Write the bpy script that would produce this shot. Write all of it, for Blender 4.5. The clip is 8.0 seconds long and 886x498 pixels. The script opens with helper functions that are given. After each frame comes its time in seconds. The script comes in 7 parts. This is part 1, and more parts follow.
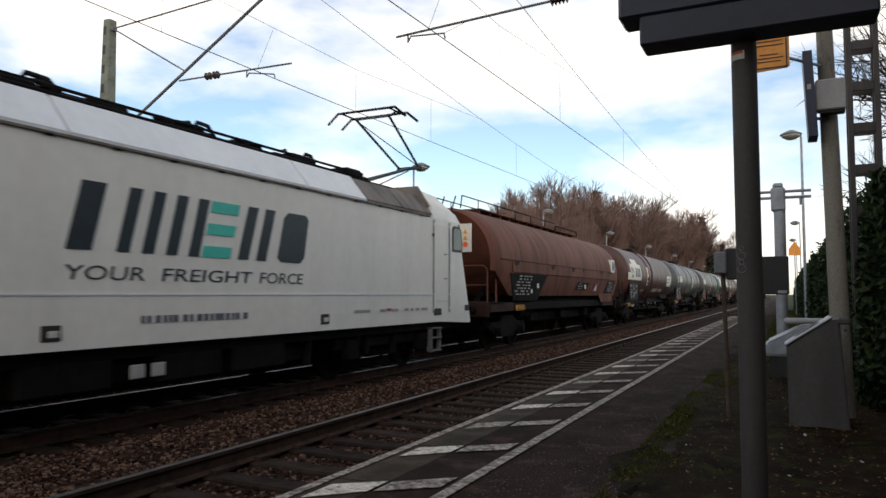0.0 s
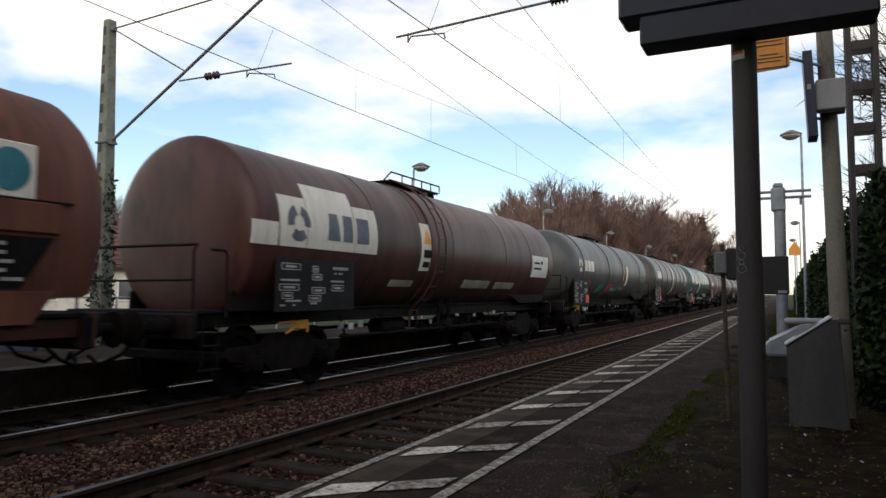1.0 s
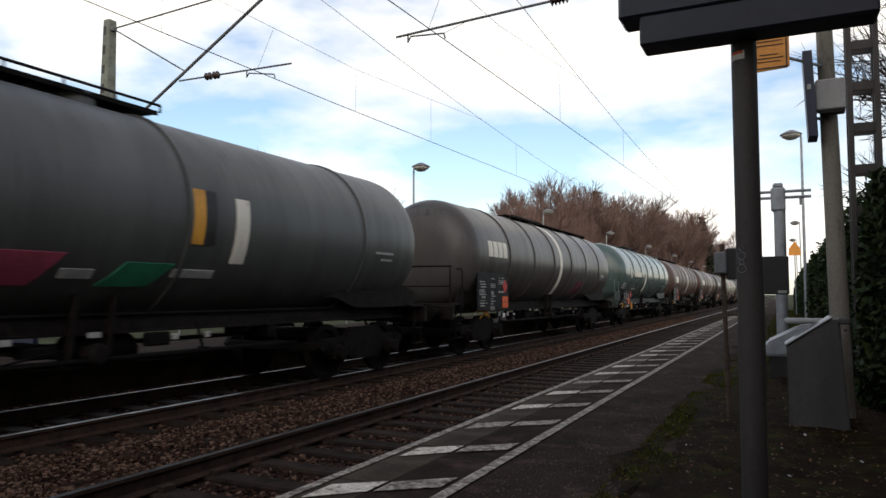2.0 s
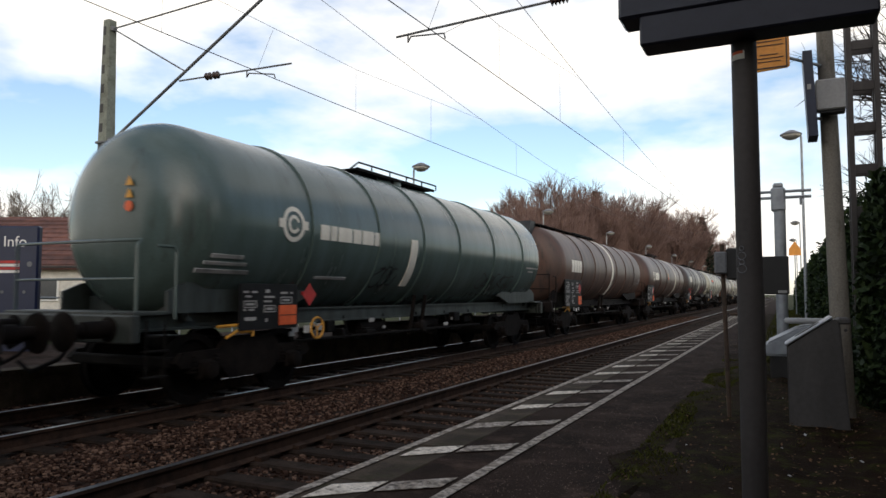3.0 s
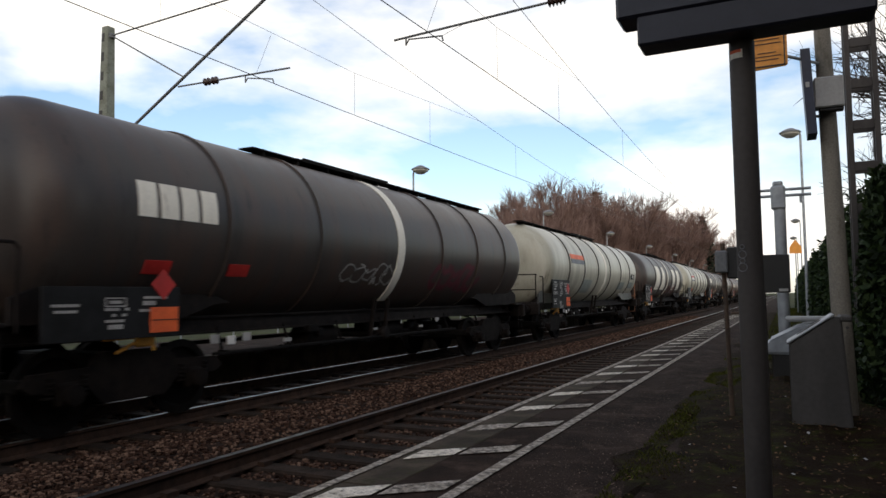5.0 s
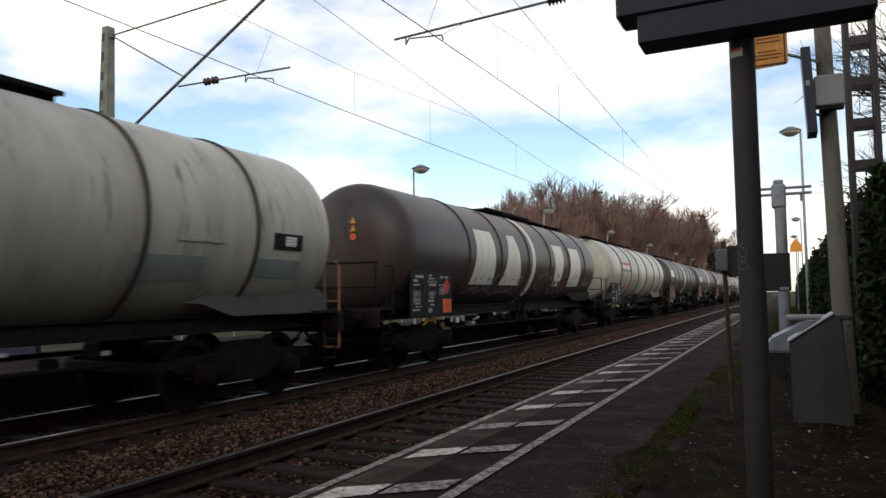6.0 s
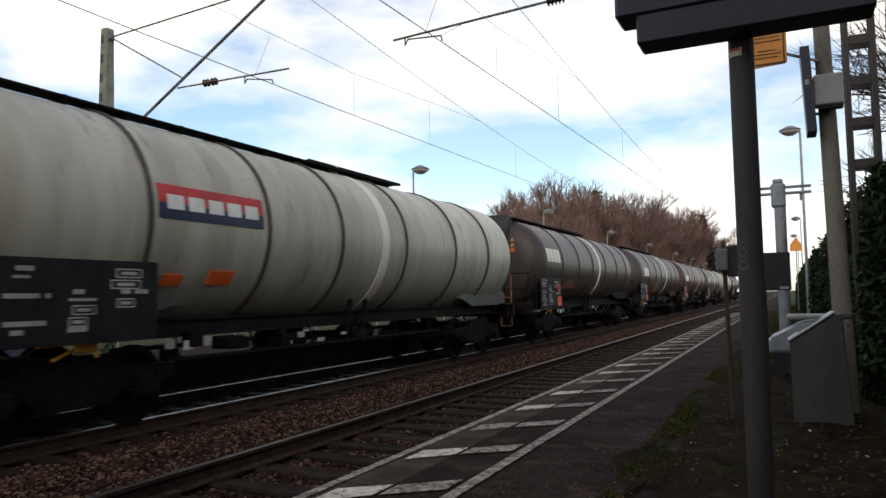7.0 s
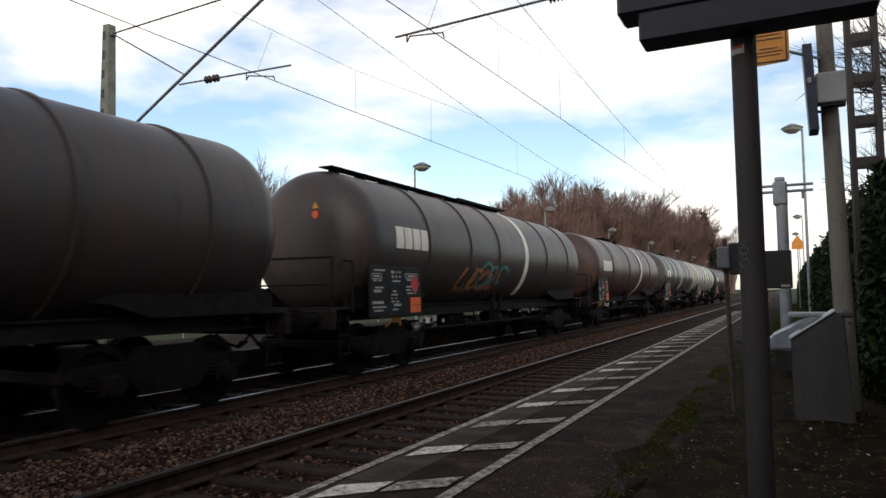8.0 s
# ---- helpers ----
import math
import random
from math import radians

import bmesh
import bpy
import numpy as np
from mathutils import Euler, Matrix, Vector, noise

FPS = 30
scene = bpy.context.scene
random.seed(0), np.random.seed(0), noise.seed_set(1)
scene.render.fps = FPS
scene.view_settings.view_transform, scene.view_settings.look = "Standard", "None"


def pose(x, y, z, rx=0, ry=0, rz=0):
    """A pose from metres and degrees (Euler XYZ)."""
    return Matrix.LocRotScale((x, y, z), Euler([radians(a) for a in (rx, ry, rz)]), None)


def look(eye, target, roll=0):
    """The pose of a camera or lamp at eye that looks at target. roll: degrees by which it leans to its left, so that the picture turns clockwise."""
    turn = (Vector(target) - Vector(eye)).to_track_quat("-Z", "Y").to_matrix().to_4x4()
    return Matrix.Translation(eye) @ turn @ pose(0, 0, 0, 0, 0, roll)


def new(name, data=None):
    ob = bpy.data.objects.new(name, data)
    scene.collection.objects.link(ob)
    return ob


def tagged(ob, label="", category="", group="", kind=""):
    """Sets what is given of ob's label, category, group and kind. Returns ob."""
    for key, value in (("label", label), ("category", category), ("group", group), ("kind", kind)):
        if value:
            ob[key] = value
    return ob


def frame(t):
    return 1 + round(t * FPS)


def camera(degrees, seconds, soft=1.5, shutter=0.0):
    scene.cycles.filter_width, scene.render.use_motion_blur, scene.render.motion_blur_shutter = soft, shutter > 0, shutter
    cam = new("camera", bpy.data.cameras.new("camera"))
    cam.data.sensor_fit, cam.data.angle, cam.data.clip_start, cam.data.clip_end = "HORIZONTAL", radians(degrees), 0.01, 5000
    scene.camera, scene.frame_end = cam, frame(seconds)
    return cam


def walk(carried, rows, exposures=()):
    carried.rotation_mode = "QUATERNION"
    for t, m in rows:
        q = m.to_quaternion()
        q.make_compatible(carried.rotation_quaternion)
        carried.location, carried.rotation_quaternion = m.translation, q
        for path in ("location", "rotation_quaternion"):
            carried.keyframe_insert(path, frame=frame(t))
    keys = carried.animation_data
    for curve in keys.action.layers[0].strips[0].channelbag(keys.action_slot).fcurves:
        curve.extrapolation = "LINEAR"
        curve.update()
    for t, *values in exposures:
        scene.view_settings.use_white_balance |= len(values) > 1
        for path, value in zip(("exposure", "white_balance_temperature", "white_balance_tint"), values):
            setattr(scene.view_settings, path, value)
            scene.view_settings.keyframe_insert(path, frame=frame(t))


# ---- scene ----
# ---------------- camera ----------------
EYE = Vector((0.0, 0.0, 1.07))


def aim(tilt, turn, roll):
    a, b = radians(turn), radians(tilt)
    return look(EYE, EYE + Vector((-math.sin(a) * math.cos(b), math.cos(a) * math.cos(b), math.sin(b))), roll)


cam = camera(64.2, 8.0, soft=1.5, shutter=0.07)
walk(cam, [
    (0.0, aim(3.647, 25.833, 0.087)), (0.5, aim(3.642, 25.833, 0.092)), (1.0, aim(3.652, 25.838, 0.075)),
    (1.5, aim(3.652, 25.834, 0.073)), (3.0, aim(3.652, 25.842, 0.068)), (3.5, aim(3.800, 25.814, -0.270)),
    (4.0, aim(3.685, 25.845, -0.228)), (4.5, aim(3.826, 25.852, -0.430)), (6.0, aim(3.783, 25.921, -0.765)),
    (6.5, aim(3.844, 25.904, -0.740)), (7.0, aim(3.824, 25.911, -0.970)), (7.5, aim(3.749, 25.912, -0.750)),
    (8.0, aim(3.601, 26.021, -0.822))])

# ---------------- world and sun ----------------
SUN_UP, SUN_TURN = 24.0, 150.0
world = bpy.data.worlds.new("sky")
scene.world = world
world.use_nodes = True
wn, wl = world.node_tree.nodes, world.node_tree.links
wn.clear()
sky = wn.new("ShaderNodeTexSky")
sky.sky_type, sky.sun_disc = "NISHITA", False
sky.sun_elevation, sky.sun_rotation = radians(SUN_UP), radians(SUN_TURN)
wtc = wn.new("ShaderNodeTexCoord")
wmap = wn.new("ShaderNodeMapping")
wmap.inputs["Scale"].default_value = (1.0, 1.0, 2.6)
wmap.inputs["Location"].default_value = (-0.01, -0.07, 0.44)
cloud = wn.new("ShaderNodeTexNoise")
cloud.inputs["Scale"].default_value, cloud.inputs["Detail"].default_value, cloud.inputs["Roughness"].default_value = 2.1, 7.0, 0.52
cramp = wn.new("ShaderNodeValToRGB")
cramp.color_ramp.elements[0].position, cramp.color_ramp.elements[1].position = 0.41, 0.56
shade = wn.new("ShaderNodeTexNoise")
shade.inputs["Scale"].default_value, shade.inputs["Detail"].default_value = 3.0, 4.0
sramp = wn.new("ShaderNodeValToRGB")
sramp.color_ramp.elements[0].position, sramp.color_ramp.elements[0].color = 0.32, (0.86, 0.82, 0.775, 1)
sramp.color_ramp.elements[1].position, sramp.color_ramp.elements[1].color = 0.60, (1.0, 0.945, 0.865, 1)
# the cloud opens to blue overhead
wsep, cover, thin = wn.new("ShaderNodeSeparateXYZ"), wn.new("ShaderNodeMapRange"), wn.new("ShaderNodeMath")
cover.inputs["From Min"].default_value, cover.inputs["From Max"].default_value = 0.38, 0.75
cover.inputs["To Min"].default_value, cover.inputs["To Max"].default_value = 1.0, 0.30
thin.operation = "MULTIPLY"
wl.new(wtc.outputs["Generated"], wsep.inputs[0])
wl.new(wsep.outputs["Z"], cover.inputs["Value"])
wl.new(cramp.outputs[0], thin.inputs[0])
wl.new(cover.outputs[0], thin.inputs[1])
bg_blue, bg_cloud, wmix, wout = (wn.new("ShaderNodeBackground"), wn.new("ShaderNodeBackground"),
                                 wn.new("ShaderNodeMixShader"), wn.new("ShaderNodeOutputWorld"))
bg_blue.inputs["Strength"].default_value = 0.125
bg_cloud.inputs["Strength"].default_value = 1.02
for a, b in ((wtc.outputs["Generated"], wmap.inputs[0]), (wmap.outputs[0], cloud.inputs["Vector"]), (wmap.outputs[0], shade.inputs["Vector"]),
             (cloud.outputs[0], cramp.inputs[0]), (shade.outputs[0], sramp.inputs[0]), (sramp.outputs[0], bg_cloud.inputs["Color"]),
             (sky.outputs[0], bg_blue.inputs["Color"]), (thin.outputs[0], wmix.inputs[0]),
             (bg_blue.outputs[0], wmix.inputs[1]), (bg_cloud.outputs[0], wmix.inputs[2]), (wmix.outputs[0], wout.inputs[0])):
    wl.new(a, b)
sun = new("sun", bpy.data.lights.new("sun", "SUN"))
sun.data.energy, sun.data.angle, sun.data.color = 0.5, radians(70), (1.0, 0.86, 0.70)
sd = Vector((math.sin(radians(SUN_TURN)) * math.cos(radians(SUN_UP)), math.cos(radians(SUN_TURN)) * math.cos(radians(SUN_UP)), math.sin(radians(SUN_UP))))
sun.matrix_world = look(sd * 60, (0, 0, 0))
scene.view_settings.exposure = 0.52


# ---------------- materials ----------------
def material(name, base, other=None, rough=0.6, metal=0.0, scale=3.0, fine=40.0, low=0.42, high=0.62, bump=0.15,
             streak=False, third=None, third_amount=0.5, vary=0.0, spec=0.5, coat=0.0, grain_amount=0.5):
    """Base colour with patches of another colour at two scales, grain in the relief, optional vertical streaks."""
    m = bpy.data.materials.new(name)
    m.use_nodes = True
    n, l = m.node_tree.nodes, m.node_tree.links
    p = n["Principled BSDF"]
    tc, mp = n.new("ShaderNodeTexCoord"), n.new("ShaderNodeMapping")
    l.new(tc.outputs["Object"], mp.inputs[0])
    if streak:
        mp.inputs["Scale"].default_value = (1.0, 2.2, 0.35)
    big, small = n.new("ShaderNodeTexNoise"), n.new("ShaderNodeTexNoise")
    big.inputs["Scale"].default_value, big.inputs["Detail"].default_value, big.inputs["Roughness"].default_value = scale, 6.0, 0.62
    small.inputs["Scale"].default_value, small.inputs["Detail"].default_value = fine, 3.0
    l.new(mp.outputs[0], big.inputs["Vector"])
    l.new(tc.outputs["Object"], small.inputs["Vector"])
    ramp = n.new("ShaderNodeValToRGB")
    ramp.color_ramp.elements[0].position, ramp.color_ramp.elements[1].position = low, high
    l.new(big.outputs[0], ramp.inputs[0])
    mix = n.new("ShaderNodeMix")
    mix.data_type = "RGBA"
    mix.inputs["A"].default_value = (*base, 1)
    mix.inputs["B"].default_value = (*(other or [c * 0.72 for c in base]), 1)
    l.new(ramp.outputs[0], mix.inputs["Factor"])
    colour = mix.outputs["Result"]
    grain = n.new("ShaderNodeMix")
    grain.data_type, grain.blend_type = "RGBA", "MULTIPLY"
    grain.inputs["Factor"].default_value = grain_amount
    gr = n.new("ShaderNodeValToRGB")
    gr.color_ramp.elements[0].position, gr.color_ramp.elements[0].color = 0.3, (0.55, 0.55, 0.55, 1)
    gr.color_ramp.elements[1].position, gr.color_ramp.elements[1].color = 0.65, (1.15, 1.15, 1.15, 1)
    l.new(small.outputs[0], gr.inputs[0])
    l.new(colour, grain.inputs["A"])
    l.new(gr.outputs[0], grain.inputs["B"])
    colour = grain.outputs["Result"]
    if third:
        t3, r3, m3 = n.new("ShaderNodeTexNoise"), n.new("ShaderNodeValToRGB"), n.new("ShaderNodeMix")
        t3.inputs["Scale"].default_value, t3.inputs["Detail"].default_value, t3.inputs["Roughness"].default_value = scale * 2.7, 8.0, 0.7
        r3.color_ramp.elements[0].position, r3.color_ramp.elements[1].position = 0.62 - 0.2 * third_amount, 0.72 - 0.1 * third_amount
        m3.data_type = "RGBA"
        m3.inputs["B"].default_value = (*third, 1)
        l.new(mp.outputs[0], t3.inputs["Vector"])
        l.new(t3.outputs[0], r3.inputs[0])
        l.new(r3.outputs[0], m3.inputs["Factor"])
        l.new(colour, m3.inputs["A"])
        colour = m3.outputs["Result"]
    if vary:
        oi, hs = n.new("ShaderNodeObjectInfo"), n.new("ShaderNodeHueSaturation")
        mr = n.new("ShaderNodeMapRange")
        mr.inputs["To Min"].default_value, mr.inputs["To Max"].default_value = 1 - vary, 1 + vary
        l.new(oi.outputs["Random"], mr.inputs["Value"])
        l.new(mr.outputs[0], hs.inputs["Value"])
        l.new(colour, hs.inputs["Color"])
        colour = hs.outputs[0]
    l.new(colour, p.inputs["Base Color"])
    rr = n.new("ShaderNodeMapRange")
    rr.inputs["To Min"].default_value, rr.inputs["To Max"].default_value = max(rough - 0.12, 0.05), min(rough + 0.15, 1)
    l.new(big.outputs[0], rr.inputs["Value"])
    l.new(rr.outputs[0], p.inputs["Roughness"])
    p.inputs["Metallic"].default_value = metal
    p.inputs["Specular IOR Level"].default_value = spec
    p.inputs["Coat Weight"].default_value = coat
    if bump:
        b = n.new("ShaderNodeBump")
        b.inputs["Strength"].default_value, b.inputs["Distance"].default_value = bump, 0.02
        l.new(small.outputs[0], b.inputs["Height"])
        l.new(b.outputs[0], p.inputs["Normal"])
    return m


def island_material(name, a, b, rough=0.9, spec=0.3, mid=None):
    """Loose pieces of one mesh, each with its own shade between two colours."""
    m = bpy.data.materials.new(name)
    m.use_nodes = True
    n, l = m.node_tree.nodes, m.node_tree.links
    g, r = n.new("ShaderNodeNewGeometry"), n.new("ShaderNodeValToRGB")
    r.color_ramp.elements[0].color, r.color_ramp.elements[1].color = (*a, 1), (*b, 1)
    if mid:
        e = r.color_ramp.elements.new(0.6)
        e.color = (*mid, 1)
    l.new(g.outputs["Random Per Island"], r.inputs[0])
    p = n["Principled BSDF"]
    l.new(r.outputs[0], p.inputs["Base Color"])
    p.inputs["Roughness"].default_value, p.inputs["Specular IOR Level"].default_value = rough, spec
    return m


M = {}
M["asphalt"] = material("asphalt", (0.0331, 0.0198, 0.0143), (0.0166, 0.00994, 0.00736), 0.9, scale=1.3, fine=85, grain_amount=0.9, bump=0.6, third=(0.068, 0.043, 0.032), third_amount=0.45, spec=0.08)
M["soil"] = material("soil", (0.0207, 0.0117, 0.0063), (0.0108, 0.0063, 0.0036), 0.95, scale=2.0, fine=60, bump=0.8, third=(0.030, 0.032, 0.006), third_amount=0.6, spec=0.05)
M["grass_ground"] = material("grass_ground", (0.05, 0.06, 0.02), (0.035, 0.035, 0.016), 0.95, scale=0.5, fine=30, bump=0.6, spec=0.12)
M["ballast_bed"] = material("ballast_bed", (0.034, 0.0195, 0.0136), (0.0153, 0.00935, 0.0068), 0.95, scale=6, fine=45, bump=1.0, spec=0.12)
M["stones"] = island_material("stones", (0.014, 0.008, 0.006), (0.19, 0.120, 0.085), 0.95, 0.05, (0.066, 0.036, 0.025))
M["grit"] = island_material("grit", (0.04, 0.026, 0.019), (0.26, 0.19, 0.15), 0.95, 0.1)
M["sleeper"] = material("sleeper", (0.036, 0.024, 0.0176), (0.0176, 0.0128, 0.0096), 0.9, scale=5, fine=50, bump=0.5, vary=0.25, spec=0.12)
M["rail_side"] = material("rail_side", (0.055, 0.032, 0.022), (0.03, 0.02, 0.016), 0.85, scale=5, bump=0.3, spec=0.12)
M["rail_top"] = material("rail_top", (0.36, 0.35, 0.35), (0.22, 0.21, 0.21), 0.36, 1.0, scale=4, bump=0.05)
M["kerb"] = material("kerb", (0.068, 0.049, 0.034), (0.034, 0.025, 0.018), 0.85, scale=3, fine=70, bump=0.4, third=(0.035, 0.032, 0.014), third_amount=0.5, vary=0.15, spec=0.15)
M["line_paint"] = material("line_paint", (0.52, 0.455, 0.385), (0.27, 0.225, 0.18), 0.8, scale=9, fine=60, bump=0.3, third=(0.06, 0.05, 0.042), third_amount=0.95, spec=0.2)
M["line_paint_new"] = material("line_paint_new", (0.80, 0.72, 0.61), (0.56, 0.49, 0.40), 0.7, scale=7, fine=60, bump=0.2, third=(0.08, 0.064, 0.046), third_amount=0.62, spec=0.2)
M["loco_white"] = material("loco_white", (0.77, 0.754, 0.693), (0.682, 0.665, 0.611), 0.42, scale=0.6, fine=6, bump=0.02, streak=True, low=0.35, high=0.75, grain_amount=0.10)
M["loco_roof"] = material("loco_roof", (0.74, 0.76, 0.77), (0.68, 0.70, 0.71), 0.4, scale=0.5, fine=8, bump=0.02, streak=True, grain_amount=0.10)
M["loco_grey"] = material("loco_grey", (0.15, 0.125, 0.105), (0.085, 0.07, 0.058), 0.6, scale=1.5, bump=0.1, streak=True)
M["logo_dark"] = material("logo_dark", (0.018, 0.028, 0.034), (0.014, 0.02, 0.026), 0.4, bump=0.0, grain_amount=0.10)
M["logo_teal"] = material("logo_teal", (0.06, 0.52, 0.42), (0.05, 0.46, 0.37), 0.4, bump=0.0, grain_amount=0.10)
M["faint_grey"] = material("faint_grey", (0.36, 0.36, 0.35), (0.3, 0.3, 0.29), 0.5, bump=0.0)
M["glass_dark"] = material("glass_dark", (0.02, 0.025, 0.03), (0.015, 0.02, 0.025), 0.12, bump=0.0, spec=0.8)
# running-gear colours held near black, with the shade under the train put in
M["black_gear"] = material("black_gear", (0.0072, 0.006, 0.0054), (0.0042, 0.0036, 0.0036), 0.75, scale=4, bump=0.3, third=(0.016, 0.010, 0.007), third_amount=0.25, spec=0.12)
M["gear_rust_shade"] = material("gear_rust_shade", (0.0102, 0.0072, 0.0057), (0.0042, 0.003, 0.0027), 0.8, scale=4, bump=0.3, vary=0.2, spec=0.12)
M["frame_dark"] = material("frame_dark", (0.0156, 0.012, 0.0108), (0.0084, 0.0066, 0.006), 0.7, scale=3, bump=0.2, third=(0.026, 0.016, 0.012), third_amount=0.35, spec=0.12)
M["wheel_steel_shade"] = material("wheel_steel_shade", (0.0072, 0.0054, 0.0048), (0.0042, 0.0036, 0.003), 0.8, 0.0, spec=0.1, scale=5, bump=0.2)
M["insulator"] = material("insulator", (0.06, 0.035, 0.028), None, 0.3, bump=0.0)
M["wire"] = material("wire", (0.05, 0.05, 0.055), None, 0.5, 0.5, bump=0.0)
M["panto_green"] = material("panto_green", (0.05, 0.075, 0.07), (0.03, 0.04, 0.04), 0.6, bump=0.1)
M["mast_green"] = material("mast_green", (0.22, 0.235, 0.19), (0.15, 0.155, 0.12), 0.75, scale=3, bump=0.3, third=(0.10, 0.11, 0.07), third_amount=0.3)
M["steel_grey"] = material("steel_grey", (0.16, 0.165, 0.17), (0.11, 0.112, 0.115), 0.5, 0.0, scale=3, bump=0.05, third=(0.07, 0.065, 0.06), third_amount=0.15, streak=True)
M["post_dark"] = material("post_dark", (0.068, 0.0603, 0.0561), (0.0467, 0.0408, 0.0382), 0.6, spec=0.2, scale=2, bump=0.05, streak=True, grain_amount=0.22)
M["galvanised"] = material("galvanised", (0.36, 0.38, 0.40), (0.27, 0.285, 0.30), 0.5, 0.3, scale=5, bump=0.05, grain_amount=0.22)
M["bin_grey"] = material("bin_grey", (0.0892, 0.0824, 0.0765), (0.0638, 0.0587, 0.0544), 0.6, 0.0, spec=0.25, scale=2, fine=30, bump=0.05, streak=True, grain_amount=0.22)
M["bin_lid"] = material("bin_lid", (0.42, 0.43, 0.44), (0.34, 0.35, 0.36), 0.45, 0.2, bump=0.03, grain_amount=0.22)
M["concrete"] = material("concrete", (0.24, 0.215, 0.175), (0.16, 0.145, 0.12), 0.85, scale=2.2, fine=70, bump=0.3, streak=True, third=(0.10, 0.085, 0.06), third_amount=0.3)
M["display_navy"] = material("display_navy", (0.0128, 0.0136, 0.0256), (0.0096, 0.0104, 0.0192), 0.5, bump=0.02, grain_amount=0.22)
M["case_blue"] = material("case_blue", (0.02, 0.026, 0.055), (0.015, 0.02, 0.04), 0.45, bump=0.02, grain_amount=0.22)
M["box_grey"] = material("box_grey", (0.38, 0.375, 0.36), (0.31, 0.305, 0.29), 0.6, bump=0.04, streak=True, grain_amount=0.22)
M["sign_orange"] = material("sign_orange", (0.75, 0.30, 0.04), (0.66, 0.26, 0.035), 0.5, bump=0.0, grain_amount=0.22)
M["sign_black"] = material("sign_black", (0.02, 0.018, 0.016), None, 0.5, bump=0.0, grain_amount=0.22)
M["lamp_glass"] = material("lamp_glass", (0.62, 0.60, 0.55), (0.5, 0.48, 0.44), 0.3, bump=0.0)
M["thin_rust"] = material("thin_rust", (0.09, 0.055, 0.035), (0.05, 0.035, 0.025), 0.8, scale=8, bump=0.3)
M["info_blue"] = material("info_blue", (0.008, 0.013, 0.045), (0.007, 0.011, 0.038), 0.35, bump=0.0, grain_amount=0.22)
M["white"] = material("white", (0.78, 0.77, 0.73), (0.66, 0.65, 0.61), 0.6, bump=0.02, grain_amount=0.22)
M["cream"] = material("cream", (0.80, 0.755, 0.655), (0.70, 0.655, 0.56), 0.55, scale=2, bump=0.02, streak=True, third=(0.3, 0.25, 0.19), third_amount=0.12, grain_amount=0.22)
M["red"] = material("red", (0.55, 0.03, 0.025), None, 0.5, bump=0.0, grain_amount=0.22)
M["orange"] = material("orange", (0.85, 0.14, 0.03), (0.7, 0.11, 0.025), 0.5, bump=0.0, grain_amount=0.22)
M["yellow"] = material("yellow", (0.75, 0.36, 0.04), (0.55, 0.25, 0.03), 0.5, bump=0.05, grain_amount=0.22)
M["green_mark"] = material("green_mark", (0.03, 0.22, 0.12), None, 0.5, bump=0.0)
M["pink_mark"] = material("pink_mark", (0.40, 0.07, 0.12), None, 0.5, bump=0.0)
M["maroon_mark"] = material("maroon_mark", (0.14, 0.025, 0.04), None, 0.5, bump=0.0)
M["slate_logo"] = material("slate_logo", (0.12, 0.13, 0.16), None, 0.5, bump=0.0)
M["teal_sign"] = material("teal_sign", (0.03, 0.20, 0.25), (0.02, 0.15, 0.2), 0.5, bump=0.0, grain_amount=0.22)
M["panel_black"] = material("panel_black", (0.016, 0.016, 0.017), (0.011, 0.011, 0.011), 0.6, spec=0.15, bump=0.05, grain_amount=0.22)
M["info_lines"] = material("info_lines", (0.42, 0.41, 0.39), (0.3, 0.29, 0.28), 0.6, bump=0.0, grain_amount=0.22)
M["spray"] = material("spray", (0.34, 0.33, 0.31), (0.2, 0.2, 0.19), 0.7, bump=0.0, grain_amount=0.22)
M["spray_red"] = material("spray_red", (0.12, 0.024, 0.02), (0.08, 0.02, 0.02), 0.7, bump=0.0, grain_amount=0.22)
M["spray_orange"] = material("spray_orange", (0.45, 0.16, 0.06), (0.3, 0.12, 0.06), 0.7, bump=0.0, grain_amount=0.22)
M["spray_teal"] = material("spray_teal", (0.08, 0.27, 0.25), None, 0.7, bump=0.0, grain_amount=0.22)
# tank colours, grimy and streaked
RUSTY, SOOT = (0.085, 0.038, 0.024), (0.026, 0.021, 0.019)
M["hopper_brown"] = material("hopper_brown", (0.166, 0.0598, 0.0364), (0.101, 0.039, 0.026), 0.62, scale=0.9, bump=0.06, streak=True, third=(0.06, 0.030, 0.021), third_amount=0.2, grain_amount=0.22, spec=0.22)
M["hopper_seam"] = material("hopper_seam", (0.050, 0.022, 0.015), (0.030, 0.015, 0.011), 0.7, scale=3, spec=0.2)
M["tank_brown"] = material("tank_brown", (0.0922, 0.038, 0.0288), (0.0507, 0.0253, 0.0207), 0.42, scale=0.9, bump=0.06, streak=True, third=SOOT, third_amount=0.3, grain_amount=0.22, spec=0.32)
M["tank_grey"] = material("tank_grey", (0.0861, 0.0886, 0.0845), (0.0609, 0.062, 0.0587), 0.42, scale=0.8, bump=0.04, streak=True, third=(0.05, 0.046, 0.04), third_amount=0.25, grain_amount=0.22)
M["tank_slate"] = material("tank_slate", (0.0858, 0.0806, 0.0767), (0.065, 0.0533, 0.0468), 0.34, scale=0.8, bump=0.04, streak=True, third=(0.045, 0.03, 0.025), third_amount=0.35, grain_amount=0.22, spec=0.32)
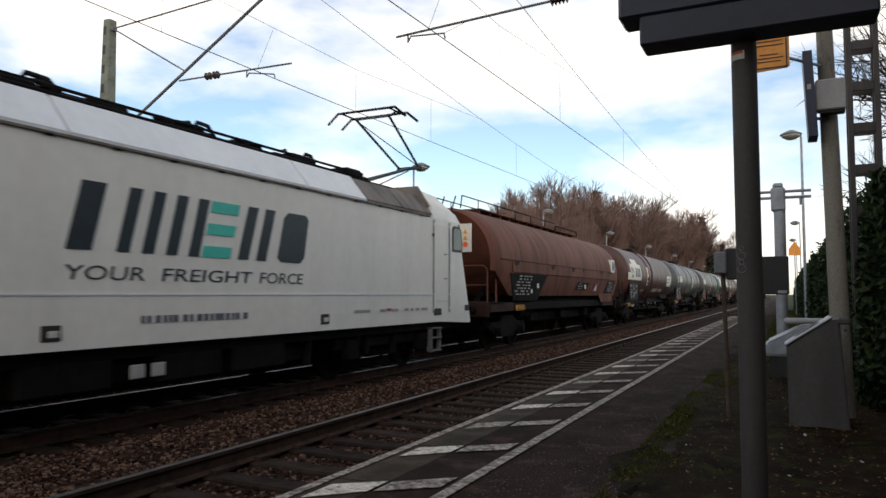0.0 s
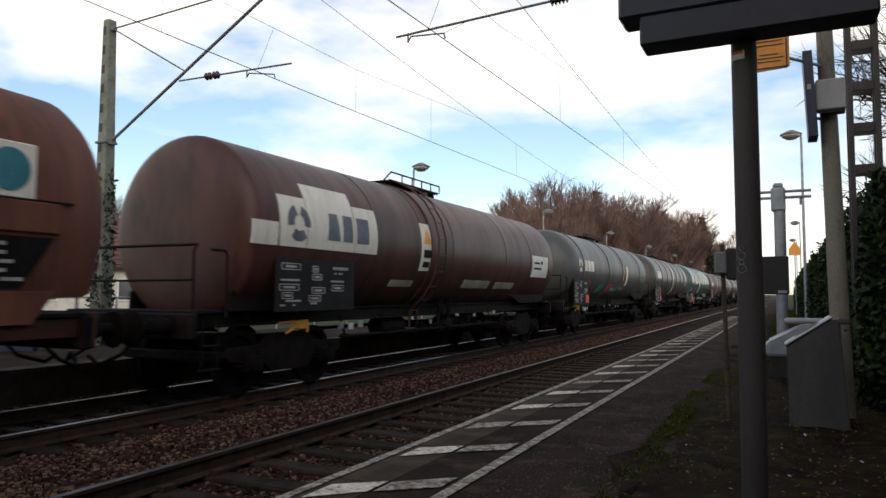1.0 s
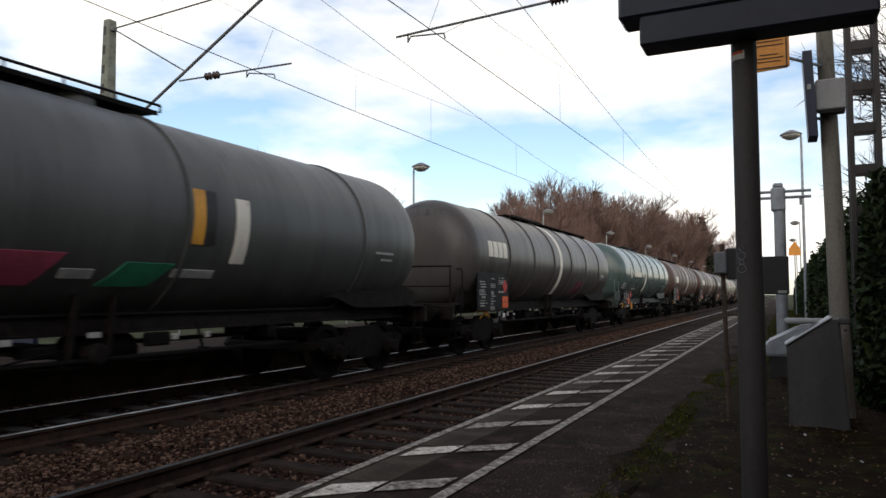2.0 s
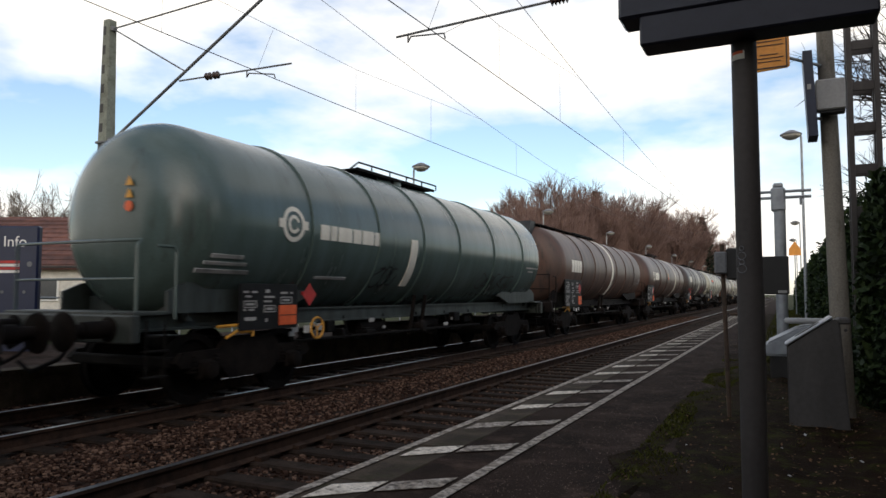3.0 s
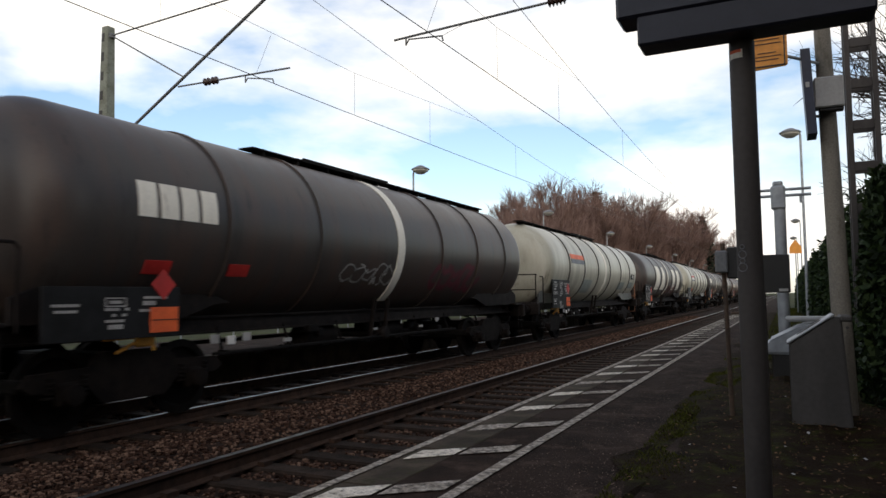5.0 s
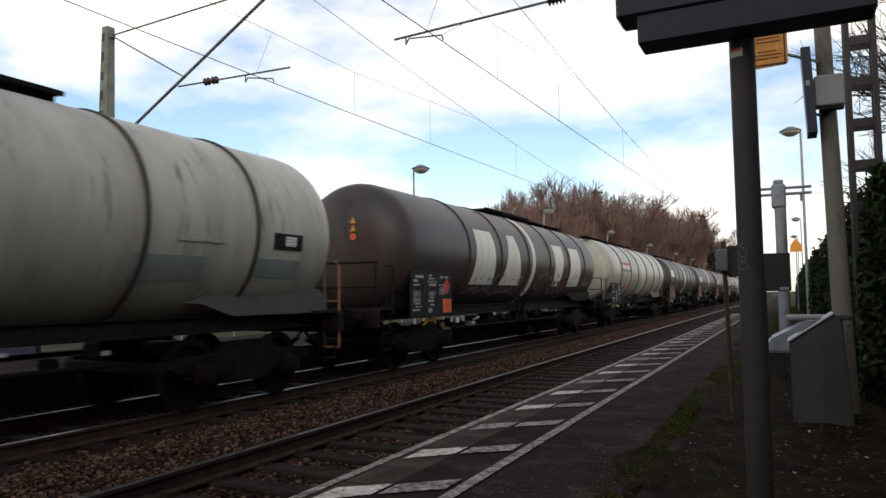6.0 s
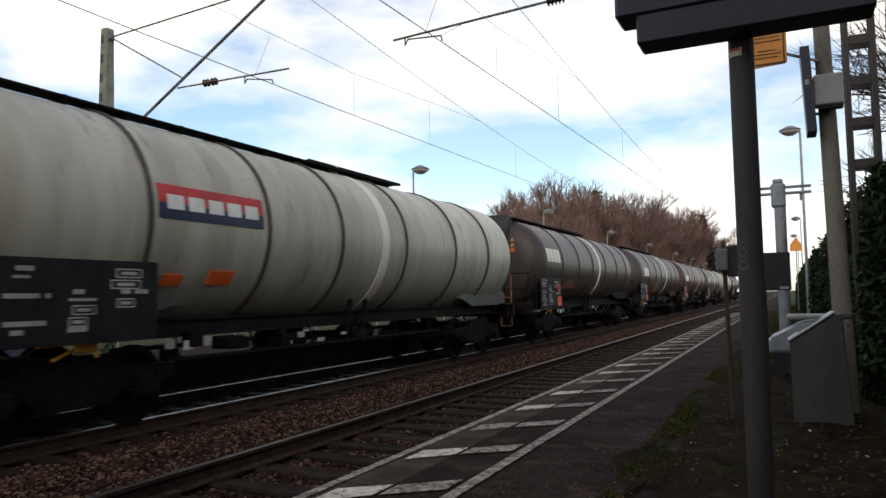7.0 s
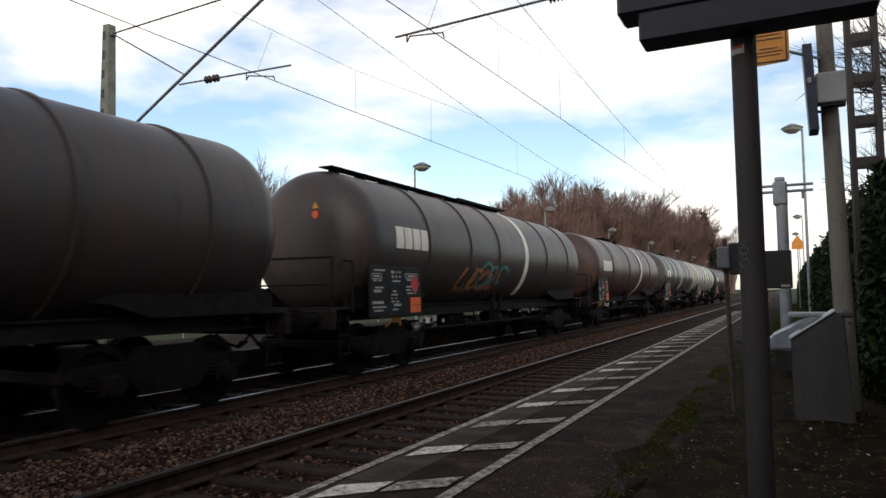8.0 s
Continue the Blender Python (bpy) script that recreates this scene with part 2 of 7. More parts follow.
M["tank_green"] = material("tank_green", (0.0918, 0.13, 0.123), (0.0667, 0.0967, 0.0867), 0.22, scale=0.7, bump=0.03, streak=True, third=(0.05, 0.06, 0.055), third_amount=0.2, grain_amount=0.22)
M["tank_umber"] = material("tank_umber", (0.12, 0.0678, 0.0508), (0.0739, 0.0524, 0.0447), 0.42, scale=0.9, bump=0.06, streak=True, third=(0.04, 0.034, 0.032), third_amount=0.4, grain_amount=0.22, spec=0.32)
M["tank_russet"] = material("tank_russet", (0.101, 0.052, 0.039), (0.0572, 0.0377, 0.0312), 0.38, scale=0.7, bump=0.06, streak=True, third=(0.12, 0.075, 0.055), third_amount=0.2, grain_amount=0.22, spec=0.32)
M["tank_soot"] = material("tank_soot", (0.0506, 0.0448, 0.0414), (0.069, 0.0471, 0.0391), 0.38, scale=0.9, bump=0.05, streak=True, third=(0.03, 0.025, 0.024), third_amount=0.3, grain_amount=0.22, spec=0.32)
M["tank_pale"] = material("tank_pale", (0.475, 0.456, 0.375), (0.338, 0.319, 0.25), 0.36, scale=0.7, bump=0.04, streak=True, third=(0.15, 0.135, 0.10), third_amount=0.2, grain_amount=0.22)
M["ladder_orange"] = material("ladder_orange", (0.36, 0.15, 0.075), (0.22, 0.10, 0.055), 0.6, bump=0.05)
M["frame_green"] = material("frame_green", (0.045, 0.056, 0.050), (0.024, 0.030, 0.027), 0.5, scale=2, bump=0.1, streak=True, third=(0.02, 0.018, 0.016), third_amount=0.5)
M["hood_grey"] = material("hood_grey", (0.040, 0.042, 0.043), (0.028, 0.028, 0.028), 0.5, scale=2, bump=0.05, streak=True, grain_amount=0.22, spec=0.25)
M["pale_patch"] = material("pale_patch", (0.26, 0.29, 0.27), (0.22, 0.245, 0.225), 0.55, bump=0.02, grain_amount=0.22)
M["ring_dark"] = material("ring_dark", (0.06, 0.05, 0.045), (0.04, 0.035, 0.03), 0.6, bump=0.1)
# background
M["brick_red"] = material("brick_red", (0.20, 0.085, 0.055), (0.14, 0.06, 0.04), 0.85, bump=0.2, vary=0.2)
M["roof_tile"] = material("roof_tile", (0.15, 0.065, 0.048), (0.09, 0.042, 0.034), 0.8, scale=2, bump=0.3, vary=0.3)
M["brick_wall"] = material("brick_wall", (0.16, 0.085, 0.06), (0.11, 0.06, 0.045), 0.9, scale=2, bump=0.3)
M["render_white"] = material("render_white", (0.66, 0.63, 0.56), (0.55, 0.52, 0.46), 0.85, bump=0.1)
M["twig_dark"] = island_material("twig_dark", (0.02, 0.016, 0.013), (0.06, 0.048, 0.04), 0.9, 0.2)
M["bark"] = material("bark", (0.085, 0.062, 0.050), (0.055, 0.042, 0.035), 0.9, scale=4, bump=0.4)
M["twig"] = island_material("twig", (0.132, 0.0816, 0.0672), (0.312, 0.21, 0.18), 0.9, 0.2)
M["twig_pale"] = island_material("twig_pale", (0.12, 0.095, 0.08), (0.22, 0.18, 0.15), 0.9, 0.2)
M["leaf"] = island_material("leaf", (0.006, 0.012, 0.0036), (0.033, 0.051, 0.012), 0.7, 0.2, (0.022, 0.040, 0.011))
M["conifer"] = island_material("conifer", (0.008, 0.013, 0.007), (0.022, 0.032, 0.016), 0.8, 0.3)
M["grass"] = island_material("grass", (0.022, 0.026, 0.005), (0.095, 0.100, 0.016), 0.9, 0.1)
M["litter"] = island_material("litter", (0.03, 0.018, 0.010), (0.17, 0.10, 0.055), 0.95, 0.1)


# ---------------- mesh helpers ----------------
def box(bm, cx, cy, cz, sx, sy, sz, bevel=0.0, m=None):
    """A box by its centre and full sizes, edges rounded by bevel."""
    mat = Matrix.Translation((cx, cy, cz)) @ (m or Matrix()) @ Matrix.Diagonal((sx, sy, sz, 1))
    vs = bmesh.ops.create_cube(bm, size=1.0, matrix=mat)["verts"]
    if bevel:
        es = list({e for v in vs for e in v.link_edges})
        bmesh.ops.bevel(bm, geom=es, offset=bevel, segments=1, affect="EDGES", profile=0.7)
    return vs


def rod(bm, a, b, r, n=8, r2=None):
    """A round bar from a to b, tapered to r2."""
    a, b = Vector(a), Vector(b)
    d = b - a
    q = d.to_track_quat("Z", "Y").to_matrix().to_4x4()
    return bmesh.ops.create_cone(bm, cap_ends=True, segments=n, radius1=r, radius2=r if r2 is None else r2, depth=d.length,
                                 matrix=Matrix.Translation((a + b) / 2) @ q)["verts"]


def path_rod(bm, pts, r, n=6):
    for a, b in zip(pts[:-1], pts[1:]):
        rod(bm, a, b, r, n)
    for p in pts[1:-1]:
        bmesh.ops.create_icosphere(bm, subdivisions=1, radius=r * 1.02, matrix=Matrix.Translation(p))


def spin(bm, profile, n=24, axis="X", at=(0, 0, 0), close=False):
    """A turned body: profile of (radius, along) round an axis through at."""
    rings = []
    at = Vector(at)
    for r, h in profile:
        ring = []
        for i in range(n):
            a = 2 * math.pi * i / n
            c, s = r * math.cos(a), r * math.sin(a)
            p = {"X": Vector((h, c, s)), "Y": Vector((c, h, s)), "Z": Vector((c, s, h))}[axis]
            ring.append(bm.verts.new(at + p))
        rings.append(ring)
    for r0, r1 in zip(rings[:-1], rings[1:]):
        for i in range(n):
            bm.faces.new((r0[i], r0[(i + 1) % n], r1[(i + 1) % n], r1[i]))
    for ring in (rings[0], rings[-1]):
        bm.faces.new(ring)
    bmesh.ops.recalc_face_normals(bm, faces=bm.faces)


def sweep(bm, profile, y0, y1, steps=1):
    """A closed x, z profile carried along y."""
    rows = [[bm.verts.new((x, y0 + (y1 - y0) * k / steps, z)) for x, z in profile] for k in range(steps + 1)]
    n = len(profile)
    for a, b in zip(rows[:-1], rows[1:]):
        for i in range(n):
            bm.faces.new((a[i], a[(i + 1) % n], b[(i + 1) % n], b[i]))
    bm.faces.new(rows[0])
    bm.faces.new(rows[-1])
    bmesh.ops.recalc_face_normals(bm, faces=bm.faces)


def prism(bm, outline, depth, m=Matrix()):
    """A flat outline of (u, v) given thickness along w; m places u, v, w."""
    a = [bm.verts.new(m @ Vector((u, v, 0))) for u, v in outline]
    b = [bm.verts.new(m @ Vector((u, v, depth))) for u, v in outline]
    n = len(outline)
    bm.faces.new(a)
    bm.faces.new(b)
    for i in range(n):
        bm.faces.new((a[i], a[(i + 1) % n], b[(i + 1) % n], b[i]))
    bmesh.ops.recalc_face_normals(bm, faces=bm.faces)


def smooth_mesh(me, angle=35):
    me.polygons.foreach_set("use_smooth", [True] * len(me.polygons))
    me.set_sharp_from_angle(angle=radians(angle))


def to_mesh(name, bm, mat, smooth=35):
    me = bpy.data.meshes.new(name)
    bm.to_mesh(me)
    bm.free()
    if mat:
        me.materials.append(mat)
    if smooth:
        smooth_mesh(me, smooth)
    return me


def part(name, bm, mat, parent, label="", at=None, smooth=35):
    """Links a bmesh (or a ready mesh) as one mesh object under a thing or a part."""
    me = bm if isinstance(bm, bpy.types.Mesh) else to_mesh(name, bm, mat, smooth)
    ob = new(name, me)
    ob.parent = parent
    if at is not None:
        ob.matrix_basis = at
    if label:
        ob["label"] = label
    return ob


def thing(name, at, label, category, group="", kind=""):
    ob = new(name)
    ob.empty_display_size = 0.2
    ob.matrix_basis = at
    return tagged(ob, label, category, group, kind)


def solid(name, bm, mat, at, label, category, group="", kind="", smooth=35):
    ob = new(name, to_mesh(name, bm, mat, smooth))
    ob.matrix_basis = at
    return tagged(ob, label, category, group, kind)


def B():
    return bmesh.new()


def fast_mesh(name, verts, faces, mat):
    me = bpy.data.meshes.new(name)
    me.from_pydata(verts, [], faces)
    me.materials.append(mat)
    me.update()
    return me


def letters(text, height):
    """A mesh of built-in lettering in the x, y plane, standing on y = 0."""
    cu = bpy.data.curves.new("lettering", "FONT")
    cu.body, cu.size, cu.extrude, cu.resolution_u = text, height / 0.7, 0.002, 3
    ob = bpy.data.objects.new("lettering", cu)
    scene.collection.objects.link(ob)
    bpy.context.view_layer.update()
    me = bpy.data.meshes.new_from_object(ob.evaluated_get(bpy.context.evaluated_depsgraph_get()))
    bpy.data.objects.remove(ob)
    return me


# ---------------- the lie of the place ----------------
RAIL = -0.40                 # top of rail; the platform's top is 0
TRACK_NEAR, TRACK_FAR = -4.05, -8.07
EDGE = -2.44                 # platform edge
SPEED = 26.2

# ---------------- ground, tracks, platforms ----------------
def ground():
    bm = B()
    prof = [(-2500, -0.06), (-60, -0.06), (-16.0, -0.06), (-9.80, -0.06), (-9.78, -0.80), (-2.50, -0.80), (-2.48, -0.06), (6.0, -0.06), (60, -0.06), (2500, -0.06)]
    ys = [-400, -60, 0, 60, 200, 600, 2500]
    rows = [[bm.verts.new((x, y, z)) for x, z in prof] for y in ys]
    for a, b in zip(rows[:-1], rows[1:]):
        for i in range(len(prof) - 1):
            bm.faces.new((a[i], a[i + 1], b[i + 1], b[i]))
    solid("ground", bm, M["grass_ground"], Matrix(), "rough grass and bare earth along the railway", "ground", kind="structure", smooth=0)


ground()


def ballast():
    rng = np.random.default_rng(3)
    xs, ys = np.linspace(-9.77, -2.52, 60), np.concatenate([np.linspace(-6, 30, 240), np.linspace(31, 400, 60)])
    def top(x):
        mid = math.exp(-((x + 6.06) / 0.55) ** 2) * 0.07
        side = math.exp(-((x + 9.7) / 0.5) ** 2) * 0.1
        return -0.615 + mid + side
    v = [(x, y, top(x) + rng.normal(0, 0.008)) for y in ys for x in xs]
    n = len(xs)
    f = [(j * n + i, j * n + i + 1, (j + 1) * n + i + 1, (j + 1) * n + i) for j in range(len(ys) - 1) for i in range(n - 1)]
    ob = new("ballast_bed", fast_mesh("ballast_bed", v, f, M["ballast_bed"]))
    tagged(ob, "rust-stained gravel bed under both tracks", "ballast", kind="structure")
    # loose stones on it
    base = [(1, 0, -.3), (-.5, .87, -.3), (-.5, -.87, -.3), (.5, .6, .45), (-.75, .1, .5), (.3, -.7, .42), (0, 0, -.6)]
    tri = [(0, 3, 5), (0, 1, 3), (1, 4, 3), (1, 2, 4), (2, 5, 4), (2, 0, 5), (3, 4, 5), (0, 6, 1), (1, 6, 2), (2, 6, 0)]
    base = np.array(base)
    count = 110000
    ys = 2.0 + 52 * rng.random(count) ** 1.9
    xs = -9.7 + 7.15 * rng.random(count)
    off = np.minimum(np.abs(xs - TRACK_NEAR), np.abs(xs - TRACK_FAR))
    phase = (ys + 1.0) / 0.6 % 1.0
    keep = np.abs(off - 0.752) > 0.10
    keep &= (off > 1.25) | (rng.random(count) < 0.55) & ((phase > 0.26) & (phase < 0.74) | (rng.random(count) < 0.10))
    xs, ys = xs[keep], ys[keep]
    n = len(xs)
    size = rng.uniform(0.014, 0.034, (n, 1)) * rng.uniform(0.7, 1.3, (n, 3))
    a = rng.uniform(0, 6.28, n)
    c, q = np.cos(a)[:, None], np.sin(a)[:, None]
    p = base[None] * size[:, None, :]
    px, py = p[..., 0] * c - p[..., 1] * q, p[..., 0] * q + p[..., 1] * c
    pz = p[..., 2] + (np.array([top(x) for x in xs]) + rng.uniform(0.004, 0.016, n))[:, None]
    verts = np.stack([px + xs[:, None], py + ys[:, None], pz], 2).reshape(-1, 3)
    faces = (np.array(tri)[None] + 7 * np.arange(n)[:, None, None]).reshape(-1, 3)
    ob = new("ballast_stones", fast_mesh("ballast_stones", verts.tolist(), faces.tolist(), M["stones"]))
    tagged(ob, "loose crushed stones, grey and rust-brown, between the tracks", "gravel", kind="stuff")


ballast()


def track(x, name):
    t = thing(name, Matrix.Translation((x, 0, RAIL)), "railway track with brown rails and worn running surface", "railway track", kind="structure")
    half = [(0.036, 0.0), (0.036, -0.03), (0.010, -0.045), (0.009, -0.135), (0.065, -0.158), (0.065, -0.170)]
    prof = half + [(-a, b) for a, b in reversed(half)]
    for side in (-0.752, 0.752):
        bm = B()
        sweep(bm, prof, -60, 600, 8)
        me = to_mesh("rail", bm, M["rail_side"], 0)
        me.materials.append(M["rail_top"])
        for p in me.polygons:
            if p.normal.z > 0.9 and p.center.z > -0.01:
                p.material_index = 1
        part("rail", me, None, t, at=Matrix.Translation((side, 0, 0)))
    return t


track_near = track(TRACK_NEAR, "track_1")
track_far = track(TRACK_FAR, "track_2")


def platform(name, x0, x1, y0, y1, edge_side):
    """Asphalt slab with a retaining wall below the edge."""
    t = thing(name, Matrix.Translation((0, 0, 0)), "low station platform of worn dark asphalt", "platform", kind="structure")
    bm = B()
    box(bm, (x0 + x1) / 2, (y0 + y1) / 2, -0.03, x1 - x0, y1 - y0, 0.06)
    part("surface", bm, M["asphalt"], t, smooth=0)
    bm = B()
    xe = x1 + 0.35 if edge_side > 0 else x0 - 0.35
    box(bm, xe - edge_side * 0.05, (y0 + y1) / 2, -0.46, 0.10, y1 - y0, 0.76)
    part("retaining_wall", bm, M["kerb"], t, smooth=0)
    return t


plat_near = platform("platform_1", EDGE + 0.38, -0.3, -30, 150, -1)
plat_far = platform("platform_2", -14.2, -10.10, -30, 150, 1)
# verge beside the near platform
rng = np.random.default_rng(9)
nx, ny = 40, 106
vx, vy = np.linspace(-0.9, 4.5, nx), np.linspace(-7.0, 42, ny)
v = [(x + (0.10 * math.sin(y * 2.3) + 0.08 * math.sin(y * 5.1) if i == 0 else 0), y, 0.004 + 0.02 * min(i, 3) / 3 + rng.normal(0, 0.010)) for y in vy for i, x in enumerate(vx)]
f = [(j * nx + i, j * nx + i + 1, (j + 1) * nx + i + 1, (j + 1) * nx + i) for j in range(ny - 1) for i in range(nx - 1)]
verge = new("verge", fast_mesh("verge", v, f, M["soil"]))
tagged(verge, "bare earth verge with moss and dead leaves", "ground", kind="structure")


# plain walls added unseen behind the camera, to block sky light from that side
wb = B()
box(wb, 4.9, -9.0, 3.9, 0.4, 29.0, 8.0)
solid("shade_wall_east", wb, M["brick_wall"], Matrix(), "unseen plain brick wall added to shade the platform's side", "wall", kind="structure", smooth=0)
wb = B()
box(wb, 1.6, -7.2, 3.9, 6.2, 0.4, 8.0)
solid("shade_wall_south", wb, M["brick_wall"], Matrix(), "unseen plain brick wall added to shade the platform's end", "wall", kind="structure", smooth=0)

# ---------------- rolling stock: shared pieces ----------------
def ring_band(bm, r0, r1, y0, y1, n=48, a0=0.0, a1=360.0):
    """A band round the y axis, open or closed."""
    closed = a1 - a0 >= 359.9
    k = n if closed else n + 1
    loops = []
    for i in range(k):
        a = radians(a0 + (a1 - a0) * i / n)
        c, s = math.cos(a), math.sin(a)
        loops.append([bm.verts.new((r * c, y, r * s)) for r, y in ((r0, y0), (r1, y0), (r1, y1), (r0, y1))])
    for i in range(n):
        p, q = loops[i], loops[(i + 1) % k]
        for j in range(4):
            bm.faces.new((p[j], p[(j + 1) % 4], q[(j + 1) % 4], q[j]))
    if not closed:
        bm.faces.new(loops[0])
        bm.faces.new(loops[-1])
    bmesh.ops.recalc_face_normals(bm, faces=bm.faces)


def wheel_mesh():
    bm = B()
    spin(bm, [(0.08, -0.09), (0.10, -0.09), (0.11, -0.05), (0.36, -0.03), (0.39, -0.065), (0.455, -0.065), (0.462, 0.04), (0.485, 0.05), (0.485, 0.07), (0.39, 0.07), (0.36, 0.015), (0.11, 0.0), (0.08, 0.05)], 28, "X")
    return to_mesh("wheel", bm, M["wheel_steel_shade"])


WHEEL = wheel_mesh()


def bogie_meshes():
    """Side frame, axle box, spring, cross beam of a freight bogie; axles 1.8 m apart."""
    bm = B()
    prism(bm, [(-1.42, 0.58), (-1.30, 0.70), (-0.62, 0.72), (-0.45, 0.88), (0.45, 0.88), (0.62, 0.72), (1.30, 0.70), (1.42, 0.58), (1.30, 0.50), (0.66, 0.52),
               (0.44, 0.30), (-0.44, 0.30), (-0.66, 0.52), (-1.30, 0.50)], 0.10, Matrix(((0, 0, 1, -0.05), (1, 0, 0, 0), (0, 1, 0, 0), (0, 0, 0, 1))))
    frame_me = to_mesh("side_frame", bm, M["gear_rust_shade"])
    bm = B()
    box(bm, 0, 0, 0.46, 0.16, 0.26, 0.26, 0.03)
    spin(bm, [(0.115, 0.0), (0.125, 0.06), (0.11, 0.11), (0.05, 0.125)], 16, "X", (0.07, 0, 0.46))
    axle_me = to_mesh("axle_box", bm, M["gear_rust_shade"])
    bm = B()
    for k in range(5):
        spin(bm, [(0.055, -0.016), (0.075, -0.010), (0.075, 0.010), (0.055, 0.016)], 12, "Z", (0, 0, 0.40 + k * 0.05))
    spring_me = to_mesh("spring", bm, M["gear_rust_shade"])
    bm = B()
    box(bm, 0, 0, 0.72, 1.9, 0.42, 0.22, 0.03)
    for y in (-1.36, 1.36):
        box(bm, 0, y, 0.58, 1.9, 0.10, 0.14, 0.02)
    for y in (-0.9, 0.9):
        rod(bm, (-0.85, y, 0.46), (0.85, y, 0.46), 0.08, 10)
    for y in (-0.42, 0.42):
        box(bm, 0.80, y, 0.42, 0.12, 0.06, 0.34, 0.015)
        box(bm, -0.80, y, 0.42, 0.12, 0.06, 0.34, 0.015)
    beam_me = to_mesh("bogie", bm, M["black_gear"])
    return frame_me, axle_me, spring_me, beam_me


SIDE_FRAME, AXLE_BOX, SPRING, BOGIE = bogie_meshes()


def add_bogie(wagon, y, base=0.9):
    bogie = part("bogie", BOGIE, None, wagon, at=Matrix.Translation((0, y, 0)))
    for sx in (-1, 1):
        flip = Matrix.Rotation(math.pi if sx < 0 else 0, 4, "Z")
        part("side_frame", SIDE_FRAME, None, bogie, at=Matrix.Translation((sx * 1.0, 0, 0)) @ flip)
        for sy in (-base, base):
            part("wheel", WHEEL, None, bogie, at=Matrix.Translation((sx * 0.752, sy, 0.462)) @ flip)
            part("axle_box", AXLE_BOX, None, bogie, at=Matrix.Translation((sx * 1.02, sy, 0)) @ flip)
            for d in (-0.2, 0.2):
                part("spring", SPRING, None, bogie, at=Matrix.Translation((sx * 1.0, sy + d, 0.04)))
    return bogie


def buffer_mesh():
    bm = B()
    spin(bm, [(0.15, 0.0), (0.15, 0.02), (0.105, 0.03), (0.10, 0.36), (0.075, 0.37), (0.075, 0.55), (0.21, 0.57), (0.225, 0.60), (0.19, 0.62)], 20, "Y")
    return to_mesh("buffer", bm, M["gear_rust_shade"])


BUFFER = buffer_mesh()


def add_buffers(wagon, half):
    for sy in (-1, 1):
        turn = Matrix.Rotation(math.pi if sy < 0 else 0, 4, "Z")
        for sx in (-0.875, 0.875):
            part("buffer", BUFFER, None, wagon, at=Matrix.Translation((sx, sy * (half - 0.62), 1.05)) @ turn)
    for sy in (-1, 1):
        bm = B()
        path_rod(bm, [Vector((0, sy * (half - 0.6), 1.02)), Vector((0.02, sy * (half - 0.2), 0.98)), Vector((0, sy * (half + 0.02), 0.86))], 0.045, 8)
        box(bm, 0, sy * (half - 0.52), 1.03, 0.22, 0.22, 0.2, 0.03)
        part("coupling", bm, M["black_gear"], wagon)
        bm = B()
        path_rod(bm, [(0.35, sy * (half - 0.6), 0.95), (0.38, sy * (half - 0.35), 0.7), (0.30, sy * (half - 0.05), 0.58), (0.16, sy * half, 0.7)], 0.025, 6)
        part("brake_hose", bm, M["black_gear"], wagon)
        bm = B()
        path_rod(bm, [(-0.35, sy * (half - 0.6), 0.95), (-0.38, sy * (half - 0.35), 0.72), (-0.30, sy * (half - 0.05), 0.62), (-0.16, sy * half, 0.72)], 0.025, 6)
        part("brake_hose", bm, M["black_gear"], wagon)


def curved(bm, R, zc, y0, y1, z0, z1, lift=0.008, shear=0.0, n=6, taper=0.0):
    """A plate lying on the near side of a barrel of radius R round height zc, between heights z0 and z1."""
    a0, a1 = (math.asin(max(-0.99, min(0.99, (z - zc) / R))) for z in (z0, z1))
    rows = []
    for i in range(n + 1):
        f = i / n
        a = a0 + (a1 - a0) * f
        d, t = shear * f, taper * f
        ya, yb = y0 + d + t, y1 + d - t
        rows.append([bm.verts.new((r * math.cos(a), y, zc + r * math.sin(a))) for r, y in ((R - 0.01, ya), (R + lift, ya), (R + lift, yb), (R - 0.01, yb))])
    for p, q in zip(rows[:-1], rows[1:]):
        for j in range(3):
            bm.faces.new((p[j], p[j + 1], q[j + 1], q[j]))
    bm.faces.new(rows[0])
    bm.faces.new(rows[-1])
    bmesh.ops.recalc_face_normals(bm, faces=bm.faces)


def scrawl(bm, R, zc, y0, y1, z0, z1, seed, loops=7, w=0.022):
    """Sprayed line-work on a barrel: looping strokes made of short plates."""
    rnd = random.Random(seed)
    for k in range(loops):
        cy = y0 + (y1 - y0) * (k + 0.5) / loops
        cz, ph = (z0 + z1) / 2, rnd.uniform(0, 6)
        ry, rz = (y1 - y0) / loops * rnd.uniform(0.45, 0.8), (z1 - z0) * rnd.uniform(0.3, 0.5)
        prev = None
        for i in range(15):
            a = ph + i * rnd.uniform(0.32, 0.5)
            p = (cy + ry * math.cos(a) * (1 + 0.3 * math.sin(2 * a)), cz + rz * math.sin(a * rnd.choice((1, 1, 1.08))))
            if prev:
                stroke(bm, R, zc, prev, p, w)
            prev = p


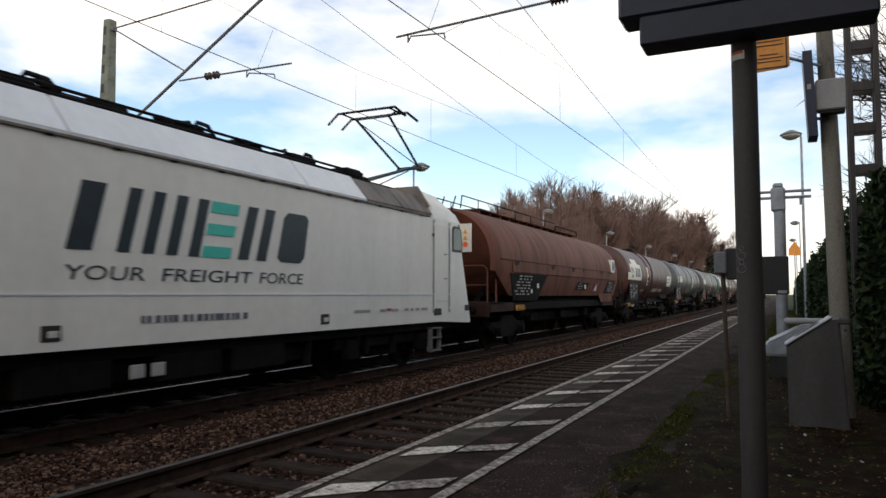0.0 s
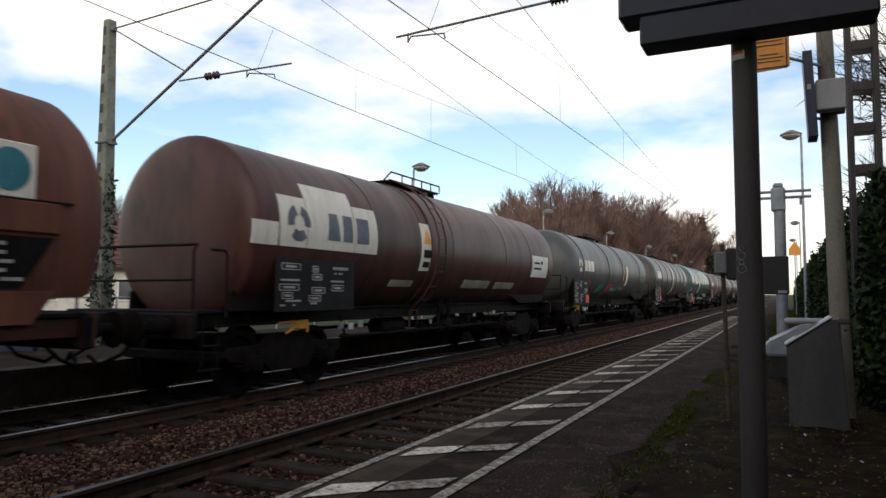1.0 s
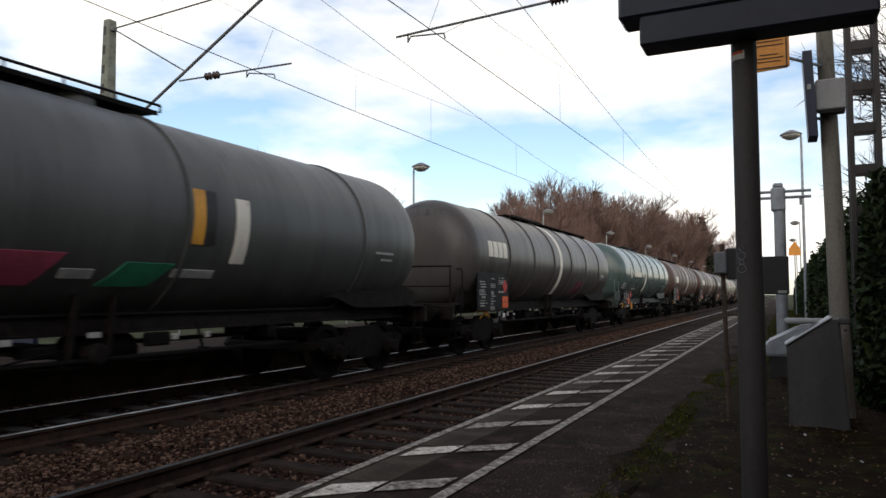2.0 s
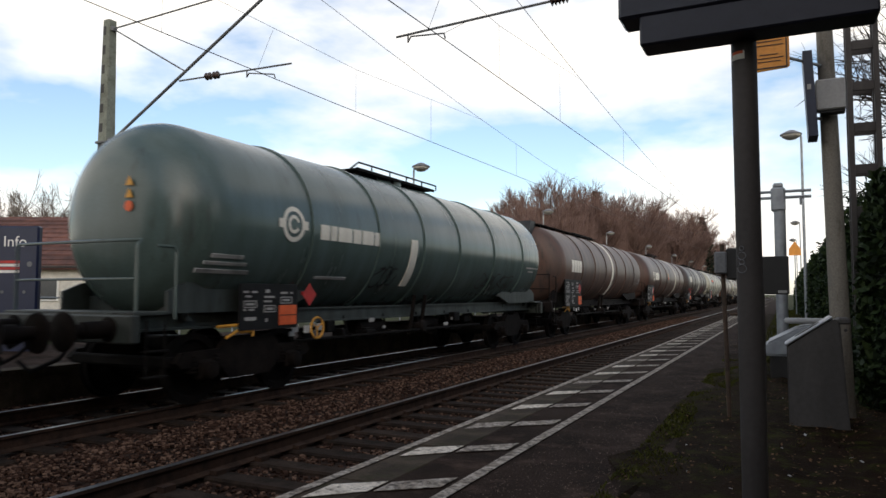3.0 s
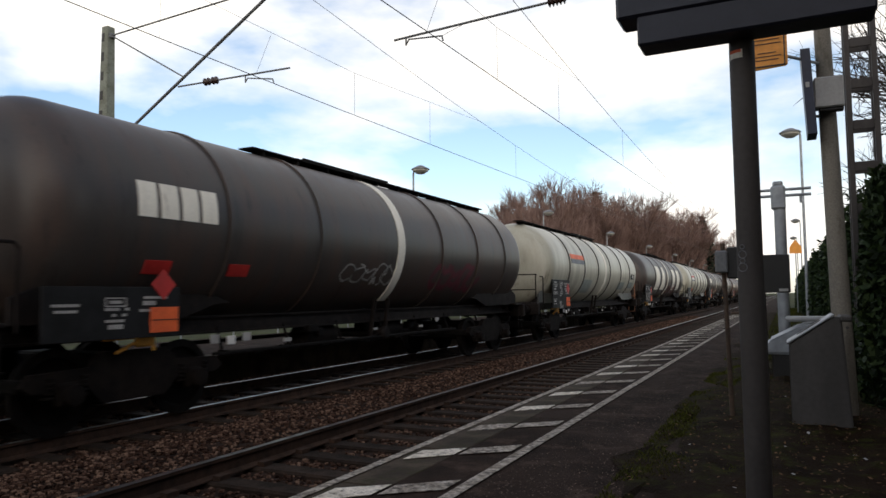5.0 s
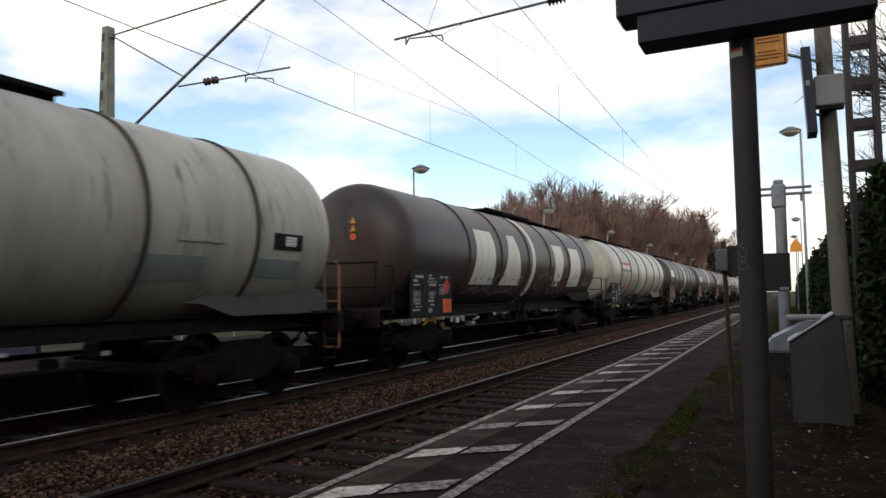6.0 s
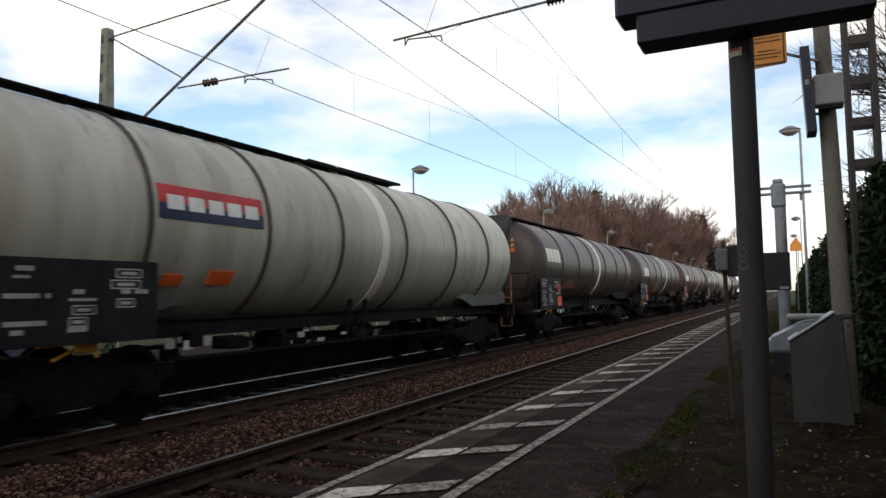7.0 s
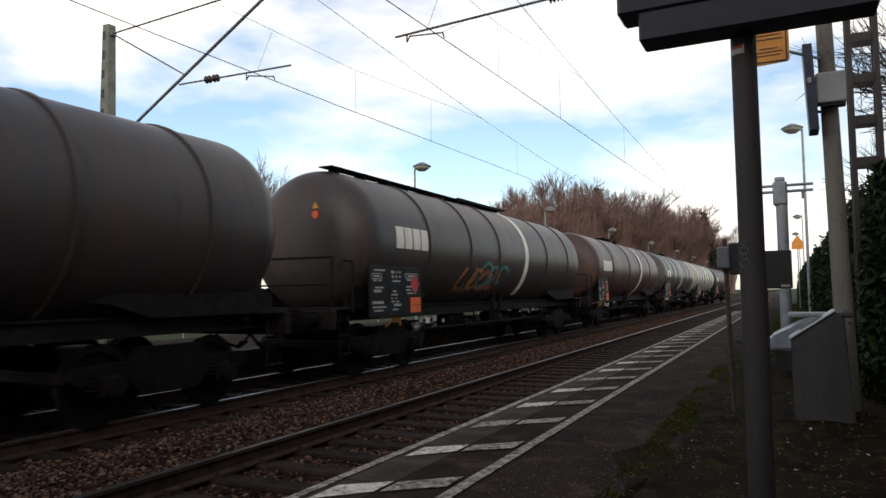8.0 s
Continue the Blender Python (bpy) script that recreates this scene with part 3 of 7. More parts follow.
def stroke(bm, R, zc, p, q, w):
    d = Vector((q[0] - p[0], q[1] - p[1]))
    if d.length < 1e-4:
        return
    nrm = Vector((-d.y, d.x)).normalized() * w / 2
    vs = []
    for (y, z) in ((p[0] + nrm.x, p[1] + nrm.y), (q[0] + nrm.x, q[1] + nrm.y), (q[0] - nrm.x, q[1] - nrm.y), (p[0] - nrm.x, p[1] - nrm.y)):
        a = math.asin(max(-0.99, min(0.99, (z - zc) / R)))
        vs.append(bm.verts.new(((R + 0.007) * math.cos(a), y, zc + (R + 0.007) * math.sin(a))))
    bm.faces.new(vs)


def arc_band(bm, R, zc, y, z, r, w, a0, a1, n=20):
    """A painted arc on a barrel: centre y, z, radius r, width w, from angle a0 to a1 in degrees."""
    pts = [(y + r * math.cos(radians(a)), z + r * math.sin(radians(a))) for a in np.linspace(a0, a1, n + 1)]
    for p, q in zip(pts[:-1], pts[1:]):
        e = ((q[0] - p[0]) * 0.12, (q[1] - p[1]) * 0.12)
        stroke(bm, R + 0.006, zc, (p[0] - e[0], p[1] - e[1]), (q[0] + e[0], q[1] + e[1]), w)


def info_panel(wagon, x, y0, y1, z0, z1, seed, red=True, diamond=True, beside=False):
    """Black lettering board on the side with rows of unreadable writing, and an orange plate."""
    bm = B()
    box(bm, x, (y0 + y1) / 2, (z0 + z1) / 2, 0.03, y1 - y0, z1 - z0, 0.006)
    board = part("lettering_board", bm, M["panel_black"], wagon, "black board with rows of white writing")
    rnd = random.Random(seed)
    bm = B()
    w = y1 - y0
    cols = [(0.04, 0.30), (0.38, 0.60), (0.66, 0.94)]
    for c, (a, b) in enumerate(cols):
        z = z1 - 0.08 - rnd.uniform(0, 0.06)
        while z > z0 + 0.08:
            if c == 2 and z < z0 + 0.45 * (z1 - z0):
                break
            h = rnd.choice((0.03, 0.03, 0.05, 0.09))
            if rnd.random() < 0.8:
                ya, yb = y0 + w * (a + rnd.uniform(0, 0.05)), y0 + w * (b - rnd.uniform(0, 0.12))
                if h > 0.06:
                    for zz in (z, z - h):
                        box(bm, x + 0.018, (ya + yb) / 2, zz, 0.006, yb - ya, 0.014)
                    for yy in (ya, yb):
                        box(bm, x + 0.018, yy, z - h / 2, 0.006, 0.014, h)
                    box(bm, x + 0.018, (ya + yb) / 2, z - h / 2, 0.006, (yb - ya) * 0.6, h * 0.4)
                else:
                    k = int((yb - ya) / 0.07) + 1
                    for i in range(k):
                        if rnd.random() < 0.85:
                            box(bm, x + 0.018, ya + (i + 0.5) * (yb - ya) / k, z, 0.006, (yb - ya) / k * 0.8, h)
            z -= h + 0.035
    part("writing", bm, M["info_lines"], board)["kind"] = "stuff"
    if red:
        bm = B()
        box(bm, x + 0.022, y1 - 0.24, z0 + 0.20, 0.012, 0.42, 0.30, 0.004)
        plate = part("hazard_plate", bm, M["orange"], board, "orange hazard plate")
        bm = B()
        box(bm, x + 0.030, y1 - 0.24, z0 + 0.20, 0.006, 0.40, 0.012)
        part("divider", bm, M["sign_black"], board)
    if diamond:
        bm = B()
        if beside:
            box(bm, x, y1 + 0.28, z1 - 0.14, 0.03, 0.30, 0.05)
        box(bm, x + 0.022, y1 + 0.30 if beside else y1 - 0.26, z1 - 0.16 if beside else z0 + 0.62, 0.012, 0.26, 0.26, 0.003, Matrix.Rotation(radians(45), 4, "X"))
        part("hazard_diamond", bm, M["red"], board, "red diamond placard")
    return board


def warning_marks(wagon, x, y, z, n=3):
    """Small yellow triangles and a red ring on the tank's end, stacked."""
    for k in range(n):
        bm = B()
        zz = z - k * 0.165
        m = Matrix(((1, 0, 0, x), (0, 0, 1, y), (0, 1, 0, zz), (0, 0, 0, 1)))
        if k < n - 1:
            prism(bm, [(-0.07, -0.055), (0.07, -0.055), (0, 0.07)], -0.008, m)
            part("warning_triangle", bm, M["yellow"], wagon)
        else:
            prism(bm, [(0.072 * math.cos(i * math.pi / 8), 0.072 * math.sin(i * math.pi / 8)) for i in range(16)], -0.008, m)
            part("warning_disc", bm, M["orange"], wagon)


def rail_loop(bm, pts, r=0.02):
    path_rod(bm, [Vector(p) for p in pts], r, 6)


BOARDS = {"cream", "tank_soot", "tank_umber", "pale_patch", "tank_pale", "red", "info_blue"}


def tank_wagon(centre, L, spec):
    """A bogie tank wagon. Local y runs back along the train, x towards the platform, z up from the rail."""
    w = thing("tank_wagon", Matrix.Translation((TRACK_FAR, centre, RAIL)), spec["label"], "tank wagon", "wagons of the train")
    R, zc, mat = spec.get("R", 1.39), spec.get("zc", 2.47), M[spec["mat"]]
    ya, yb = spec.get("ya", -L / 2 + 1.30), spec.get("yb", L / 2 - 0.75)
    dome = spec.get("dome", 0.55)
    prof = []
    k = 9
    for i in range(k + 1):
        a = math.pi / 2 * i / k
        prof.append((max(R * math.sin(a) ** spec.get("square", 0.50), 0.02), ya + dome * (1 - math.cos(a))))
    steps = 14
    prof += [(R, ya + dome + (yb - ya - 2 * dome) * i / steps) for i in range(1, steps)]
    prof += [(r, ya + yb - y) for r, y in reversed(prof[:k + 1])]
    bm = B()
    spin(bm, prof, 56, "Y", (0, 0, zc))
    barrel = part("tank", bm, mat, w, smooth=40)
    for y in spec.get("rings", ()):
        bm = B()
        ring_band(bm, R - 0.01, R + 0.030, y - 0.030, y + 0.030)
        part("hoop", bm, M["ring_dark"] if spec.get("dark_rings") else mat, w, at=Matrix.Translation((0, 0, zc)))
    for y in spec.get("seams", ()):
        bm = B()
        ring_band(bm, R - 0.01, R + 0.007, y - 0.012, y + 0.012)
        part("weld_seam", bm, M["ring_dark"], w, at=Matrix.Translation((0, 0, zc)))
    if "stripe" in spec:
        y, a0, a1 = spec["stripe"]
        bm = B()
        ring_band(bm, R - 0.01, R + 0.012, y - 0.13, y + 0.13, 40, a0, a1)
        part("white_band", bm, M["cream"], w, "white painted band", at=Matrix.Translation((0, 0, zc)))
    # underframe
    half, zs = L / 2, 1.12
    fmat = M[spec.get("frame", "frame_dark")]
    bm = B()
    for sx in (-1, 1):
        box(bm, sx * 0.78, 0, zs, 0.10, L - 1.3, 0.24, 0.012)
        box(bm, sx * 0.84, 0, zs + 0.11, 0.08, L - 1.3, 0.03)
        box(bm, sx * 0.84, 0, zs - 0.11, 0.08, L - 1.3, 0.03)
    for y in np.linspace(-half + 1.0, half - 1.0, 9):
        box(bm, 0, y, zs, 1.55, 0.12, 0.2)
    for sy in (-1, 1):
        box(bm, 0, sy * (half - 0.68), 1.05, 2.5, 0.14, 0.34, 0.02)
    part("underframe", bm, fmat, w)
    # saddle skirts under both ends of the barrel
    for sy in (-1, 1):
        ye = yb if sy > 0 else -ya
        for sx in (-1, 1):
            bm = B()
            pts = [(ye - 0.05, 1.22), (ye - 0.05, 1.50), (ye - 0.35, 1.62), (ye - 2.55, 1.62), (ye - 3.2, 1.42), (ye - 2.9, 1.40), (ye - 2.3, 1.22)]
            prism(bm, [(sy * u, v) for u, v in pts], 0.05, Matrix(((0, 0, 1, sx * 1.0 - 0.025), (1, 0, 0, 0), (0, 1, 0, 0), (0, 0, 0, 1))))
            part("saddle_skirt", bm, M[spec.get("skirt", "frame_dark")], w)
        bm = B()
        for d, wd in ((0.5, 1.9), (2.2, 1.7)):
            cb = B()
            box(cb, 0, sy * (ye - d), 1.27, wd, 0.12, 0.34, 0.01)
            part("cross_bearer", cb, fmat, w)
        box(bm, 0, sy * (half - 0.95), 1.23, 2.4, 0.55, 0.05, 0.01)
        part("end_deck", bm, fmat, w)
    for y in (-half + 2.9, half - 2.75):
        add_bogie(w, y)
    add_buffers(w, half)
    # brake gear, air reservoirs, piping below the tank
    rnd = random.Random(spec["seed"])
    for y, r in ((rnd.uniform(-1.6, -0.8), 0.20), (rnd.uniform(0.8, 1.6), 0.16)):
        bm = B()
        spin(bm, [(r * 0.6, -0.5), (r, -0.44), (r, 0.44), (r * 0.6, 0.5)], 16, "Y", (0.62, y, 0.82))
        part("air_reservoir", bm, M["gear_rust_shade"], w)
    bm = B()
    for sx in (0.95, 1.05):
        rod(bm, (sx, -half + 4.6, 0.72), (sx, half - 4.6, 0.72), 0.022, 6)
    for y in np.linspace(-half + 4.8, half - 4.8, 6):
        rod(bm, (0.95, y, 0.70), (0.82, y, 1.08), 0.022, 6)
        box(bm, 0.95, y, 0.72, 0.16, 0.05, 0.08)
    rod(bm, (0.4, -half + 4.2, 0.85), (0.4, half - 4.2, 0.85), 0.03, 6)
    for k in range(9):
        y = rnd.uniform(-half + 4.5, half - 4.5)
        box(bm, rnd.uniform(0.55, 0.95), y, rnd.uniform(0.72, 0.98), rnd.uniform(0.1, 0.3), rnd.uniform(0.1, 0.4), rnd.uniform(0.1, 0.22), 0.02)
    for k in range(7):
        y = rnd.uniform(-half + 4.6, half - 5.0)
        rod(bm, (0.98, y, 0.66), (0.98, y + rnd.uniform(0.4, 1.2), 0.66 + rnd.uniform(-0.05, 0.2)), 0.014, 5)
    part("brake_rigging", bm, M["black_gear"], w)
    for k in range(5):
        bm = B()
        y = rnd.uniform(-half + 4.4, half - 4.6)
        box(bm, 0.97, y, rnd.uniform(0.78, 1.0), 0.02, rnd.uniform(0.06, 0.20), rnd.uniform(0.04, 0.09), 0.003)
        part("stencil_plate", bm, M["info_lines"], w)
    bm = B()
    yv = spec.get("valve", 0.6)
    for sy in (-0.25, 0.25):
        rod(bm, (0.86, yv + sy, 0.62), (0.98, yv + sy, 1.45), 0.045, 8)
    rod(bm, (-0.9, yv, 0.78), (1.0, yv, 0.78), 0.09, 12)
    spin(bm, [(0.13, 0), (0.13, 0.06), (0.10, 0.10), (0.03, 0.11)], 14, "X", (1.0, yv, 0.78))
    part("outlet_valve", bm, M["frame_dark"], w)
    for k in range(3):
        y = spec.get("tags", -half + 4.6) + k * 0.32
        bm = B()
        box(bm, 0.98, y, 0.92 - 0.03 * (k % 2), 0.02, 0.16, 0.12, 0.004)
        part("tag_plate", bm, M[("info_lines", "white", "info_lines")[k]], w)
    # orange brake handle beside the front bogie
    bm = B()
    yh = spec.get("handle", -half + 3.1)
    path_rod(bm, [(1.10, yh - 0.35, 1.02), (1.14, yh + 0.30, 1.04), (1.14, yh + 0.32, 0.86)], 0.022, 6)
    box(bm, 1.13, yh + 0.18, 0.98, 0.05, 0.26, 0.14, 0.02)
    path_rod(bm, [(1.12, yh - 0.2, 0.86), (1.12, yh + 0.1, 0.98)], 0.02, 6)
    part("brake_handle", bm, M["yellow"], w, "orange-yellow brake changeover handle")
    if "handwheel" in spec:
        y, z = spec["handwheel"]
        bm = B()
        ring = [Vector((1.16, y + 0.17 * math.cos(a), z + 0.17 * math.sin(a))) for a in np.linspace(0, 2 * math.pi, 17)]
        path_rod(bm, ring, 0.018, 6)
        for a in (0.5, 2.6, 4.7):
            rod(bm, (1.16, y, z), (1.16, y + 0.17 * math.cos(a), z + 0.17 * math.sin(a)), 0.012, 5)
        part("brake_wheel", bm, M["yellow"], w, "orange-yellow brake hand wheel")
    # walkway on the crown
    if "walk" in spec:
        y0, y1 = spec["walk"]
        top = zc + R
        bm = B()
        box(bm, 0, (y0 + y1) / 2, top + 0.10, 0.62, y1 - y0, 0.03)
        for sx in (-0.31, 0.31):
            box(bm, sx, (y0 + y1) / 2, top + 0.10, 0.025, y1 - y0, 0.06)
        for y in np.arange(y0 + 0.2, y1, 0.7):
            box(bm, 0, y, top + 0.04, 0.5, 0.05, 0.12)
        part("walkway", bm, M["black_gear"], w)
        if spec.get("walk_rail"):
            bm = B()
            h = spec["walk_rail"]
            rail_loop(bm, [(0.36, y0 - 0.35, top + 0.02), (0.36, y0, top + h), (0.36, y1, top + h)])
            for y in np.linspace(y0 + 0.5, y1, 5):
                rod(bm, (0.36, y, top + 0.1), (0.36, y, top + h), 0.016, 6)
            part("guard_rail", bm, M["frame_dark"], w)
    if "catwalk" in spec:
        y0, y1 = spec["catwalk"]
        bm = B()
        box(bm, 0.30, (y0 + y1) / 2, zc + R + 0.035, 0.30, y1 - y0, 0.025)
        for y in np.arange(y0 + 0.3, y1, 0.9):
            box(bm, 0.30, y, zc + R + 0.0, 0.26, 0.05, 0.12)
        part("catwalk", bm, M["black_gear"], w)
    # manhole dome
    bm = B()
    yd = spec.get("dome_at", 0.9)
    spin(bm, [(0.30, -0.10), (0.30, 0.09), (0.33, 0.10), (0.33, 0.13), (0.10, 0.17)], 20, "Z", (0, yd, zc + R))
    part("manhole", bm, mat, w)
    # end railings
    if spec.get("railing", True):
        bm = B()
        yr = -half + 0.78
        rm = M[spec.get("rail_mat", "frame_dark")]
        rail_loop(bm, [(1.12, yr, 1.2), (1.12, yr, 2.05), (1.12, yr + 0.06, 2.12), (0.3, yr, 2.12), (-1.12, yr, 2.12), (-1.12, yr, 1.2)])
        rail_loop(bm, [(1.12, yr, 1.65), (-1.12, yr, 1.65)], 0.016)
        rail_loop(bm, [(1.18, yr + 0.55, 1.15), (1.18, yr + 0.55, 2.0), (1.18, yr + 0.50, 2.06), (1.18, yr + 0.25, 2.06)])
        part("end_railing", bm, rm, w)
    if spec.get("rear_step"):
        bm = B()
        yr = half - 0.62
        for dx in (0.85, 1.15):
            rail_loop(bm, [(dx, yr, 0.62), (dx, yr, 2.0), (dx, yr - 0.1, 2.08)], 0.022)
        for z in (0.62, 0.98, 1.4):
            rod(bm, (0.85, yr, z), (1.15, yr, z), 0.018, 6)
        part("step_ladder", bm, M[spec["rear_step"]], w, "painted end ladder")
    for sy in (-1, 1):
        bm = B()
        ys = sy * (half - 1.0)
        for dx in (-0.14, 0.14):
            rod(bm, (1.22, ys + dx, 0.45), (1.22, ys + dx, 1.15), 0.014, 6)
        for z in (0.47, 0.78):
            box(bm, 1.22, ys, z, 0.14, 0.30, 0.02)
        part("footstep", bm, M["black_gear"], w)
    if spec.get("end_box"):
        # pent hood over the ladder at the leading end
        bm = B()
        top = zc + R
        prism(bm, [(ya - 0.30, top - 0.62), (ya - 0.02, top + 0.12), (ya + 0.50, top + 0.12), (ya + 0.42, top - 0.30), (ya + 0.12, top - 0.62)], 0.72,
              Matrix(((0, 0, 1, -0.40), (1, 0, 0, 0), (0, 1, 0, 0), (0, 0, 0, 1))))
        part("end_hood", bm, M["hood_grey"], w, "dark grey sheet-metal hood")
        bm = B()
        for dx in (-0.3, 0.22):
            path_rod(bm, [(dx, ya - 0.12, 1.25), (dx, ya - 0.16, top - 0.6)], 0.02, 6)
        for z in np.arange(1.5, top - 0.6, 0.3):
            rod(bm, (-0.3, ya - 0.14, z), (0.22, ya - 0.14, z), 0.014, 6)
        box(bm, -0.04, ya - 0.02, zc + 0.4, 0.56, 0.04, 1.6, 0.01)
        part("end_ladder", bm, M["black_gear"], w)
    if "marks" in spec:
        x, z, n = spec["marks"]
        u = min(math.hypot(x, z - zc) / R, 0.999)
        i = math.asin(u ** (1 / spec.get("square", 0.50)))
        warning_marks(w, x, ya + dome * (1 - math.cos(i)) - 0.03, z, n)
    if "panel" in spec:
        y0, y1, z0, z1 = spec["panel"]
        info_panel(w, spec.get("panel_x", 1.30), y0, y1, z0, z1, spec["seed"], spec.get("plate", True), spec.get("diamond", True), spec.get("beside", False))
    for name, mname, items in spec.get("decals", ()):
        for y0, y1, z0, z1, *more in items:
            bm = B()
            curved(bm, R, zc, y0, y1, z0, z1, 0.009 if mname in BOARDS else 0.014, *(more[:1] or (0.0,)), 6, *(more[1:] or (0.0,)))
            part(name, bm, M[mname], w)
    for y, z, r in spec.get("ring_badge", ()):
        bm = B()
        arc_band(bm, R, zc, y, z, r * 0.86, r * 0.26, 0, 360, 28)
        arc_band(bm, R, zc, y, z, r * 0.42, r * 0.20, 20, 330, 18)
        for k in (-1, 1):
            stroke(bm, R + 0.006, zc, (y + k * r * 0.9, z), (y + k * r * 1.3, z), r * 0.5)
        part("ring_badge", bm, M["cream"], w, "white ring-shaped mark")
    for y, z, r, mname in spec.get("blade_mark", ()):
        for a in (30, 150, 270):
            bm = B()
            arc_band(bm, R, zc, y, z, r * 0.66, r * 0.52, a - 42, a + 42, 8)
            part("blade_mark", bm, M[mname], w, "one of three curved blades")
    for mname, y0, y1, z0, z1, loops, width in spec.get("sprays", ()):
        bm = B()
        scrawl(bm, R, zc, y0, y1, z0, z1, spec["seed"] + loops, loops, width)
        part("sprayed_scrawl", bm, M[mname], w, "graffiti line-work")["kind"] = "stuff"
    if "ladder" in spec:
        y = spec["ladder"]
        bm = B()
        for d in (-0.17, 0.17):
            pts = [Vector(((R + 0.14) * math.cos(a), y + d, zc + (R + 0.14) * math.sin(a))) for a in np.linspace(-1.0, 1.25, 9)]
            path_rod(bm, [Vector((pts[0].x, y + d, 0.75))] + pts, 0.02, 6)
        for a in np.linspace(-1.0, 1.25, 11):
            rod(bm, ((R + 0.14) * math.cos(a), y - 0.17, zc + (R + 0.14) * math.sin(a)), ((R + 0.14) * math.cos(a), y + 0.17, zc + (R + 0.14) * math.sin(a)), 0.014, 6)
        part("side_ladder", bm, mat, w)
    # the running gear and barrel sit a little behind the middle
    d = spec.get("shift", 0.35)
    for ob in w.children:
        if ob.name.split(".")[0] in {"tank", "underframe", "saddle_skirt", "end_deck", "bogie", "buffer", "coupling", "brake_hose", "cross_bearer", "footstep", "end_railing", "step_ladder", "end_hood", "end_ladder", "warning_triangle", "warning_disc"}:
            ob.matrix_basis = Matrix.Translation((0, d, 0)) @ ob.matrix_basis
    return w


# ---------------- locomotive ----------------
def locomotive(centre):
    w = thing("locomotive", Matrix.Translation((TRACK_FAR, centre, RAIL)), "white electric locomotive with dark slanted lettering shapes and teal bars", "locomotive")
    side = [(1.49, 0.89), (1.49, 3.06), (1.44, 3.14), (1.12, 3.52), (1.02, 3.56)]
    prof = side + [(-x, z) for x, z in reversed(side)]
    nose = lambda z: 8.86 if z < 1.2 else 8.86 - 0.25 * (z - 1.2) if z < 2.2 else 8.61 - 0.52 * (z - 2.2)
    secs = []
    for y, sx, hug in ((-1, 0.80, 0.0), (-1, 0.93, 0.12), (-1, 1.0, 0.45), (-1, 1.0, 1.9), (0, 1, 0), (1, 1.0, 1.9), (1, 1.0, 0.45), (1, 0.93, 0.12), (1, 0.80, 0.0)):
        secs.append([(x * sx, y * (nose(z) - hug) if y else 0.0, z + (0.0 if hug > 1 or not y or z > 1 else -0.07)) for x, z in prof])
    bm = B()
    rows = [[bm.verts.new(p) for p in s] for s in secs]
    n = len(prof)
    for a, b in zip(rows[:-1], rows[1:]):
        for i in range(n):
            bm.faces.new((a[i], a[(i + 1) % n], b[(i + 1) % n], b[i]))
    bm.faces.new(rows[0])
    bm.faces.new(rows[-1])
    bmesh.ops.recalc_face_normals(bm, faces=bm.faces)
    body = part("body", bm, M["loco_white"], w, smooth=25)
    S = 1.493
    # roof cowls between the cabs, three lengths a side
    for sx in (-1, 1):
        for k, (y0, y1) in enumerate(((-7.0, -1.80), (-1.76, 2.24), (2.28, 3.95))):
            bm = B()
            pts = [(1.50, 3.09), (1.505, 3.13), (1.14, 3.56), (1.09, 3.54)]
            sweep(bm, [(sx * x, z) for x, z in pts], y0, y1)
            part("roof_cowl", bm, M["loco_roof"], w)
        for y0, y1 in ((3.99, 5.25), (5.29, 6.5)):
            bm = B()
            sweep(bm, [(sx * x, z) for x, z in [(1.49, 3.10), (1.495, 3.14), (1.14, 3.54), (1.09, 3.52)]], y0, y1)
            grille = part("roof_grille", bm, M["loco_grey"], w, "dirty brown-grey ventilation grille")
        bm = B()
        box(bm, sx * 1.505, -0.4, 3.075, 0.03, 13.6, 0.035, 0.006)
        part("gutter", bm, M["loco_grey"], w)
        bm = B()
        for y in np.arange(-6.8, 6.3, 0.8):
            box(bm, sx * 1.508, y, 3.055, 0.03, 0.10, 0.02)
        part("gutter_clips", bm, M["black_gear"], w)["kind"] = "stuff"
        bm = B()
        box(bm, sx * 1.494, 0, 1.46, 0.012, 15.2, 0.022)
        part("side_crease", bm, M["loco_roof"], w)
    # rear cab hood
    for sy in (-1, 1):
        bm = B()
        secs2 = []
        for y, top, wide in ((6.56, 3.70, 1.0), (7.3, 3.66, 1.0), (7.85, 3.52, 0.97), (8.18, 3.22, 0.93)):
            half_p = [(1.492, 3.05), (1.45, 3.05 + (top - 3.05) * 0.40), (1.16, 3.05 + (top - 3.05) * 0.93), (0.9, top)]
            secs2.append([bm.verts.new((x * wide, sy * y, z)) for x, z in half_p + [(-x, z) for x, z in reversed(half_p)]])
        for a, b in zip(secs2[:-1], secs2[1:]):
            for i in range(len(a)):
                bm.faces.new((a[i], a[(i + 1) % len(a)], b[(i + 1) % len(a)], b[i]))
        bm.faces.new(secs2[0])
        bm.faces.new(secs2[-1])
        bmesh.ops.recalc_face_normals(bm, faces=bm.faces)
        part("cab_roof", bm, M["loco_white"], w, smooth=50)
        bm = B()
        sweep(bm, [(1.42, 3.30), (1.14, 3.74), (-1.14, 3.74), (-1.42, 3.30)], sy * 6.50, sy * 6.56)
        part("cab_roof_lip", bm, M["loco_grey"], w)
        # windscreen
        bm = B()
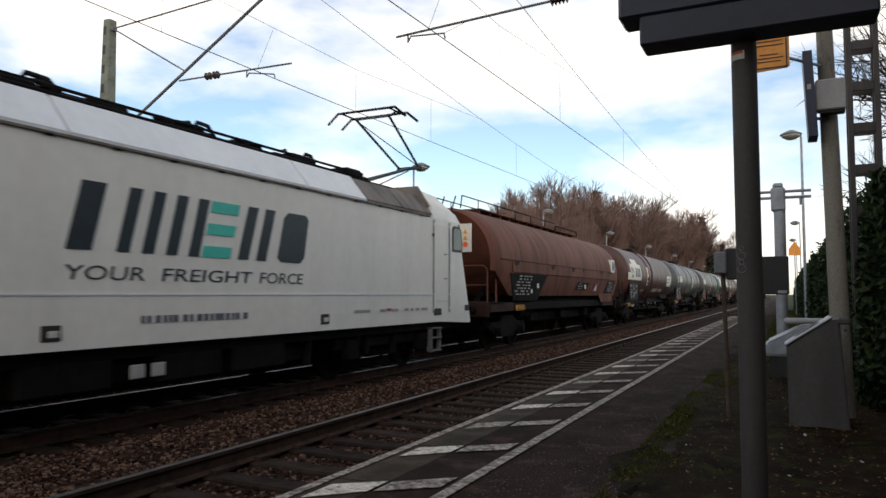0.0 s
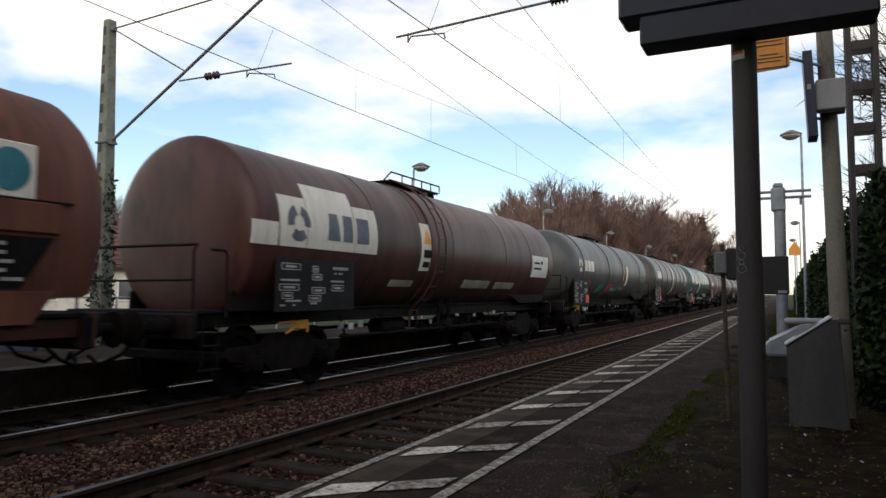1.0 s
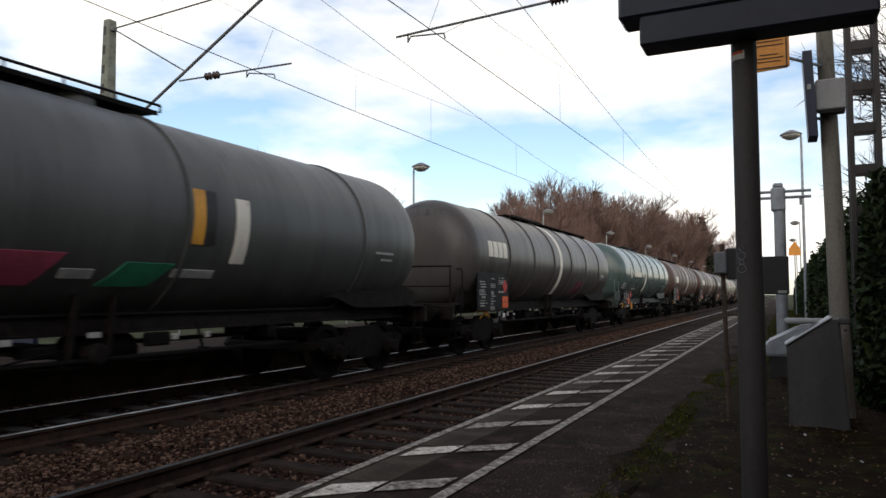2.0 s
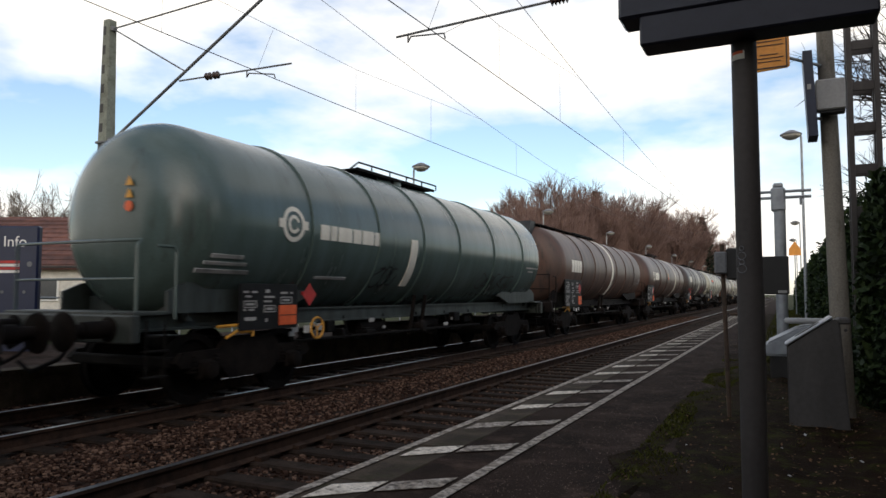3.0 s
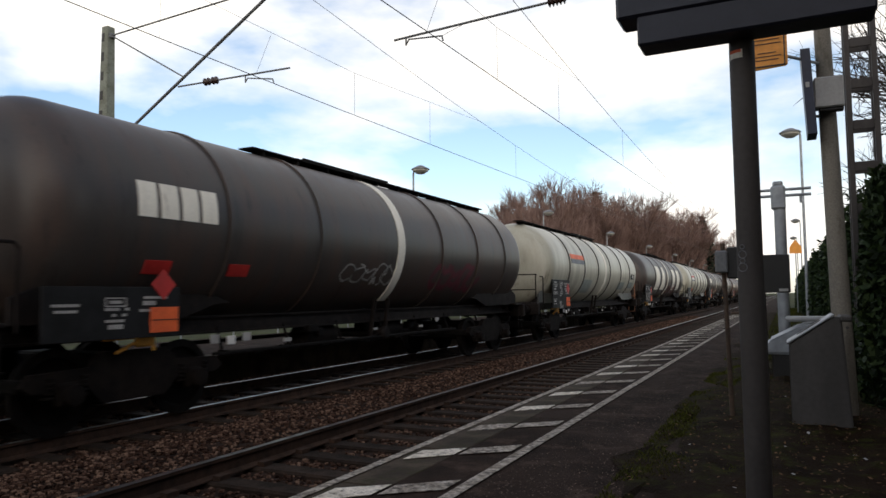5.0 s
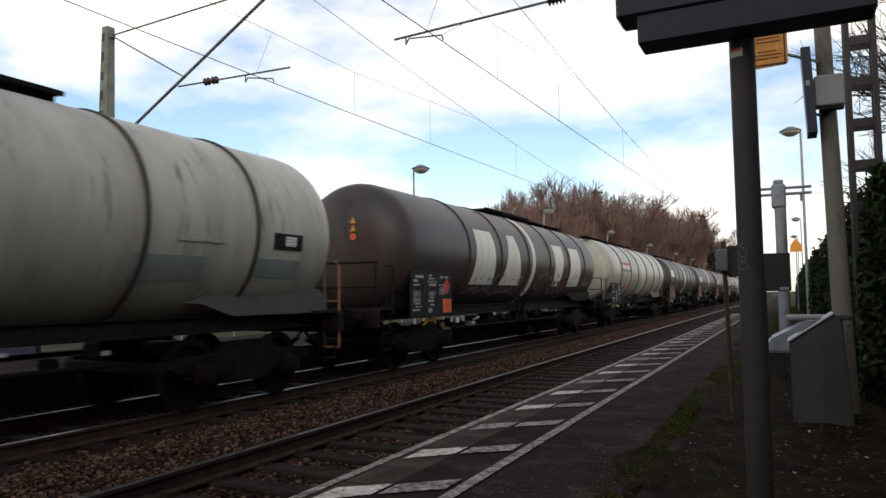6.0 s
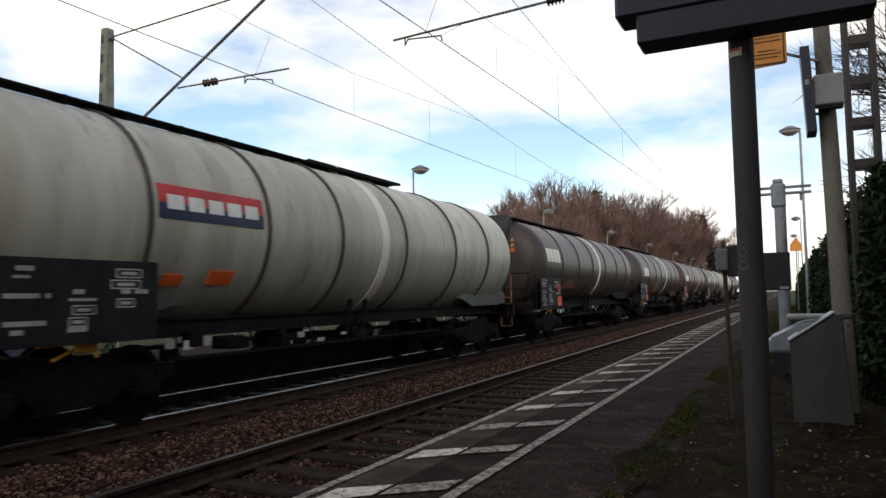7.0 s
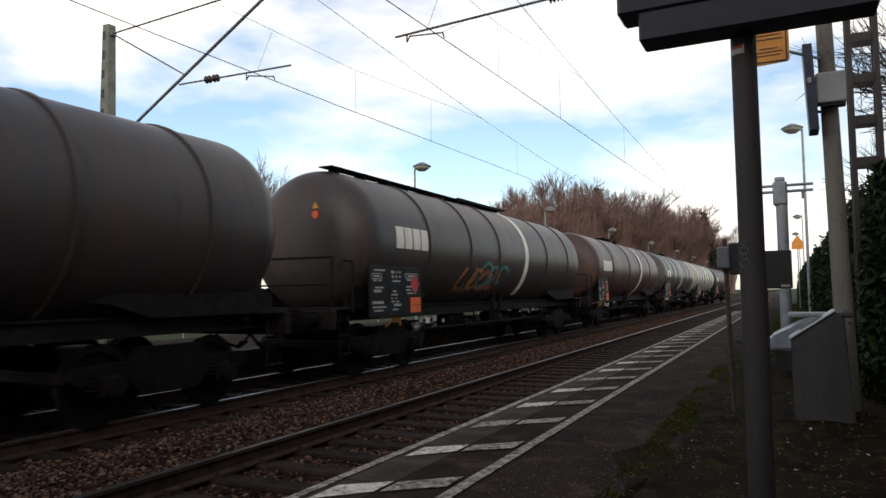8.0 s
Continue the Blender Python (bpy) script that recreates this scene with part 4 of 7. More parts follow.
        m = Matrix.Translation((0, sy * 8.40, 2.75)) @ Matrix.Rotation(sy * radians(27), 4, "X")
        box(bm, 0, 0, 0, 2.1, 0.06, 0.85, 0.02, None)
        for v in bm.verts:
            v.co = m @ v.co
        part("windscreen", bm, M["glass_dark"], w)
        for sx in (-1, 1):
            # side window with rubber frame
            bm = B()
            prism(bm, [(sy * u, v) for u, v in [(7.50, 2.40), (7.98, 2.40), (8.06, 2.48), (7.97, 2.90), (7.86, 2.97), (7.56, 2.97), (7.50, 2.90)]], 0.012, Matrix(((0, 0, 1, sx * S - 0.006), (1, 0, 0, 0), (0, 1, 0, 0), (0, 0, 0, 1))))
            win = part("side_window", bm, M["sign_black"], w)
            bm = B()
            prism(bm, [(sy * u, v) for u, v in [(7.55, 2.45), (7.94, 2.45), (8.00, 2.50), (7.92, 2.87), (7.83, 2.92), (7.60, 2.92), (7.55, 2.87)]], 0.012, Matrix(((0, 0, 1, sx * (S + 0.006) - 0.006), (1, 0, 0, 0), (0, 1, 0, 0), (0, 0, 0, 1))))
            part("pane", bm, M["glass_dark"], win)
            # cab door: leaf, recessed grab rails, handle
            bm = B()
            box(bm, sx * (S - 0.004), sy * 6.98, 2.13, 0.02, 0.62, 1.62, 0.008)
            leaf = part("cab_door", bm, M["loco_white"], w)
            for yy in (6.60, 7.36):
                bm = B()
                box(bm, sx * (S - 0.006), sy * yy, 2.05, 0.02, 0.10, 1.95, 0.004)
                part("grab_recess", bm, M["faint_grey"], w)
                bm = B()
                path_rod(bm, [Vector((sx * (S - 0.01), sy * yy, 1.15)), Vector((sx * (S + 0.035), sy * yy, 1.2)), Vector((sx * (S + 0.035), sy * yy, 2.9)), Vector((sx * (S - 0.01), sy * yy, 2.95))], 0.016, 6)
                part("grab_rail", bm, M["loco_roof"], w)
            for z in (2.32, 1.80):
                bm = B()
                box(bm, sx * (S + 0.012), sy * 7.14, z, 0.03, 0.14, 0.03, 0.006)
                part("door_handle", bm, M["faint_grey"], leaf)
            bm = B()
            box(bm, sx * (S + 0.005), sy * 6.78, 1.10, 0.012, 0.34, 0.14, 0.004)
            part("step_niche", bm, M["sign_black"], w)
            bm = B()
            box(bm, sx * (S + 0.005), sy * 8.28, 1.16, 0.012, 0.20, 0.13, 0.004)
            part("step_niche", bm, M["sign_black"], w)
            bm = B()
            box(bm, sx * (S + 0.008), sy * 6.56, 2.70, 0.03, 0.08, 0.06, 0.01)
            part("side_lamp", bm, M["sign_black"], w)
            # steps
            bm = B()
            for z in (0.30, 0.56, 0.76):
                box(bm, sx * 1.42, sy * 6.78, z, 0.16, 0.42, 0.02)
            for d in (-0.2, 0.2):
                box(bm, sx * 1.42, sy * 6.78 + d, 0.52, 0.10, 0.02, 0.5)
            part("cab_steps", bm, M["steel_grey"], w)
            # bumper light at the cab corner
            bm = B()
            box(bm, sx * 1.06, sy * 8.83, 1.5, 0.34, 0.06, 0.20, 0.03)
            part("headlight", bm, M["lamp_glass"], w)
    # niches and small markings along the side
    for y in (-1.9, 2.75, -4.6):
        bm = B()
        box(bm, S + 0.004, y, 1.07, 0.012, 0.22, 0.16, 0.006)
        part("step_niche", bm, M["sign_black"], w)
        bm = B()
        box(bm, S + 0.012, y + 0.02, 1.06, 0.012, 0.12, 0.07, 0.006)
        part("lamp_socket", bm, M["lamp_glass"], w)
    for y0, y1 in ((3.6, 4.1), (4.45, 4.65), (4.85, 5.1), (5.35, 5.5), (5.6, 5.7), (5.8, 5.95), (6.05, 6.3)):
        bm = B()
        box(bm, S + 0.003, (y0 + y1) / 2, 1.17, 0.008, y1 - y0, 0.05)
        part("small_marking", bm, M["faint_grey"], w)
    bm = B()
    box(bm, S + 0.003, 4.75, 1.18, 0.008, 0.14, 0.05)
    part("pale_red_mark", bm, M["pink_mark"], w)
    rnd = random.Random(4)
    y = -0.78
    while y < 1.0:
        wd = rnd.choice((0.05, 0.07, 0.08))
        bm = B()
        box(bm, S + 0.003, y, 1.175, 0.008, wd, 0.085)
        part("number_bar", bm, M["slate_logo"], w)
        y += wd + rnd.choice((0.03, 0.035, 0.08))
    # brand shapes: slanted dark bars and three teal bars
    Mx = Matrix(((0, 0, 1, S - 0.004), (1, 0, 0, 0), (0, 1, 0, 0), (0, 0, 0, 1)))
    def shape(name, pts, mat):
        b = B()
        prism(b, pts, 0.012, Mx)
        part(name, b, M[mat], w)
    z0, z1, sl = 1.93, 2.66, 0.17
    for a, wd in ((-1.78, 0.30), (-1.17, 0.17), (-0.83, 0.17), (-0.48, 0.17), (-0.13, 0.17)):
        shape("logo_bar", [(a, z0), (a + wd, z0), (a + wd + sl, z1), (a + sl, z1)], "logo_dark")
    for k, z in enumerate((1.93, 2.22, 2.51)):
        a = 0.09 + k * 0.07
        shape("logo_bar_teal", [(a, z), (a + 0.50, z), (a + 0.535, z + 0.145), (a + 0.035, z + 0.145)], "logo_teal")
    for a, wd in ((0.74, 0.20), (1.10, 0.20)):
        shape("logo_bar", [(a, z0), (a + wd, z0), (a + wd + 0.2, z1), (a + 0.2, z1)], "logo_dark")
    shape("logo_bar", [(1.56, z0 + 0.06), (1.64, z0), (2.08, z0), (2.18, z0 + 0.08), (2.28, z1 - 0.06), (2.20, z1), (1.80, z1), (1.70, z1 - 0.08)], "logo_dark")
    for word, ya, yb in (("YOUR", -1.80, -0.78), ("FREIGHT", -0.56, 0.98), ("FORCE", 1.16, 2.12)):
        me = letters(word, 0.155)
        me.materials.append(M["logo_dark"])
        xs = [v.co.x for v in me.vertices]
        fit_w = (yb - ya) / (max(xs) - min(xs))
        me.transform(Matrix(((fit_w, 0.17, 0, 0), (0, 1, 0, 0), (0, 0, 1, 0), (0, 0, 0, 1))))
        part("slogan_word", me, None, w, "dark slogan lettering", at=Matrix(((0, 0, 1, S + 0.003), (1, 0, 0, ya), (0, 1, 0, 1.615), (0, 0, 0, 1))))["kind"] = "stuff"
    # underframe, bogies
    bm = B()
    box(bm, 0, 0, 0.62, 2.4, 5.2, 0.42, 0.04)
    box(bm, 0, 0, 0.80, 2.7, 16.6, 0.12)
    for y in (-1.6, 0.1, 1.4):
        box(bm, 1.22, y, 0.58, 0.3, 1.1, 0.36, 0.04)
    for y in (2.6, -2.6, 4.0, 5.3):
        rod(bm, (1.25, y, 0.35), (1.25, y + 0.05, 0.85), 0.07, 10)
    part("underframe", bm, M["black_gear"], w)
    bm = B()
    for y in (-0.75, -0.45):
        box(bm, 1.39, y, 0.58, 0.03, 0.2, 0.16, 0.01)
    part("socket_plate", bm, M["box_grey"], w)
    for y in (-5.2, 5.2):
        bg = add_bogie(w, y, 1.3)
        bm = B()
        box(bm, -1.15, 0, 0.62, 0.16, 3.6, 0.26, 0.04)
        part("bogie_frame", bm, M["black_gear"], bg)
        bm = B()
        box(bm, 1.15, 0, 0.62, 0.16, 3.6, 0.26, 0.04)
        for d in (-1.3, 1.3):
            box(bm, 1.22, d, 0.50, 0.18, 0.4, 0.4, 0.05)
            rod(bm, (1.25, d + 0.45, 0.4), (1.25, d + 0.45, 0.85), 0.07, 10)
        part("bogie_frame", bm, M["black_gear"], bg)
    add_buffers(w, 9.45)
    # roof gear
    for y in np.arange(-6.2, 4.8, 1.55):
        bm = B()
        spin(bm, [(0.11, 0), (0.07, 0.02), (0.11, 0.04), (0.07, 0.06), (0.11, 0.08), (0.07, 0.10), (0.11, 0.12), (0.05, 0.15)], 10, "Z", (0.85, y, 3.56))
        box(bm, 0.85, y, 3.73, 0.12, 0.24, 0.06, 0.01)
        part("roof_insulator", bm, M["black_gear"], w)
    for x, z in ((0.85, 3.75), (0.55, 3.70), (0.98, 3.63), (1.02, 3.58)):
        bm = B()
        rod(bm, (x, -6.4, z), (x, 4.7, z), 0.022, 6)
        part("roof_conductor", bm, M["black_gear"], w)
    for y in np.arange(-6.0, 5, 2.1):
        bm = B()
        path_rod(bm, [Vector((0.85, y, 3.75)), Vector((0.7, y + 0.3, 3.84)), Vector((0.4, y + 0.7, 3.74))], 0.024, 6)
        box(bm, 0.4, y + 0.5, 3.68, 0.5, 0.8, 0.22, 0.04)
        part("roof_switch", bm, M["black_gear"], w)
    rr = random.Random(8)
    for k in range(9):
        bm = B()
        y = -5.6 + k * 1.22
        box(bm, 0.75 + rr.uniform(-0.2, 0.15), y, 3.66, rr.uniform(0.3, 0.6), rr.uniform(0.4, 0.9), rr.uniform(0.14, 0.26), 0.03)
        if k % 2:
            path_rod(bm, [Vector((0.85, y, 3.66)), Vector((0.85, y + 0.1, 3.82)), Vector((0.7, y + 0.45, 3.86)), Vector((0.6, y + 0.7, 3.74))], 0.03, 6)
        part("roof_unit", bm, M["black_gear"], w)
    # raised pantograph near the rear cab
    pan = new("pantograph")
    pan.parent = w
    pan.matrix_basis = Matrix.Translation((0, 0.0, 0))
    bm = B()
    for x in (-0.5, 0.5):
        rod(bm, (x, 5.0, 3.72), (x, 7.2, 3.72), 0.04, 8)
    for y in (5.0, 7.2):
        rod(bm, (-0.55, y, 3.72), (0.55, y, 3.72), 0.04, 8)
    for x in (-0.5, 0.5):
        for y in (5.1, 7.1):
            spin(bm, [(0.09, 0), (0.05, 0.03), (0.09, 0.06), (0.05, 0.09), (0.09, 0.12)], 10, "Z", (x, y, 3.57))
    part("base_frame", bm, M["black_gear"], pan)
    bm = B()
    rod(bm, (0, 6.0, 3.82), (0, 8.25, 4.48), 0.05, 10, 0.035)
    rod(bm, (0.12, 6.4, 3.76), (0.05, 8.12, 4.40), 0.015, 6)
    rod(bm, (-0.32, 8.25, 4.48), (0.32, 8.25, 4.48), 0.045, 10)
    part("lower_arm", bm, M["panto_green"], pan)
    bm = B()
    for x in (-1, 1):
        rod(bm, (x * 0.26, 8.25, 4.48), (x * 0.42, 6.55, 5.33), 0.028, 8)
    rod(bm, (-0.42, 6.55, 5.33), (0.42, 6.55, 5.33), 0.025, 8)
    rod(bm, (0.28, 8.2, 4.5), (-0.40, 6.6, 5.29), 0.012, 6)
    part("upper_arm", bm, M["panto_green"], pan)
    bm = B()
    for y in (6.28, 6.82):
        path_rod(bm, [Vector((-0.98, y, 5.21)), Vector((-0.72, y, 5.43)), Vector((0.72, y, 5.43)), Vector((0.98, y, 5.21))], 0.028, 6)
    for x in (-0.6, 0.6):
        rod(bm, (x, 6.25, 5.41), (x, 6.85, 5.41), 0.02, 6)
        rod(bm, (x * 0.7, 6.55, 5.33), (x, 6.55, 5.41), 0.02, 6)
    part("contact_head", bm, M["black_gear"], pan)
    return w


# ---------------- hopper wagon ----------------
def hopper_wagon(centre, L):
    w = thing("hopper_wagon", Matrix.Translation((TRACK_FAR, centre, RAIL)), "reddish-brown bulk powder wagon with faceted hopper sides and rounded top", "freight wagon", "wagons of the train")
    mat = M["hopper_brown"]
    R, zc = 1.42, 2.36
    up = [(R * math.cos(a), zc + R * math.sin(a)) for a in np.linspace(0, math.pi, 25)]
    low = [(-R, 2.06), (-1.25, 1.42), (1.25, 1.42), (R, 2.06)]
    prof = up + low
    bm = B()
    secs = ((-7.35, 0.93, 0.10), (-7.22, 0.985, 0.02), (-6.7, 1.0, 0.0), (-3.3, 1, 0), (0, 1, 0), (3.3, 1, 0), (6.7, 1.0, 0.0), (7.35, 0.985, 0.02), (7.48, 0.93, 0.10))
    rows = []
    for y, s, rise in secs:
        row = []
        for x, z in prof:
            yy = y
            if z < 1.9 and y < -6.5:
                yy = y * 0.80
            row.append(bm.verts.new((x * s, yy, zc + (z - zc) * s)))
        rows.append(row)
    n = len(prof)
    for a, b in zip(rows[:-1], rows[1:]):
        for i in range(n):
            bm.faces.new((a[i], a[(i + 1) % n], b[(i + 1) % n], b[i]))
    bm.faces.new(rows[0])
    bm.faces.new(rows[-1])
    bmesh.ops.recalc_face_normals(bm, faces=bm.faces)
    part("hopper_body", bm, mat, w, smooth=30)
    bm = B()
    box(bm, R + 0.005, 0.45, 2.22, 0.05, 12.9, 0.31, 0.012)
    part("side_band", bm, mat, w)
    bm = B()
    box(bm, R + 0.006, 0.1, 2.39, 0.03, 13.9, 0.018)
    part("band_seam", bm, M["frame_dark"], w)
    rs = random.Random(5)
    for y in (-5.95, -2.6, -0.2, 1.3, 3.9, 5.4):
        bm = B()
        wd, ht = rs.uniform(0.25, 0.6), rs.uniform(0.07, 0.16)
        prism(bm, [(y, 2.375), (y + wd, 2.375), (y + wd * 0.8, 2.375 - ht * 0.7), (y + wd * 0.35, 2.375 - ht)], 0.006, Matrix(((0, 0, 1, R + 0.03), (1, 0, 0, 0), (0, 1, 0, 0), (0, 0, 0, 1))))
        part("flaked_patch", bm, M["hopper_seam"], w)
    for y in np.arange(-5.2, 6.3, 1.75):
        bm = B()
        for a in np.linspace(0.02, 1.3, 14):
            a2 = a + 1.28 / 13
            q = [bm.verts.new((r * math.cos(t), y + dy, zc + r * math.sin(t))) for r, t, dy in ((R + 0.006, a, -0.012), (R + 0.006, a, 0.012), (R + 0.006, a2, 0.012), (R + 0.006, a2, -0.012))]
            bm.faces.new(q)
        bmesh.ops.solidify(bm, geom=bm.faces[:], thickness=0.012)
        part("weld_seam", bm, M["hopper_seam"], w)
    # black blocks added against light in the gaps under the body, and the deep skirt of its rear end
    bm = B()
    box(bm, 0, -0.1, 1.34, 1.9, 11.0, 0.24)
    box(bm, 0, 0.0, 0.92, 1.7, 6.4, 0.62, 0.05)
    part("hopper_pocket", bm, M["black_gear"], w)
    for sx in (-1, 1):
        bm = B()
        prism(bm, [(4.35, 1.5), (4.8, 1.16), (6.75, 1.16), (7.0, 1.5)], 0.03, Matrix(((0, 0, 1, sx * 1.24), (1, 0, 0, 0), (0, 1, 0, 0), (0, 0, 0, 1))))
        part("rear_skirt", bm, mat, w)
    # slanted hopper cladding with black lettering fields
    def slab(name, y0, y1, f0, f1, mname, lift, label=""):
        b = B()
        zz0, zz1 = 1.42 + 0.64 * f0, 1.42 + 0.64 * f1
        xx = lambda z: 1.25 + (z - 1.42) * 0.27 + lift
        vs = [(xx(zz0), y0[0], zz0), (xx(zz0), y1[0], zz0), (xx(zz1), y1[1], zz1), (xx(zz1), y0[1], zz1)]
        a = [b.verts.new(v) for v in vs]
        c = [b.verts.new((v[0] - 0.03, v[1], v[2])) for v in vs]
        b.faces.new(a)
        b.faces.new(c)
        for i in range(4):
            b.faces.new((a[i], a[(i + 1) % 4], c[(i + 1) % 4], c[i]))
        bmesh.ops.recalc_face_normals(b, faces=b.faces)
        return part(name, b, M[mname], w, label)
    slab("lettering_field", (-5.4, -6.15), (-3.3, -2.9), -0.22, 0.97, "panel_black", 0.012, "black field with white writing")
    slab("lettering_field", (0.7, 0.95), (2.2, 2.5), 0.30, 0.75, "panel_black", 0.012)
    slab("lettering_field", (5.2, 5.6), (6.6, 6.85), 0.15, 0.95, "panel_black", 0.012)
    slab("maroon_patch", (3.1, 3.3), (3.95, 4.1), 0.18, 0.80, "maroon_mark", 0.012)
    slab("warning_triangle", (3.4, 3.62), (3.8, 3.66), 0.30, 0.68, "white", 0.018)
    rnd = random.Random(12)
    for (ya, yb, za, zb) in ((-5.5, -4.2, 1.40, 1.98), (0.95, 1.5, 1.66, 1.85), (5.6, 6.5, 1.6, 1.95)):
        b = B()
        z = zb
        while z > za:
            y = ya + rnd.uniform(0, 0.25)
            while y < yb - 0.1:
                wd = rnd.uniform(0.08, 0.3)
                box(b, 1.25 + (z - 1.42) * 0.27 + 0.016, y + wd / 2, z, 0.008, wd, 0.035)
                y += wd + rnd.uniform(0.04, 0.25)
            z -= 0.085
        part("writing", b, M["info_lines"], w)["kind"] = "stuff"
    for y, z, s in ((-3.6, 1.74, 0.17), (1.95, 1.77, 0.2), (-4.05, 1.56, 0.13)):
        b = B()
        box(b, 1.25 + (z - 1.42) * 0.27 + 0.02, y, z, 0.012, s, s, 0.004)
        part("white_label", b, M["white"], w)
    bm = B()
    box(bm, R - 0.06, 6.35, 2.66, 0.18, 0.54, 0.54, 0.01)
    part("square_sign", bm, M["cream"], w, "cream square sign with a teal oval")
    bm = B()
    prism(bm, [(6.35 + 0.21 * math.cos(a), 2.66 + 0.21 * math.sin(a)) for a in np.linspace(0, 6.28, 21)[:-1]], 0.012, Matrix(((0, 0, 1, R + 0.025), (1, 0, 0, 0), (0, 1, 0, 0), (0, 0, 0, 1))))
    part("oval_badge", bm, M["teal_sign"], w)
    # warning board on the end
    bm = B()
    box(bm, 0.66, -7.40, 2.92, 0.34, 0.03, 0.74, 0.01)
    brd = part("end_sign", bm, M["cream"], w, "cream warning board")
    warning_marks(w, 0.66, -7.42, 3.08, 3)
    # underframe
    half = L / 2
    bm = B()
    for sx in (-1, 1):
        box(bm, sx * 1.12, 0, 1.12, 0.12, L - 1.3, 0.22, 0.015)
    for y in np.linspace(-half + 1.0, half - 1.0, 9):
        box(bm, 0, y, 1.12, 2.2, 0.12, 0.2)
    for sy in (-1, 1):
        box(bm, 0, sy * (half - 0.68), 1.05, 2.6, 0.14, 0.36, 0.02)
        box(bm, 0, sy * (half - 1.2), 1.24, 2.5, 1.1, 0.05, 0.01)
        for sx in (-0.8, 0.8):
            rod(bm, (sx, sy * (half - 0.9), 1.2), (sx * 0.9, sy * 6.0, 1.9), 0.07, 8)
            box(bm, sx, sy * 5.5, 1.3, 0.1, 1.4, 0.4)
    part("underframe", bm, M["black_gear"], w)
    for sy in (-1, 1):
        bm = B()
        box(bm, 0, sy * (half - 0.60), 1.08, 2.62, 0.05, 0.40, 0.02)
        box(bm, 1.20, sy * (half - 1.7), 1.12, 0.04, 2.0, 0.24, 0.01)
        part("end_beam", bm, M["hopper_seam"], w)
    for k in range(3):
        bm = B()
        y = -2.4 + 2.4 * k
        spin(bm, [(1.05, 1.44), (0.25, 0.80), (0.22, 0.62)], 14, "Z", (0, y, 0))
        part("discharge_cone", bm, M["black_gear"], w)
    bm = B()
    rod(bm, (0.75, -3.6, 0.74), (0.75, 3.8, 0.74), 0.09, 10)
    for y in (-3.2, 0, 3.2):
        box(bm, 0.9, y, 0.82, 0.3, 0.35, 0.3, 0.03)
    spin(bm, [(0.1, -0.5), (0.19, -0.45), (0.19, 0.45), (0.1, 0.5)], 14, "Y", (0.85, -3.8, 0.95))
    part("pipework", bm, M["gear_rust_shade"], w)
    for y in (-half + 2.7, half - 2.7):
        add_bogie(w, y)
    add_buffers(w, half)
    bm = B()
    box(bm, 1.2, -half + 3.3, 1.08, 0.06, 0.7, 0.16, 0.02)
    handle = part("brake_handle", bm, M["yellow"], w, "yellow and black striped brake handle")
    for k in range(5):
        bm = B()
        y = -half + 3.0 + 0.13 * k
        prism(bm, [(y, 1.01), (y + 0.05, 1.01), (y + 0.09, 1.15), (y + 0.04, 1.15)], 0.004, Matrix(((0, 0, 1, 1.231), (1, 0, 0, 0), (0, 1, 0, 0), (0, 0, 0, 1))))
        part("black_stripe", bm, M["panel_black"], handle)
    # roof walkway with rails, end ladder and platform rails
    top = zc + R
    bm = B()
    box(bm, 0, -0.7, top + 0.08, 0.8, 10.2, 0.04)
    for y in np.arange(-5.7, 4.3, 0.8):
        box(bm, 0, y, top + 0.03, 0.7, 0.05, 0.16)
    part("walkway", bm, mat, w)
    bm = B()
    for x in (0.42, -0.42):
        rail_loop(bm, [(x, -7.2, top - 0.05), (x, -7.1, top + 0.30), (x, 1.2, top + 0.30)], 0.018)
        for y in np.arange(-6.0, 1.3, 1.5):
            rod(bm, (x, y, top + 0.05), (x, y, top + 0.30), 0.015, 6)
        rail_loop(bm, [(x, 1.3, top + 0.05), (x, 1.4, top + 0.22), (x, 4.2, top + 0.22), (x, 4.3, top + 0.05)], 0.025)
    part("guard_rail", bm, M["frame_dark"], w)
    bm = B()
    for x in (-0.05, 0.28):
        rail_loop(bm, [(x, -7.55, 1.25), (x, -7.55, top - 0.3), (x, -7.2, top + 0.28)], 0.02)
    for z in np.arange(1.4, top, 0.3):
        rod(bm, (-0.05, -7.55, z), (0.28, -7.55, z), 0.014, 6)
    part("end_ladder", bm, M["frame_dark"], w)
    bm = B()
    rail_loop(bm, [(1.2, -half + 0.8, 1.2), (1.2, -half + 0.8, 2.1), (1.1, -half + 0.8, 2.2), (-1.2, -half + 0.8, 2.2)], 0.022)
    rail_loop(bm, [(1.2, -half + 0.8, 1.7), (-1.2, -half + 0.8, 1.7)], 0.018)
    rail_loop(bm, [(1.22, -half + 1.35, 1.2), (1.22, -half + 1.35, 2.1), (1.22, -half + 1.05, 2.1)], 0.022)
    part("end_railing", bm, mat, w)
    return w


# ---------------- the train ----------------
JOINTS = [16.0, 32.1, 48.7, 66.0, 83.2, 99.8, 116.5, 133.8, 150.7, 167.6, 185.4, 202.2, 218.4, 235.2, 252.0, 268.8, 285.6, 302.4]


def word_bars(y0, z0, h, widths, gap=0.05, shear=0.0):
    """Plain blocks of a row of letters."""
    out, y = [], y0
    for wd in widths:
        out.append((y, y + wd, z0, z0 + h, shear))
        y += wd + gap
    return out


def blocks(y, z, h, n, wd, gap, shear=0.0):
    return word_bars(y, z, h, [wd] * n, gap, shear)


